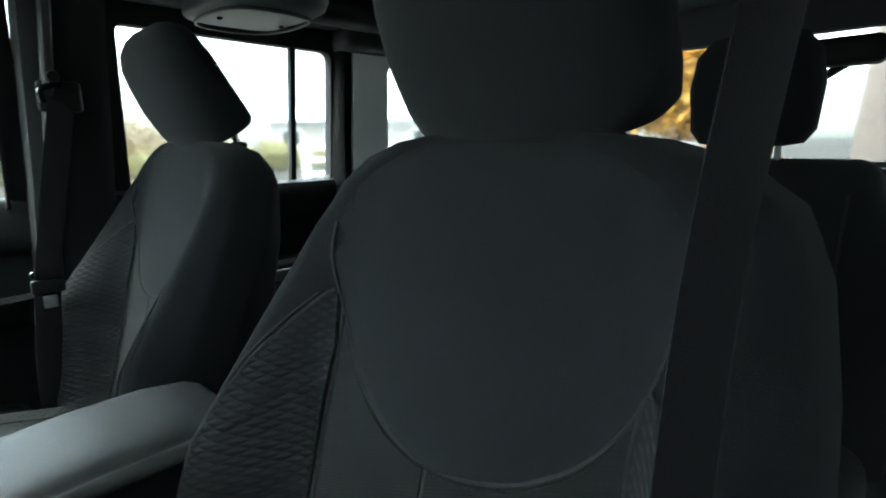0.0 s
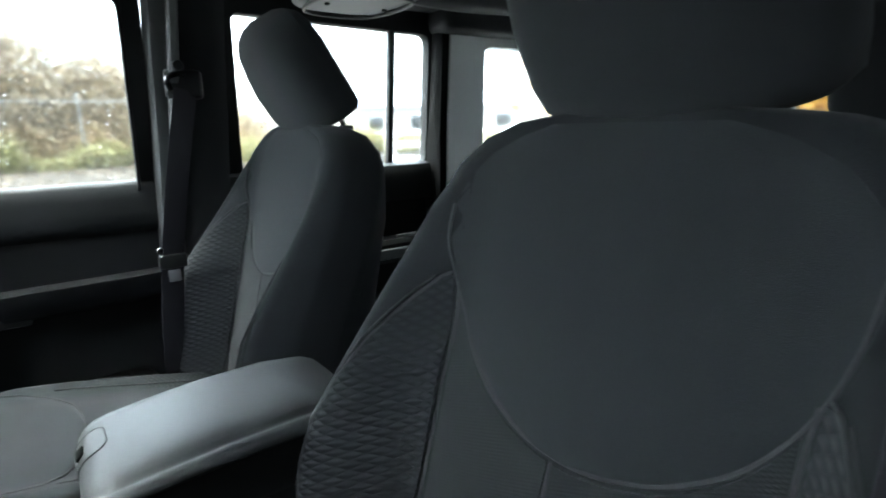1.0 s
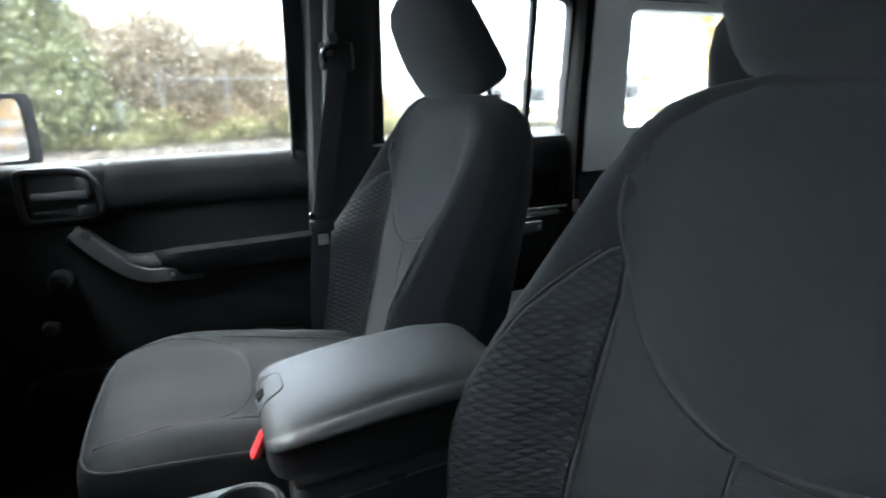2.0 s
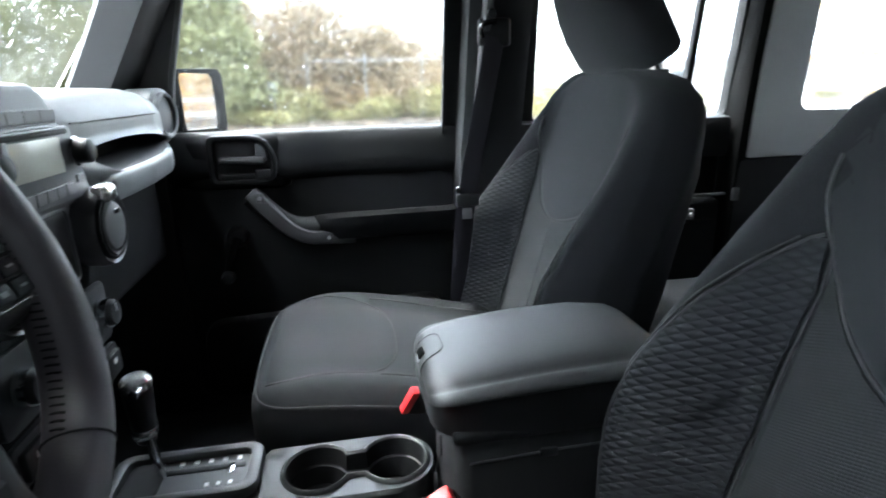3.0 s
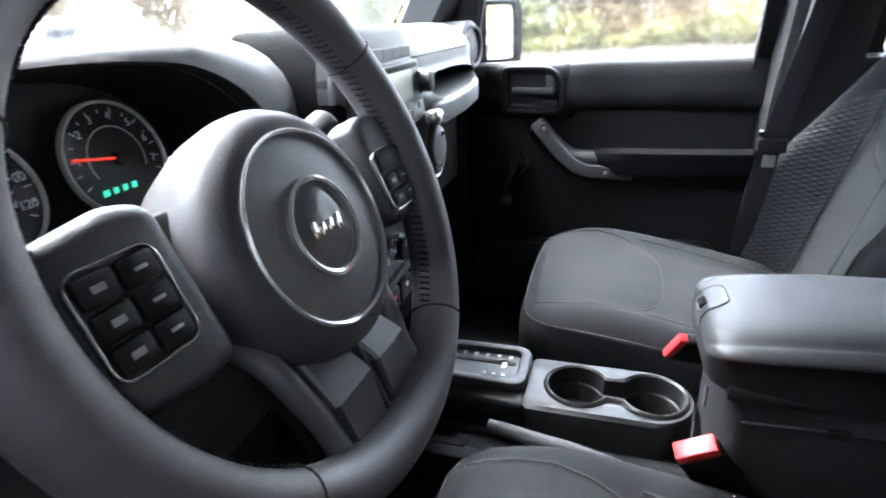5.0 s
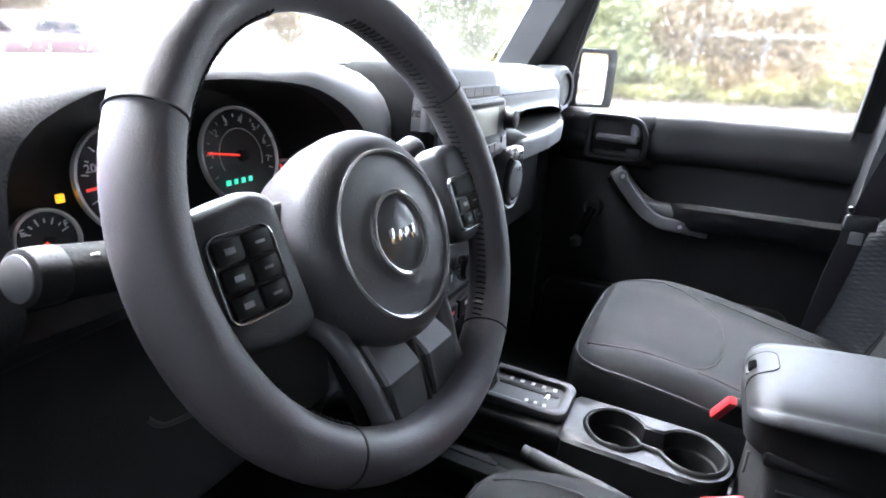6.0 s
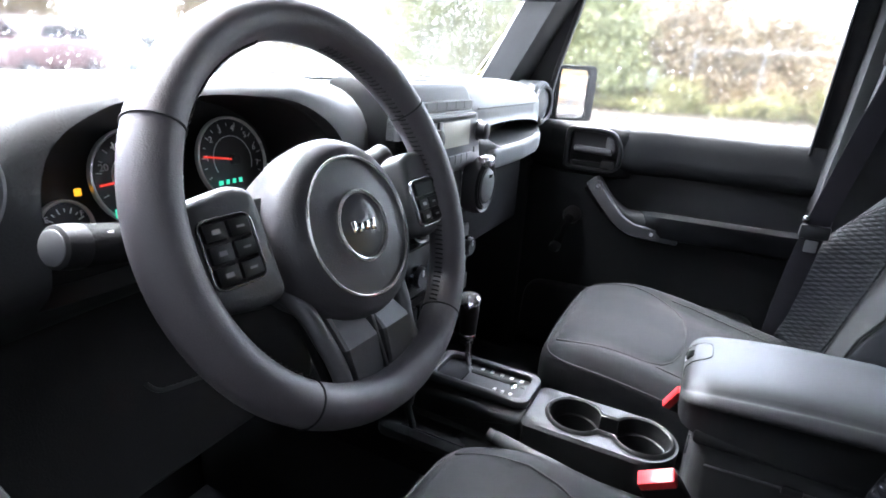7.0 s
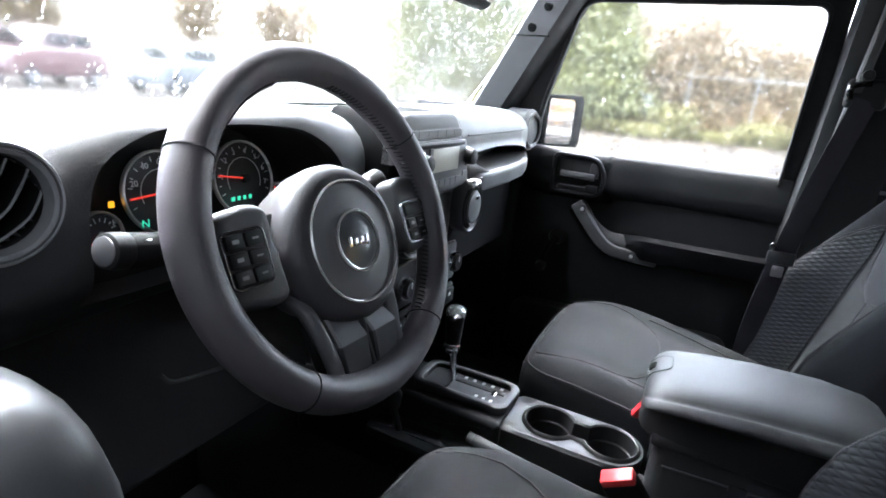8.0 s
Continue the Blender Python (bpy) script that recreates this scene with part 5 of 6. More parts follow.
for x in (0.152,):
    part("bolt", lathe([(0, 0.003), (0.005, 0.003), (0.006, 0.002), (0.006, 0), (0, 0)], Matrix.Translation((x, 0.0775, 1.2285)) @ FACE, 14), DARK, gb)
part("glove_box", prism(soft_outline([(0.15, 0.98), (0.685, 0.98), (0.685, 1.2), (0.15, 1.2)], 0.02), 0.06, XZ(0.26), 0.012, 3), MATT, dash)
part("glove_latch", rbox((0.385, 0.198, 1.16), (0.06, 0.012, 0.022), 0.004), PANEL, dash)
part("lower_duct", rbox((0, 0.36, 1.1), (1.36, 0.22, 0.3), 0.03), MATT, dash)

# ---- steering wheel ----
sw = thing("steering_wheel", (-0.372, 0.0, 1.25), "black leather steering wheel with stitched rim and round airbag boss", "steering wheel")
lean = radians(22.4)
WM = Matrix.Translation((-0.382, 0.0, 1.254)) @ Matrix.Rotation(radians(-3), 4, "Z") @ Matrix.Rotation(radians(90) - lean, 4, "X") @ Matrix.Translation((-0.004, 0.004, 0))


def wheel_part(name, bm, material, parent, label="", inner=True):
    if inner:
        bmesh.ops.transform(bm, matrix=Matrix.Translation((0.01, -0.018, -0.02)) @ Matrix.Diagonal((0.99, 0.99, 0.95, 1)), verts=bm.verts)
    bmesh.ops.transform(bm, matrix=WM, verts=bm.verts)
    return part(name, bm, material, parent, label)


R = 0.1585
# lightened satin: light on spoke covers, rails and stalk end as colour
SPOKE = mat("lit_satin", (0.095, 0.095, 0.099), 0.38, grain=0.15, grain_scale=600, vary=0.15)
rings = []
for k in range(96):
    a = 2 * math.pi * k / 96
    rings.append([((R + 0.0175 * math.cos(b)) * math.cos(a), (R + 0.0175 * math.cos(b)) * math.sin(a), 0.0195 * math.sin(b)) for b in (2 * math.pi * i / 20 for i in range(20))])
rings.append(rings[0])
rim = wheel_part("rim", loft(rings, False), LEATHER, sw, "", False)
for a in (150, 30, -53, -127):
    c, s = math.cos(radians(a)), math.sin(radians(a))
    loop = [((R + 0.0178 * math.cos(b)) * c, (R + 0.0178 * math.cos(b)) * s, 0.0198 * math.sin(b)) for b in (2 * math.pi * i / 24 for i in range(24))]
    wheel_part("rim_seam", tube(loop, 0.0008, 6, True), SEAM, rim, "", False)
for a0, a1 in ((-52, 74), (106, 232)):
    n = 62
    for k in range(n):
        a = radians(a0 + (a1 - a0) * k / (n - 1))
        rr = R - 0.0175
        p = Vector((rr * math.cos(a), rr * math.sin(a), 0.006))
        q = Vector((rr * math.cos(a + 0.02), rr * math.sin(a + 0.02), -0.003))
        wheel_part("stitch", tube([p, p.lerp(q, 0.5) * 0.992, q], 0.0009, 4), SEAM, rim, "", False)
# boss
boss = wheel_part("airbag_cover", lathe([(0.07, -0.05), (0.079, -0.02), (0.081, 0.0), (0.08, 0.012), (0.076, 0.021), (0.068, 0.027), (0.06, 0.029), (0.058, 0.0275), (0.04, 0.029), (0.031, 0.0295), (0.0, 0.0295)], None, 64), AIRBAG, sw)
wheel_part("trim_ring", lathe([(0.0592, 0.027), (0.0592, 0.0305), (0.0606, 0.0317), (0.062, 0.0305), (0.062, 0.026)], None, 64, False), SILVER, boss, "thin chrome ring")
wheel_part("badge_ring", lathe([(0.028, 0.029), (0.028, 0.033), (0.0297, 0.034), (0.0315, 0.033), (0.0315, 0.028)], None, 48, False), SILVER, boss, "thin chrome ring")
wheel_part("badge", lathe([(0.0, 0.0328), (0.01, 0.0323), (0.019, 0.0311), (0.0285, 0.0292), (0.0285, 0.026), (0, 0.026)], None, 40), BADGE, boss, "glossy domed black badge")
for x, w, h, y in ((-0.0135, 0.0055, 0.0105, 0.0005), (-0.0055, 0.0062, 0.0082, -0.001), (0.0025, 0.0062, 0.0082, -0.001), (0.0108, 0.0066, 0.0105, -0.0016)):
    wheel_part("badge_bar", rbox((x, y, 0.0328), (w, h, 0.0022), 0.001), CHROME, boss, "plain chrome badge bar")
# side spokes with key pads
def raised_part(name, bm, material, parent, label=""):
    bmesh.ops.translate(bm, vec=(0, 0, 0.014), verts=bm.verts)
    return wheel_part(name, bm, material, parent, label)


for s in (-1, 1):
    out = soft_outline([(s * 0.092, 0.05), (s * 0.11, 0.056), (s * 0.15, 0.05), (s * 0.158, 0.01), (s * 0.15, -0.026), (s * 0.11, -0.034), (s * 0.089, -0.03)][::s], 0.01)
    sp = raised_part("spoke", prism(out, 0.036, Matrix.Translation((0, 0, -0.026)), 0.009, 4), CONS, sw)
    web = soft_outline([(s * 0.05, 0.045), (s * 0.11, 0.045), (s * 0.11, -0.024), (s * 0.05, -0.03)][::s], 0.006)
    raised_part("spoke_web", prism(web, 0.02, Matrix.Translation((0, 0, -0.036)), 0.004), DARK, sw)
    pc = (-0.127, 0.012) if s < 0 else (0.112, 0.002)
    wd, ht = (0.039, 0.044) if s < 0 else (0.041, 0.045)
    raised_part("keypad_frame", frame_prism(rounded(wd + 0.004, ht + 0.004, 0.008, 5, *pc), rounded(wd + 0.0012, ht + 0.0012, 0.007, 5, *pc), 0.004, Matrix.Translation((0, 0, 0.0095)), 0.0008), DIMCHROME, sp, "thin chrome frame")
    kp = raised_part("keypad", prism(rounded(wd, ht, 0.007, 5, *pc), 0.002, Matrix.Translation((0, 0, 0.0095)), 0), DARK, sp)
    keys = [(a, b) for b in (0.0145, 0.0, -0.0145) for a in (-0.0097, 0.0097)] if s < 0 else [(-0.009, -0.002), (0.009, -0.002), (-0.009, -0.0155), (0.009, -0.0155)]
    kw, kh = (0.0176, 0.0128) if s < 0 else (0.0165, 0.0118)
    for i, (a, b) in enumerate(keys):
        kb = raised_part("key", rbox((pc[0] + a, pc[1] + b, 0.0125), (kw, kh, 0.005), 0.002), PANEL, sp)
        raised_part("key_mark", rbox((pc[0] + a, pc[1] + b, 0.0152), (0.0062, 0.0016 if i % 2 else 0.0032, 0.0004), 0.0001, 1), PAINTED, kp)
    if s > 0:
        raised_part("key_cap", rbox((pc[0], pc[1] + 0.0135, 0.0125), (0.034, 0.014, 0.005), 0.002), PANEL, sp)
# lower spoke: a split cover between two rails
def spoke_slab(s, rows):
    """A cover piece: rows of y, outer x and height, from the middle groove outwards."""
    rings = []
    for y, x, z in rows:
        x0 = 0.0045
        rings.append([(s * x0, y, z - 0.014), (s * x, y, z - 0.014), (s * x, y, z - 0.003), (s * (x - 0.002), y, z - 0.0006), (s * (x0 + 0.002), y, z), (s * x0, y, z - 0.002)][::s])
    return loft(rings)


for s in (-1, 1):
    # upper facet in the lit colour, lower facet in a darker one
    c = wheel_part("spoke_cover", spoke_slab(s, ((-0.07, 0.037, -0.018), (-0.082, 0.0385, -0.012), (-0.105, 0.0435, 0.002), (-0.109, 0.044, 0.0035))), SPOKE, sw, "grey satin spoke cover", False)
    wheel_part("cover_lower", spoke_slab(s, ((-0.109, 0.044, 0.0035), (-0.113, 0.0438, 0.0032), (-0.135, 0.041, 0.0005), (-0.15, 0.036, -0.004))), GRIP, c, "", False)
    line = curve_points([(s * 0.06, -0.05, -0.03), (s * 0.058, -0.07, -0.014), (s * 0.054, -0.095, -0.009), (s * 0.049, -0.12, -0.008), (s * 0.05, -0.145, -0.006)], 6)
    wheel_part("spoke_rail", tube(line, 0.0078, 12), SPOKE, sw, "", False)
    wheel_part("rim_stub", rbox((s * 0.053, -0.147, -0.004), (0.028, 0.02, 0.022), 0.011, 4), LEATHER, rim, "", False)
wheel_part("groove_bar", rbox((0, -0.118, -0.006), (0.0042, 0.062, 0.01), 0.0012), GRIP, sw, "", False)
wheel_part("spoke_back", prism([(-0.06, -0.06), (0.06, -0.06), (0.05, -0.15), (-0.05, -0.15)][::-1], 0.01, Matrix.Translation((0, 0, -0.03)), 0.003), DARK, sw, "", False)

# column, stalks
col = thing("steering_column", (-0.372, 0.1, 1.15), "black plastic steering column with two control stalks", "steering column")
part("shroud", rbox((-0.372, 0.11, 1.195), (0.11, 0.2, 0.1), 0.03, 4, Matrix.Rotation(radians(-20), 3, "X")), KNEE, col)
stalk_pts = [(-0.43, 0.075, 1.232), (-0.5, 0.065, 1.247), (-0.545, 0.06, 1.258)]
ls = part("indicator_stalk", tube(stalk_pts, 0.0128, 18), MATT, col)
ax = (Vector(stalk_pts[2]) - Vector(stalk_pts[0])).normalized()
mq = ax.to_track_quat("Z", "Y").to_matrix().to_4x4()
tip = Matrix.Translation(Vector(stalk_pts[2]) - ax * 0.002) @ mq
se = part("stalk_end", lathe([(0.0, 0.0385), (0.0108, 0.0385), (0.013, 0.037), (0.0137, 0.031), (0.0137, 0.023), (0, 0.023)], tip, 28), DARK, ls)
# added pale disc: the light on the stalk's end face
part("lit_end_face", lathe([(0.0, 0.0402), (0.009, 0.04), (0.0106, 0.0392), (0.0108, 0.038), (0, 0.038)], tip, 28), SPOKE, se, "lighter grey end face")
part("stalk_barrel", lathe([(0.0122, 0.023), (0.0132, 0.021), (0.0132, -0.02), (0.012, -0.024)], Matrix.Translation(Vector(stalk_pts[2]) - ax * 0.002) @ mq, 28, False), MATT, ls)
for k in range(3):
    part("stalk_icon", rbox(Vector(stalk_pts[2]) + ax * (-0.013 + 0.008 * k) + Vector((-0.002, -0.0095, 0.0095 - 0.002 * (k % 2))), (0.0045, 0.0012, 0.0028), 0.0003, 1), INK, ls)
part("stalk_collar", lathe([(0.013, -0.006), (0.0136, 0.0), (0.0136, 0.016), (0.013, 0.02)], Matrix.Translation(Vector(stalk_pts[1]) - ax * 0.01) @ mq, 28, False), MATT, ls)
for k in range(5):
    part("stalk_mark", rbox(Vector(stalk_pts[1]) + ax * (-0.012 + 0.003 * (k % 2)) + Vector((0, -0.0128, -0.006 + 0.0035 * k)), (0.0022, 0.0008, 0.0022), 0.0003, 1), INK, ls)
part("stalk_icon", rbox(Vector(stalk_pts[1]) + ax * 0.022 + Vector((0, -0.0105, 0.006)), (0.02, 0.001, 0.0028), 0.0003, 1), INK, ls)
rs = part("wiper_stalk", tube([(-0.315, 0.07, 1.245), (-0.275, 0.055, 1.272)], 0.009, 14), DARK, col)
part("stalk_end", lathe([(0.0, 0.04), (0.011, 0.0395), (0.0135, 0.036), (0.0135, 0.0), (0, 0)], Matrix.Translation((-0.285, 0.055, 1.268)) @ Vector((0.9, -0.2, 0.35)).to_track_quat("Z", "Y").to_matrix().to_4x4(), 24), DARK, rs)

# ---- centre console ----
con = thing("centre_console", (0.01, -0.2, 0.62), "charcoal plastic centre console with gear gate and cup holders", "console")
KX = 0.008
side_out = soft_outline([(-0.34, 0.7), (0.2, 0.7), (0.2, 0.79), (0.14, 0.8), (-0.31, 0.8), (-0.335, 0.79)], 0.02)
part("body", prism(side_out, 0.112, YZ(KX - 0.056), 0.012, 4), CONS, con)
base_out = soft_outline([(-0.3, 0.62), (0.34, 0.62), (0.34, 0.78), (0.15, 0.83), (-0.3, 0.81)], 0.04)
part("skirt", prism(base_out, 0.16, YZ(KX - 0.08), 0.03, 4), DARK, con)
DECK = mat("deck_plastic", (0.0095, 0.0096, 0.0099), 0.45, spec=0.35, grain=0.25, grain_scale=700, vary=0.2, bump=0.2)
# cup holder: two round wells joined by a channel
cA, cB, cr = -0.155, -0.255, 0.041


def cups(r, neck):
    pts = []
    n = 20
    t0 = math.asin(min(0.99, neck / r))
    for k in range(n + 1):
        a = t0 + (2 * math.pi - 2 * t0) * k / n
        pts.append((KX + r * math.sin(a), cA - r * math.cos(a)))
    for k in range(n + 1):
        a = math.pi + t0 + (2 * math.pi - 2 * t0) * k / n
        pts.append((KX + r * math.sin(a), cB - r * math.cos(a)))
    return pts


def deck_edge(pts, cx, cy, hx, hy, rear=0.102):
    """Spread the points out to a deck that is square in front and round behind."""
    out = []
    for x, y in pts:
        dx, dy = x - cx, y - cy
        s = min(hx / max(abs(dx), 1e-6), hy / max(abs(dy), 1e-6))
        c = rear - hx
        if dy < 0 and -dy * s > c:
            n = math.hypot(dx, dy)
            ux, uy = dx / n, -dy / n
            s = (uy * c + math.sqrt(max(0.0, hx * hx - (ux * c) ** 2))) / n
        out.append((cx + dx * s, cy + dy * s))
    return out


hole = cups(cr, 0.018)
ymid = (cA + cB) / 2
top_rings = [[(x, y, 0.79) for x, y in deck_edge(hole, KX, ymid, 0.061, 0.126)], [(x, y, 0.862) for x, y in deck_edge(hole, KX, ymid, 0.06, 0.125)],
             [(x, y, 0.8665) for x, y in deck_edge(hole, KX, ymid, 0.055, 0.12)], [(x, y, 0.8665) for x, y in cups(cr + 0.007, 0.026)],
             [(x, y, 0.8705) for x, y in cups(cr + 0.0055, 0.0245)], [(x, y, 0.872) for x, y in cups(cr + 0.003, 0.022)], [(x, y, 0.8695) for x, y in hole]]
part("cup_deck", loft(top_rings, False), DECK, con)
wr = [[(x, y, 0.8695) for x, y in hole], [(x, y, 0.845) for x, y in cups(cr - 0.002, 0.017)], [(x, y, 0.843) for x, y in cups(cr - 0.005, 0.015)], [(x, y, 0.8) for x, y in cups(cr - 0.008, 0.014)]]
part("cup_well", loft(wr, False), DARK, con)
part("well_floor", prism(cups(cr - 0.006, 0.015), 0.003, Matrix.Translation((0, 0, 0.801)), 0), SEAM, con)
for y in (cA + 0.02, cB + 0.02):
    part("cup_rest", rbox((KX - 0.028, y, 0.835), (0.012, 0.012, 0.03), 0.004), DARK, con)
fore = soft_outline([(-0.085, 0.78), (0.2, 0.78), (0.2, 0.83), (0.14, 0.868), (-0.085, 0.866)], 0.012)
part("gear_deck", prism(fore, 0.12, YZ(KX - 0.06), 0.01, 4), DECK, con)
# gear gate
bz = part("gear_bezel", frame_prism(rounded(0.098, 0.185, 0.022, 6, KX + 0.012, 0.008), rounded(0.07, 0.152, 0.012, 6, KX + 0.012, 0.008), 0.016, Matrix.Translation((0, 0, 0.866)), 0.005), CONS, con)
part("gate_plate", prism(rounded(0.074, 0.156, 0.012, 6, KX + 0.012, 0.008), 0.004, Matrix.Translation((0, 0, 0.868)), 0), CONS, bz)
part("gate_slot", rbox((KX + 0.024, -0.012, 0.8722), (0.01, 0.1, 0.002), 0.0008), SEAM, bz)
part("gate_hook", rbox((KX + 0.018, -0.045, 0.8732), (0.02, 0.008, 0.002), 0.0008), CHROME, bz)
for k in range(5):
    part("gear_mark", rbox((KX + 0.039, 0.02 - 0.018 * k, 0.8726), (0.008, 0.006, 0.001), 0.0003, 1), INK, bz)
for k in range(3):
    part("gear_lamp", rbox((KX - 0.008, -0.02 - 0.014 * k, 0.8726), (0.007, 0.005, 0.0015), 0.0004, 1), INK, bz)
part("boot_well", prism(rounded(0.066, 0.045, 0.012, 5, KX + 0.012, 0.06), 0.003, Matrix.Translation((0, 0, 0.8715)), 0), SEAM, bz)
gl = thing("gear_lever", (KX + 0.02, 0.045, 0.87), "black gear lever with chrome-capped grip", "gear lever")
gx = KX + 0.022
part("rod", tube([(gx, 0.038, 0.868), (gx + 0.004, 0.046, 0.905), (gx + 0.006, 0.05, 0.94)], 0.006, 12), CHROME, gl, "bright steel rod")
part("grip", lathe([(0.0, -0.07), (0.011, -0.07), (0.014, -0.055), (0.0165, -0.02), (0.0175, 0.0), (0.0165, 0.008), (0, 0.008)], Matrix.Translation((gx + 0.01, 0.053, 0.99)), 28), DARK, gl)
part("grip_band", lathe([(0.0142, -0.062), (0.0155, -0.058), (0.0152, -0.052), (0.0142, -0.05)], Matrix.Translation((gx + 0.01, 0.053, 0.99)), 28, False), CHROME, gl)
part("cap", lathe([(0.0165, 0.004), (0.0185, 0.008), (0.018, 0.016), (0.013, 0.021), (0, 0.022)], Matrix.Translation((gx + 0.01, 0.053, 0.99)), 28), SILVER, gl, "chrome cap")
part("thumb_button", lathe([(0, 0.012), (0.006, 0.011), (0.008, 0), (0, 0)], Matrix.Translation((gx - 0.004, 0.048, 0.998)) @ Matrix.Rotation(radians(-90), 4, "Y"), 16), CHROME, gl)
# arm rest box behind the cups
ab = thing("armrest_box", (-0.02, -0.45, 0.62), "black storage box with padded grey-black armrest lid", "armrest")
part("bin", rbox((-0.036, -0.45, 0.82), (0.165, 0.27, 0.32), 0.02, 3), DARK, ab)
LID = ((0.0, 1.0), (0.3, 0.998), (0.48, 0.99), (0.6, 0.975), (0.68, 0.957), (0.745, 0.93), (0.785, 0.897), (0.815, 0.866), (0.84, 0.852), (0.868, 0.857), (0.905, 0.855), (0.942, 0.832), (0.97, 0.786), (0.984, 0.73), (0.972, 0.69), (0.93, 0.66), (0.9, 0.5), (0.88, 0.25), (0.86, 0.05), (0.8, 0.0))
rings, under = [], []
for y, w, zt, zb in ((-0.289, 0.06, 1.023, 0.992), (-0.291, 0.074, 1.03, 0.987), (-0.296, 0.085, 1.0368, 0.983), (-0.306, 0.092, 1.0433, 0.979), (-0.32, 0.0955, 1.0477, 0.976), (-0.36, 0.098, 1.054, 0.973), (-0.42, 0.099, 1.0605, 0.971), (-0.5, 0.098, 1.063, 0.972), (-0.55, 0.094, 1.057, 0.977), (-0.565, 0.088, 1.05, 0.985), (-0.574, 0.076, 1.04, 0.995)):
    half = [(w * u, zb + (zt - zb) * v) for u, v in LID]
    for out, some in ((rings, half[:16]), (under, half[14:])):
        out.append([(-0.036 + a, y, z) for a, z in some] + [(-0.036 - a, y, z) for a, z in (some[:0:-1] if out is rings else some[::-1])])
lid = part("lid", loft(rings), VINYL, ab, "padded vinyl lid")
part("lid_tray", rbox((-0.036, -0.435, 0.979), (0.17, 0.25, 0.02), 0.006), DARK, ab)
part("lid_base", loft(under), DARK, lid, "hard black lid underside")
FRONT = curve_points([(-0.289, 1.008, 0), (-0.289, 1.023, 0), (-0.291, 1.03, 0), (-0.296, 1.0368, 0), (-0.304, 1.0422, 0), (-0.311, 1.0453, 0), (-0.317, 1.0471, 0)], 5)
run = [0.0]
for p, q in zip(FRONT, FRONT[1:]):
    run.append(run[-1] + (q - p).length)


def latch_half(k, hw=0.025, r=0.013):
    """Half width of the latch pad, with rounded corners at both ends."""
    e = min(run[k], run[-1] - run[k], r)
    return hw - r + math.sqrt(r * r - (r - e) ** 2)


lt = part("latch", patch([[(-0.02 + u * latch_half(k), q.x + 0.0004, q.y + 0.0004) for u in np.linspace(-1, 1, 9)] for k, q in enumerate(FRONT)], (0, -0.7, -0.7), 0.003), VINYL, lid)
edge = [(-0.02 + sx * latch_half(k), FRONT[k].x + 0.0003, FRONT[k].y) for sx, ks in ((1, range(4, len(FRONT))), (-1, range(len(FRONT) - 1, 3, -1))) for k in ks]
part("latch_groove", tube(edge, 0.0009, 6), SEAM, lt)
tilt = Matrix.Rotation(radians(48), 3, "X")
# solid dark block; the shade inside the slot is its colour
part("latch_slot", rbox((-0.02, -0.2925, 1.0335), (0.02, 0.005, 0.011), 0.0024, 3, tilt), HOLE, lt)
# lighter sliver that stands for light reflected under the slot
part("latch_glint", rbox((-0.02, -0.2893, 1.0255), (0.017, 0.003, 0.005), 0.001, 2, tilt), SATIN, lt, "small grey glint below the slot")
part("edge_clip", rbox((-0.02, -0.3135, 0.9), (0.003, 0.003, 0.032), 0.0008), SATIN, ab, "small bright metal edge")
part("side_line", tube([(-0.1195, -0.33, 0.945), (-0.1195, -0.43, 0.949), (-0.1195, -0.56, 0.951)], 0.0014, 6), GRIP, ab)
part("hinge_tab", rbox((-0.118, -0.42, 0.947), (0.008, 0.022, 0.012), 0.003), DARK, ab)
# hand brake and transfer lever beside the console
hb = thing("hand_brake", (-0.08, -0.1, 0.75), "dark grey hand brake lever with a lighter button end", "hand brake")
part("grip", tube(curve_points([(-0.078, -0.055, 0.843), (-0.084, -0.11, 0.838), (-0.09, -0.18, 0.83), (-0.095, -0.28, 0.8)], 6), lambda t: 0.0105 + 0.003 * t, 14), GRIP, hb)
part("button", tube([(-0.0765, -0.043, 0.8445), (-0.078, -0.056, 0.843)], 0.009, 14), SATIN, hb, "grey push button")
part("boot", rbox((-0.085, -0.15, 0.77), (0.06, 0.34, 0.12), 0.03, 4), DARK, hb)
tl = thing("transfer_lever", (-0.09, 0.06, 0.75), "black transfer case lever in its gate", "gear lever")
part("gate", prism(rounded(0.06, 0.17, 0.02, 5, -0.095, 0.05), 0.02, Matrix.Translation((0, 0, 0.805)), 0.006), PANEL, tl)
part("gate_slot", rbox((-0.098, 0.04, 0.8255), (0.014, 0.11, 0.003), 0.001), SEAM, tl)
part("rod", tube([(-0.1, 0.075, 0.82), (-0.112, 0.085, 0.88)], 0.006, 10), DARK, tl)
part("knob", lathe([(0, 0.035), (0.012, 0.033), (0.017, 0.022), (0.014, 0.0), (0, -0.004)], Matrix.Translation((-0.113, 0.086, 0.875)), 24), DARK, tl)

# ---- passenger door mirror ----
mr = thing("side_mirror", (0.92, 0.1, 1.24), "black door mirror wet with rain, reflecting autumn trees", "mirror")
MM = Matrix.Translation((0.849, 0.117, 1.322)) @ Matrix.Rotation(radians(-22.7), 4, "Z")
MIRROR = mat("dusky_mirror", (0.55, 0.55, 0.54), 0.06, 1.0)
shape = soft_outline([(-0.086, -0.072), (0.08, -0.078), (0.087, -0.06), (0.087, 0.06), (0.075, 0.077), (-0.08, 0.073), (-0.086, 0.06)], 0.02)
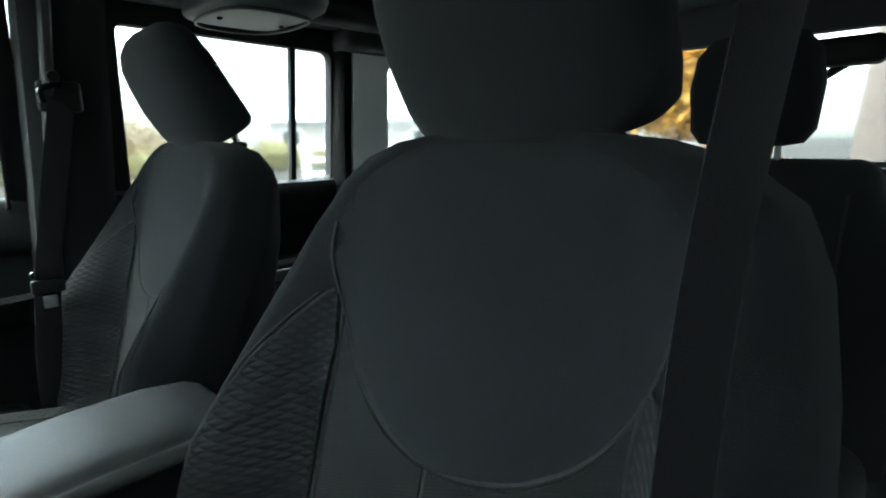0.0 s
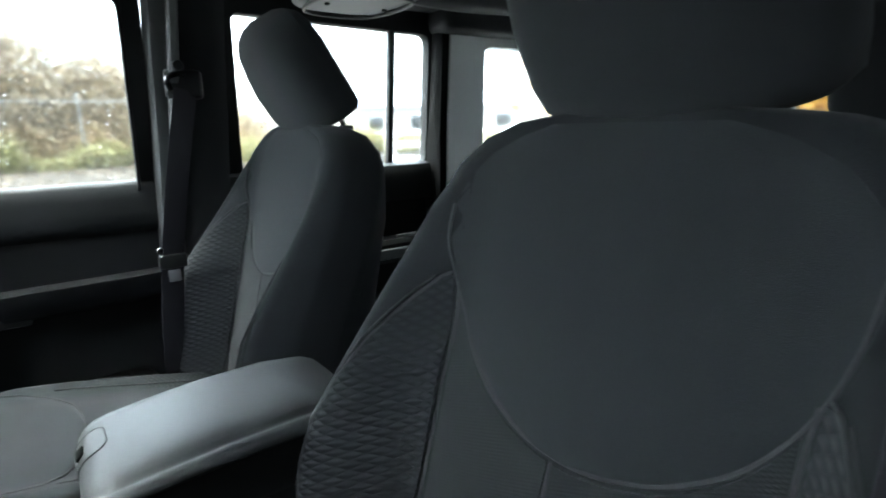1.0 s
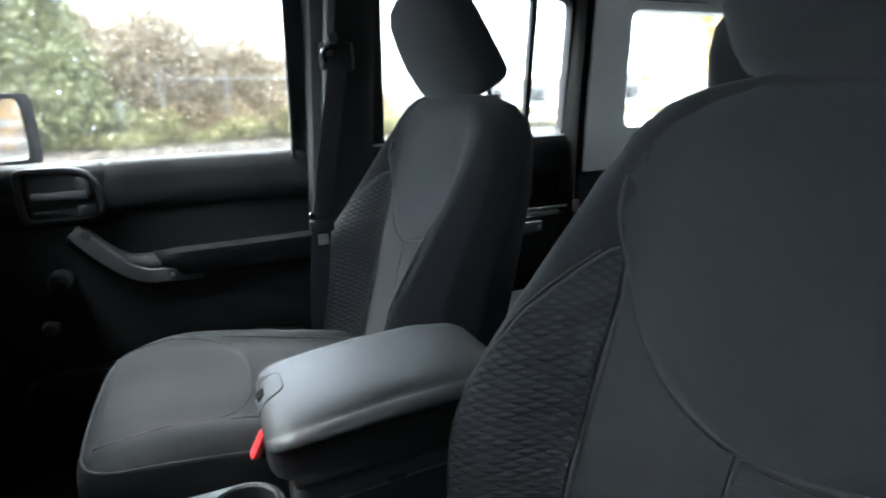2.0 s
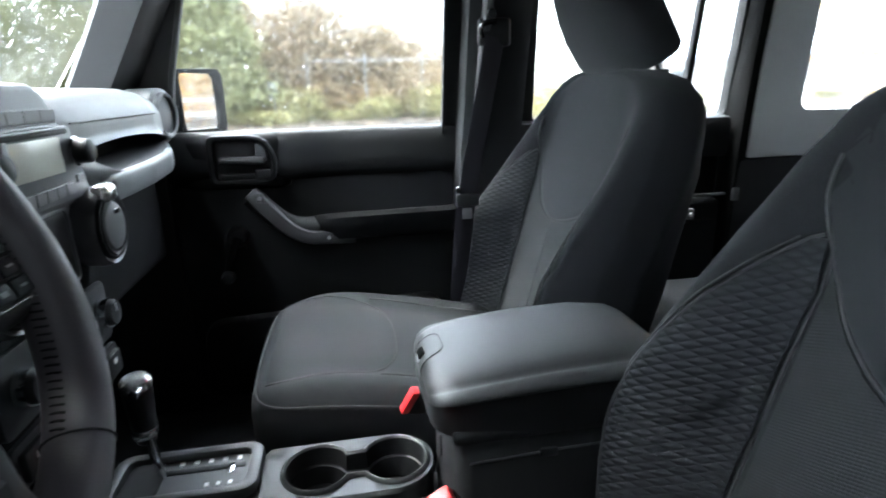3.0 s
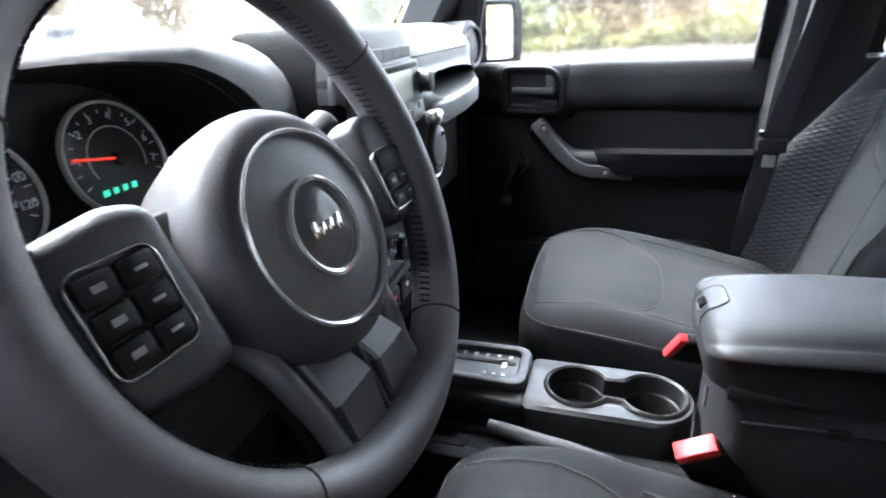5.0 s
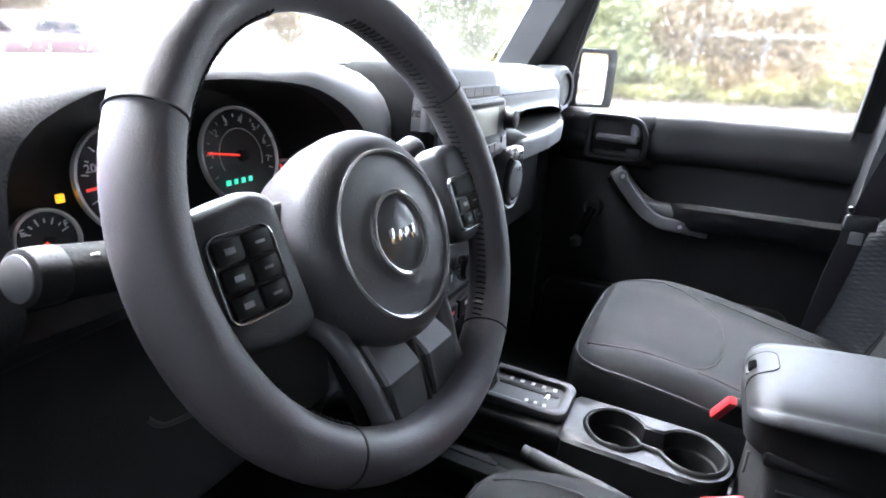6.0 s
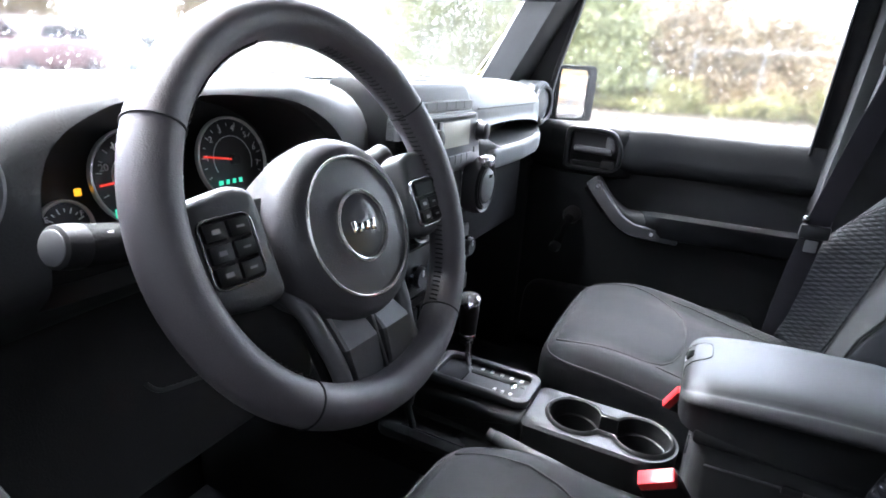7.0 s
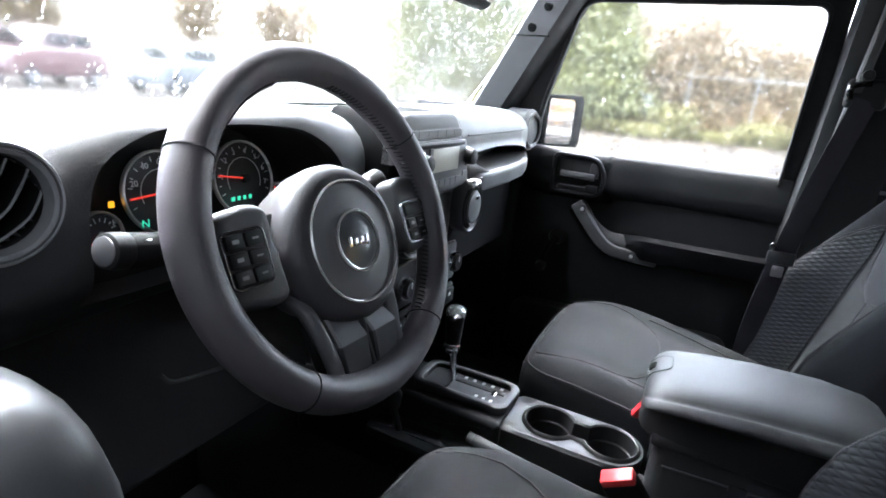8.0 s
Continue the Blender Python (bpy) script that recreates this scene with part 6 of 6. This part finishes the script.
glass = soft_outline([(-0.079, -0.066), (0.044, -0.068), (0.05, -0.055), (0.05, 0.05), (0.04, 0.064), (-0.074, 0.064), (-0.079, 0.055)], 0.015)
rings = [[tuple(MM @ Vector((x * f + dx, y, z * f))) for x, z in shape] for y, f, dx in ((0.0, 1.0, 0), (0.03, 1.02, 0.002), (0.06, 0.9, 0.008), (0.085, 0.6, 0.02))]
part("housing", loft(rings), GLOSS, mr)
part("rim", frame_prism(shape, glass, 0.008, MM @ XZ(0.002), 0.002), HOLE, mr)
part("mirror_glass", prism(glass, 0.002, MM @ XZ(-0.0005), 0), MIRROR, mr, "mirror glass")
part("foot", rbox((0.79, 0.19, 1.24), (0.14, 0.05, 0.04), 0.012), GLOSS, mr)

# ---- outside ----
GRAVEL = mat("wet_gravel", (0.0145, 0.0122, 0.0102), 0.9, spec=0.1, grain=0.8, grain_scale=9, vary=0.7, vary_scale=0.35, bump=0.6)
single("ground", rbox((0, 0, -0.05), (500, 500, 0.1), 0), GRAVEL, "wet gravel yard with fallen leaves", "ground", kind="structure", flat=True)


def leaf_material(name, colors, gloss=0.55):
    m = mat(name, colors[0], gloss)
    n, l = m.node_tree.nodes, m.node_tree.links
    g = n.new("ShaderNodeNewGeometry")
    r = n.new("ShaderNodeValToRGB")
    r.color_ramp.interpolation = "LINEAR"
    for k, c in enumerate(colors):
        e = r.color_ramp.elements[k] if k < 2 else r.color_ramp.elements.new(1.0)
        e.color = (*c, 1)
    for k in range(len(colors)):
        r.color_ramp.elements[k].position = k / (len(colors) - 1)
    for k, c in enumerate(colors):
        r.color_ramp.elements[k].color = (*c, 1)
    l.new(g.outputs["Random Per Island"], r.inputs["Fac"])
    l.new(r.outputs[0], n["Principled BSDF"].inputs["Base Color"])
    n["Principled BSDF"].inputs["Subsurface Weight"].default_value = 0.0
    return m


CONIFER = leaf_material("conifer_leaf", [(0.095, 0.102, 0.033), (0.107, 0.113, 0.035), (0.127, 0.125, 0.041), (0.111, 0.109, 0.041)])
SHRUB = leaf_material("autumn_leaf", [(0.144, 0.099, 0.055), (0.160, 0.102, 0.048), (0.137, 0.099, 0.045), (0.168, 0.119, 0.055), (0.122, 0.095, 0.055), (0.137, 0.109, 0.045)])
FERN = leaf_material("rusty_leaf", [(0.174, 0.095, 0.043), (0.183, 0.118, 0.046), (0.158, 0.109, 0.052), (0.151, 0.121, 0.040)])
WEED = leaf_material("weed_leaf", [(0.123, 0.123, 0.030), (0.149, 0.136, 0.036), (0.157, 0.123, 0.042), (0.111, 0.116, 0.033), (0.157, 0.123, 0.048)])
GOLD = leaf_material("golden_leaf", [(0.4, 0.2, 0.03), (0.46, 0.26, 0.04), (0.38, 0.17, 0.025)])
BARK = mat("bark", (0.075, 0.058, 0.05), 0.9, grain=0.6, grain_scale=40, vary=0.4, bump=0.8)
TWIG = mat("twig", (0.16, 0.12, 0.1), 0.9, grain=0.4, grain_scale=60)
rng = np.random.default_rng(5)


def leaves(centres, spread, per, size, flat=0.6):
    """Small leaf blades scattered about the centres, as one mesh."""
    c = np.repeat(np.asarray(centres, float), per, axis=0)
    n = len(c)
    p = c + rng.normal(size=(n, 3)) * np.asarray(spread) * 0.5
    u = rng.normal(size=(n, 3))
    u /= np.linalg.norm(u, axis=1, keepdims=True)
    w = np.cross(u, rng.normal(size=(n, 3)))
    w /= np.linalg.norm(w, axis=1, keepdims=True)
    s = size * rng.uniform(0.6, 1.4, (n, 1))
    v = np.stack([p - u * s, p + w * s * flat, p + u * s, p - w * s * flat], 1).reshape(-1, 3)
    v[:, 2] = np.maximum(v[:, 2], 0.01)
    f = np.arange(4 * n).reshape(-1, 4)
    me = bpy.data.meshes.new("leaves")
    me.from_pydata(v.tolist(), [], f.tolist())
    return me


def mesh_part(name, me, material, parent, label=""):
    me.materials.append(material)
    ob = new(name, me)
    if parent:
        ob.parent = parent
        ob.matrix_parent_inverse = parent.matrix_basis.inverted()
    return tagged(ob, label)


def conifer(x, y, h, r):
    t = thing("conifer_tree", (x, y, 0), "tall green conifer at the edge of the yard", "tree", "conifers")
    part("trunk", tube([(x, y, 0), (x, y, h * 0.5), (x, y, h)], lambda s: 0.16 * (1 - s) + 0.02, 8), BARK, t)
    cs = []
    for k in range(170):
        s = rng.uniform(0.04, 1) ** 0.8
        a = rng.uniform(0, 2 * math.pi)
        rr = r * (1 - s) ** 0.8 * rng.uniform(0.45, 1.08)
        cs.append((x + rr * math.cos(a), y + rr * math.sin(a), 0.25 + h * s - 0.12 * rr))
    mesh_part("crown", leaves(cs, (1.0, 1.0, 0.5), 150, 0.1, 0.4), CONIFER, t)


def shrub(x, y, h, r, material, label, per=60, size=0.06):
    t = thing("shrub", (x, y, 0), label, "shrub", "shrubs")
    stems, cs = None, []
    for k in range(14):
        a = rng.uniform(0, 2 * math.pi)
        q = (x + r * 0.8 * math.cos(a) * rng.uniform(0.2, 1), y + r * 0.8 * math.sin(a) * rng.uniform(0.2, 1), h * rng.uniform(0.7, 1.05))
        st = tube(curve_points([(x + 0.1 * math.cos(a), y + 0.1 * math.sin(a), 0), ((x * 2 + q[0]) / 3, (y * 2 + q[1]) / 3, q[2] * 0.5), q], 4), lambda s: 0.018 * (1 - s) + 0.004, 4)
        stems = join(stems, st) if stems else st
        for i in range(6):
            f = rng.uniform(0.15, 1)
            cs.append((x + (q[0] - x) * f, y + (q[1] - y) * f, q[2] * f))
    part("stems", stems, TWIG, t)
    mesh_part("foliage", leaves(cs, (r * 0.8, r * 0.8, h * 0.3), per, size), material, t)


for x, y, h, r in ((24.7, 4.9, 5.9, 2.3), (24.4, 7.2, 6.8, 2.4), (27, 9.8, 9.5, 2.8), (28, 13, 11, 3.0), (27, 15.2, 10, 3.0), (29, 11, 9, 2.6), (30, 18.5, 8, 2.6), (44, 38, 9, 3)):
    conifer(x, y, h, r)
for k in range(17):
    y = 7.5 - 1.05 * k + rng.uniform(-0.4, 0.4)
    x = 27.5 + rng.uniform(-1, 4)
    shrub(x, y, rng.uniform(0.75, 1.15) * float(np.interp(y, (-8, -5, -2.5, 0, 3, 7), (2.2, 3.1, 4.1, 5.2, 6.0, 5.6))), rng.uniform(1.5, 2.3), SHRUB, "tangled autumn shrub with brown and yellow leaves", 110, 0.07)
for k in range(20):
    y = 5.5 - 0.75 * k + rng.uniform(-0.3, 0.3)
    shrub(26.6 + rng.uniform(-0.5, 0.6), y, rng.uniform(0.8, 1.7), rng.uniform(0.6, 1.1), FERN, "rusty brown waist-high brush along the fence", 42, 0.06)
for k in range(34):
    y = 9 - 1.0 * k + rng.uniform(-0.6, 0.6)
    shrub(25.2 + rng.uniform(-1.6, 1.2), y, rng.uniform(0.3, 1.3), rng.uniform(0.5, 1.1), WEED, "low yellow-green weeds by the gravel", 60, 0.06)
def thin_tree(x, y, h):
    t = thing("thin_tree", (x, y, 0), "thin bare tree with a few orange leaves", "tree", "thin trees")
    part("trunk", tube(curve_points([(x, y, 0), (x + 0.15, y - 0.1, h * 0.5), (x, y + 0.1, h)], 5), lambda s: 0.05 * (1 - s) + 0.008, 6), TWIG, t)
    twigs, cs = None, []
    for k in range(26):
        z = h * rng.uniform(0.25, 0.98)
        a, ln = rng.uniform(0, 2 * math.pi), rng.uniform(0.5, 1.3) * (1.15 - z / h)
        e = (x + ln * math.cos(a), y + ln * math.sin(a), z + ln * 0.9)
        b = tube([(x, y, z), ((x + e[0]) / 2, (y + e[1]) / 2, z + ln * 0.35), e], lambda s: 0.014 * (1 - s) + 0.003, 4)
        twigs = join(twigs, b) if twigs else b
        cs += [e, ((x + e[0]) / 2, (y + e[1]) / 2, z + ln * 0.4)]
    part("branches", twigs, TWIG, t)
    mesh_part("foliage", leaves(cs, (0.5, 0.5, 0.5), 12, 0.06, 0.6), RUST, t)


RUST = leaf_material("rust_leaf", [(0.3, 0.17, 0.08), (0.36, 0.2, 0.09), (0.3, 0.22, 0.11)])
for x, y, h in ((29, 3.6, 6.6), (28.5, 2.6, 7.0), (30, 1.9, 6.2), (29.5, 4.6, 7.2), (31, 0.8, 5.0), (28, 5.6, 6.5)):
    thin_tree(x, y, h)
LITTER = leaf_material("fallen_leaf", [(0.07, 0.05, 0.03), (0.12, 0.085, 0.045), (0.05, 0.045, 0.035), (0.15, 0.1, 0.05)])
spots = np.column_stack([rng.uniform(5, 25, 420) ** 1.0, rng.uniform(-9, 11, 420), np.full(420, 0.012)])
tagged(mesh_part("fallen_leaves", leaves(spots, (1.1, 1.1, 0.004), 26, 0.05, 0.7), LITTER, None), "brown fallen leaves scattered over the gravel", "leaves", kind="stuff")
GALV = mat("galvanised_steel", (0.2, 0.203, 0.206), 0.5, grain=0.15, grain_scale=40, vary=0.15)
fence = thing("wire_fence", (25, 3, 0), "pale galvanised fence posts with a top rail", "fence")
for k in range(6):
    part("post", tube([(25, 1.2 - 2.55 * k, 0), (25, 1.2 - 2.55 * k, 2.95)], 0.026, 8), GALV, fence)
part("rail", tube([(25, 1.2, 2.6), (25, -11.55, 2.6)], 0.022, 6), GALV, fence)
mk = thing("marker_post", (24.8, 2.7, 0), "weathered white marker board on a short post", "sign")
part("post", tube([(24.82, 2.7, 0), (24.82, 2.7, 1.7)], 0.035, 8), GALV, mk)
part("board", rbox((24.77, 2.72, 1.35), (0.03, 0.3, 0.75), 0.012), GALV, mk, "pale board")
# unseen wall, added to keep sky light off the driver's side
single("light_block_wall", rbox((-1.4, -2.55, 2.2), (0.2, 8.1, 4.4), 0), mat("dark_blocker", (0.05, 0.05, 0.052), 0.9, grain=0.4, grain_scale=30, vary=0.3, vary_scale=1.5), "added plain grey wall that shades the driver side", "wall", kind="structure")


# ---- things beyond the windows ----
WHITE = mat("white_paint", (0.75, 0.75, 0.74), 0.35, grain=0.05, vary=0.1)
REDP = mat("dull_red_paint", (0.085, 0.05, 0.05), 0.35, grain=0.05, vary=0.15)
DARKP = mat("dark_blue_paint", (0.03, 0.035, 0.05), 0.3, grain=0.05, vary=0.15)
TYRE = mat("tyre_rubber", (0.02, 0.02, 0.02), 0.8, grain=0.3, grain_scale=60)
TINT = mat("dark_window", (0.02, 0.022, 0.025), 0.08, grain=0.05)
LAMP = mat("lamp_glass", (0.6, 0.6, 0.58), 0.15, grain=0.05)


def parked_car(x, y, turn, paint, label, tall=1.0):
    base = thing("parked_car", (x, y, 0), label, "car", "parked cars")
    m = Matrix.Translation((x, y, 0)) @ Matrix.Rotation(radians(turn), 4, "Z")

    def put(name, bm, material, parent=base):
        bmesh.ops.transform(bm, matrix=m, verts=bm.verts)
        return part(name, bm, material, parent)
    z = tall
    side = soft_outline([(-2.2, 0.35), (2.2, 0.35), (2.25, 0.6), (2.15, 0.85 * z), (1.1, 0.98 * z), (-2.1, 1.0 * z), (-2.25, 0.7)], 0.15)
    body = put("body", prism(side, 1.75, Matrix.Translation((0, 0.875, 0)) @ XZ(0), 0.12, 3), paint)
    roof = soft_outline([(-1.95, 0.95 * z), (1.15, 0.95 * z), (0.45, 1.45 * z), (-1.6, 1.48 * z)], 0.15)
    cab = put("cabin", prism(roof, 1.5, Matrix.Translation((0, 0.75, 0)) @ XZ(0), 0.1, 3), paint)
    for s in (-1, 1):
        for a, b in ((-1.55, -0.62), (-0.52, 0.5)):
            win = soft_outline([(a, 1.03 * z), (b + (0.25 if b > 0 else 0), 1.03 * z), (b, 1.38 * z), (a + (0.15 if a < -1 else 0), 1.38 * z)], 0.05)
            put("side_window", prism(win, 0.02, Matrix.Translation((0, s * 0.75 + 0.01, 0)) @ XZ(0), 0.004), TINT, cab)
        for wx in (-1.4, 1.4):
            wm = Matrix.Translation((wx, s * 0.8, 0.34)) @ Matrix.Rotation(radians(90), 4, "X")
            w = put("wheel", lathe([(0.2, -0.11), (0.32, -0.11), (0.34, -0.07), (0.34, 0.07), (0.32, 0.11), (0.2, 0.11)], wm, 24, False), TYRE)
            put("rim", lathe([(0, 0.06), (0.05, 0.08), (0.19, 0.05), (0.21, 0.11), (0.21, -0.11), (0.19, -0.05), (0, -0.06)], wm, 20), STEEL, w)
        put("headlamp", rbox((2.18, s * 0.62, 0.72 * z), (0.1, 0.35, 0.14), 0.04), LAMP, body)
        put("tail_lamp", rbox((-2.2, s * 0.68, 0.78 * z), (0.08, 0.22, 0.2), 0.03), RED, body)
    put("windscreen", prism([(-0.68, 0), (0.68, 0), (0.6, 0.62 * z), (-0.6, 0.62 * z)], 0.02, Matrix.Translation((1.13, 0, 0.97 * z)) @ Matrix.Rotation(radians(90), 4, "Z") @ Matrix.Rotation(radians(50), 4, "X") @ XZ(0), 0.004), TINT, cab)


parked_car(11.6, 23.0, 196, REDP, "dull red pickup parked across the yard", 1.4)
parked_car(12.5, 32.5, -20, DARKP, "dark blue car parked across the yard", 1.35)
parked_car(15.8, 20.9, 194, mat("silver_paint", (0.11, 0.115, 0.12), 0.35, grain=0.05, vary=0.15), "silver utility vehicle parked across the yard", 1.35)
parked_car(8.2, 25.5, 190, DARKP, "dark blue pickup parked across the yard", 1.5)
parked_car(10, 33, 5, WHITE, "white van parked across the yard", 1.4)

# low building with pale roof behind the yard
BRICK = mat("brown_siding", (0.38, 0.34, 0.3), 0.85, grain=0.3, grain_scale=12, vary=0.3, vary_scale=0.8)
ROOF = mat("pale_blue_roof", (0.42, 0.5, 0.58), 0.5, grain=0.15, grain_scale=8, vary=0.2, vary_scale=0.4)
hs = thing("storage_building", (34, -25, 0), "low brown-sided building with a pale blue metal roof", "building")
hm = Matrix.Translation((34, -25, 0)) @ Matrix.Rotation(radians(52), 4, "Z")


def house(name, bm, material, parent=hs):
    bmesh.ops.transform(bm, matrix=hm, verts=bm.verts)
    return part(name, bm, material, parent)


wall = house("wall", rbox((0, 0, 1.5), (12, 7, 2.9), 0.0), BRICK)
for k in range(9):
    house("siding_board", rbox((0, 3.53, 0.2 + 0.32 * k), (12, 0.06, 0.29), 0.015), BRICK, wall)
for k in range(4):
    w = house("window", rbox((-4.5 + 3 * k, 3.59, 1.6), (1.3, 0.06, 1.1), 0.01), TINT, wall)
    house("window_frame", frame_prism(rounded(1.5, 1.3, 0.02, 2, 4.5 - 3 * k, 1.6), rounded(1.26, 1.06, 0.02, 2, 4.5 - 3 * k, 1.6), 0.08, Matrix.Translation((0, 3.62, 0)) @ Matrix.Rotation(radians(180), 4, "Z") @ Matrix.Translation((0, 0, 0)) @ XZ(0), 0.005), WHITE, w)
house("roof", prism([(-4.3, 2.8), (4.3, 2.8), (0, 4.0)], 13, Matrix.Translation((-6.5, 0, 0)) @ YZ(0), 0.05), ROOF)
rl = thing("rail_fence", (9, -11, 0), "white board fence along the yard", "fence")
for k in range(7):
    a = Vector((13.5, -8.5, 0)).lerp(Vector((3, -13.5, 0)), k / 6)
    part("post", rbox(a + Vector((0, 0, 0.65)), (0.16, 0.16, 1.3), 0.02), WHITE, rl)
for z in (0.45, 0.85, 1.2):
    part("board", tube([(13.5, -8.5, z), (8.25, -11, z), (3, -13.5, z)], 0.06, 4), WHITE, rl)


def broad_tree(x, y, h, r, leaf, label):
    t = thing("broadleaf_tree", (x, y, 0), label, "tree")
    part("trunk", tube(curve_points([(x, y, 0), (x + 0.1, y, h * 0.3), (x, y + 0.1, h * 0.6)], 5), lambda s: 0.26 * (1 - 0.6 * s), 10), BARK, t)
    cs = []
    for k in range(16):
        a = rng.uniform(0, 2 * math.pi)
        e = Vector((x + r * 0.75 * math.cos(a), y + r * 0.75 * math.sin(a), h * rng.uniform(0.3, 0.95)))
        part("limb", tube(curve_points([(x, y, h * 0.3), ((x + e.x) / 2, (y + e.y) / 2, (h * 0.4 + e.z) / 2), e], 4), lambda s: 0.09 * (1 - s) + 0.015, 6), BARK, t)
        for i in range(9):
            q = Vector((x, y, h * 0.4)).lerp(e, rng.uniform(0.35, 1.1))
            cs.append((q.x, q.y, q.z))
    mesh_part("crown", leaves(cs, (r * 0.5, r * 0.5, h * 0.22), 90, 0.1, 0.7), leaf, t)


for x, y, h, r in ((15.5, 38, 8.5, 3.0), (19.0, 39, 7.5, 2.8), (28.5, 35.5, 9.5, 3.0), (33.0, 32.0, 8.0, 3.2)):
    broad_tree(x, y, h, r, SHRUB, "thinly leaved autumn tree behind the parked cars")
broad_tree(7.4, -12.6, 7.4, 3.1, GOLD, "golden autumn maple beside the yard")
broad_tree(4.7, -13.6, 5.6, 1.7, GOLD, "small golden tree behind the yard")
bt = thing("bare_tree", (0.35, -8.5, 0), "rough grey-brown trunk of a big tree behind the car", "tree")
part("trunk", tube(curve_points([(0.3, -8.5, 0), (0.32, -8.5, 1.5), (0.25, -8.5, 3.2), (0.3, -8.5, 6)], 6), lambda s: 0.34 - 0.1 * s, 14), BARK, bt)
for e in ((1.6, -8.2, 5.5), (-1.0, -8.9, 5.8), (0.6, -9.6, 6.4)):
    part("limb", tube(curve_points([(0.28, -8.5, 3.4), ((0.3 + e[0]) / 2, (-8.5 + e[1]) / 2, 4.6), e], 5), lambda s: 0.13 * (1 - s) + 0.02, 8), BARK, bt)

# ---- raindrops on the panes ----
WATER = glass_mat("rain_water")
WATER.node_tree.nodes["Principled BSDF"].inputs["IOR"].default_value = 1.33


def raindrops(parent, name, m, x0, x1, y0, y1, n, size, streak=0.0):
    """Flat beads of water on the sheet z = 0 of the pose m, as one mesh."""
    vs, fs = [], []
    for k in range(n):
        cx, cy = rng.uniform(x0, x1), rng.uniform(y0, y1)
        r = size * rng.lognormal(0, 0.5)
        ln = r * (1 + (rng.uniform(2, 10) if rng.uniform() < streak else rng.uniform(0, 0.5)))
        b = len(vs)
        seg = 8
        for rad, hz in ((1.0, 0.0), (0.72, 0.32), (0.3, 0.5)):
            for i in range(seg):
                a = 2 * math.pi * i / seg
                vs.append(m @ Vector((cx + rad * r * math.cos(a), cy + rad * (ln if math.sin(a) > 0 else r) * math.sin(a), hz * r)))
        for q in range(2):
            for i in range(seg):
                j = (i + 1) % seg
                fs.append((b + q * seg + i, b + q * seg + j, b + (q + 1) * seg + j, b + (q + 1) * seg + i))
        fs.append(tuple(b + 2 * seg + i for i in range(seg)))
        fs.append(tuple(b + i for i in reversed(range(seg))))
    me = bpy.data.meshes.new(name)
    me.from_pydata([tuple(v) for v in vs], [], fs)
    me.shade_smooth()
    me.materials.append(WATER)
    ob = new(name, me)
    ob.parent = parent
    ob.matrix_parent_inverse = parent.matrix_basis.inverted()
    ob.visible_shadow = False
    return tagged(ob, "scattered clear raindrops", kind="stuff")


# the sheets: outside of the windscreen and of the passenger's panes
raindrops(wsn, "raindrops", pane_m @ Matrix.Translation((0, 0, -0.0005)) @ Matrix.Diagonal((1, 1, -1, 1)), -0.70, 0.70, -0.02, 0.47, 5600, 0.00055, 0.75)
lean_p = Matrix(((1, 0, -0.19, 0.19 * 1.25), (0, 1, 0, 0), (0, 0, 1, 0), (0, 0, 0, 1)))
raindrops(door_p, "raindrops", lean_p @ YZ(0.7645), -0.44, 0.12, 1.262, 1.61, 650, 0.00065, 0.08)
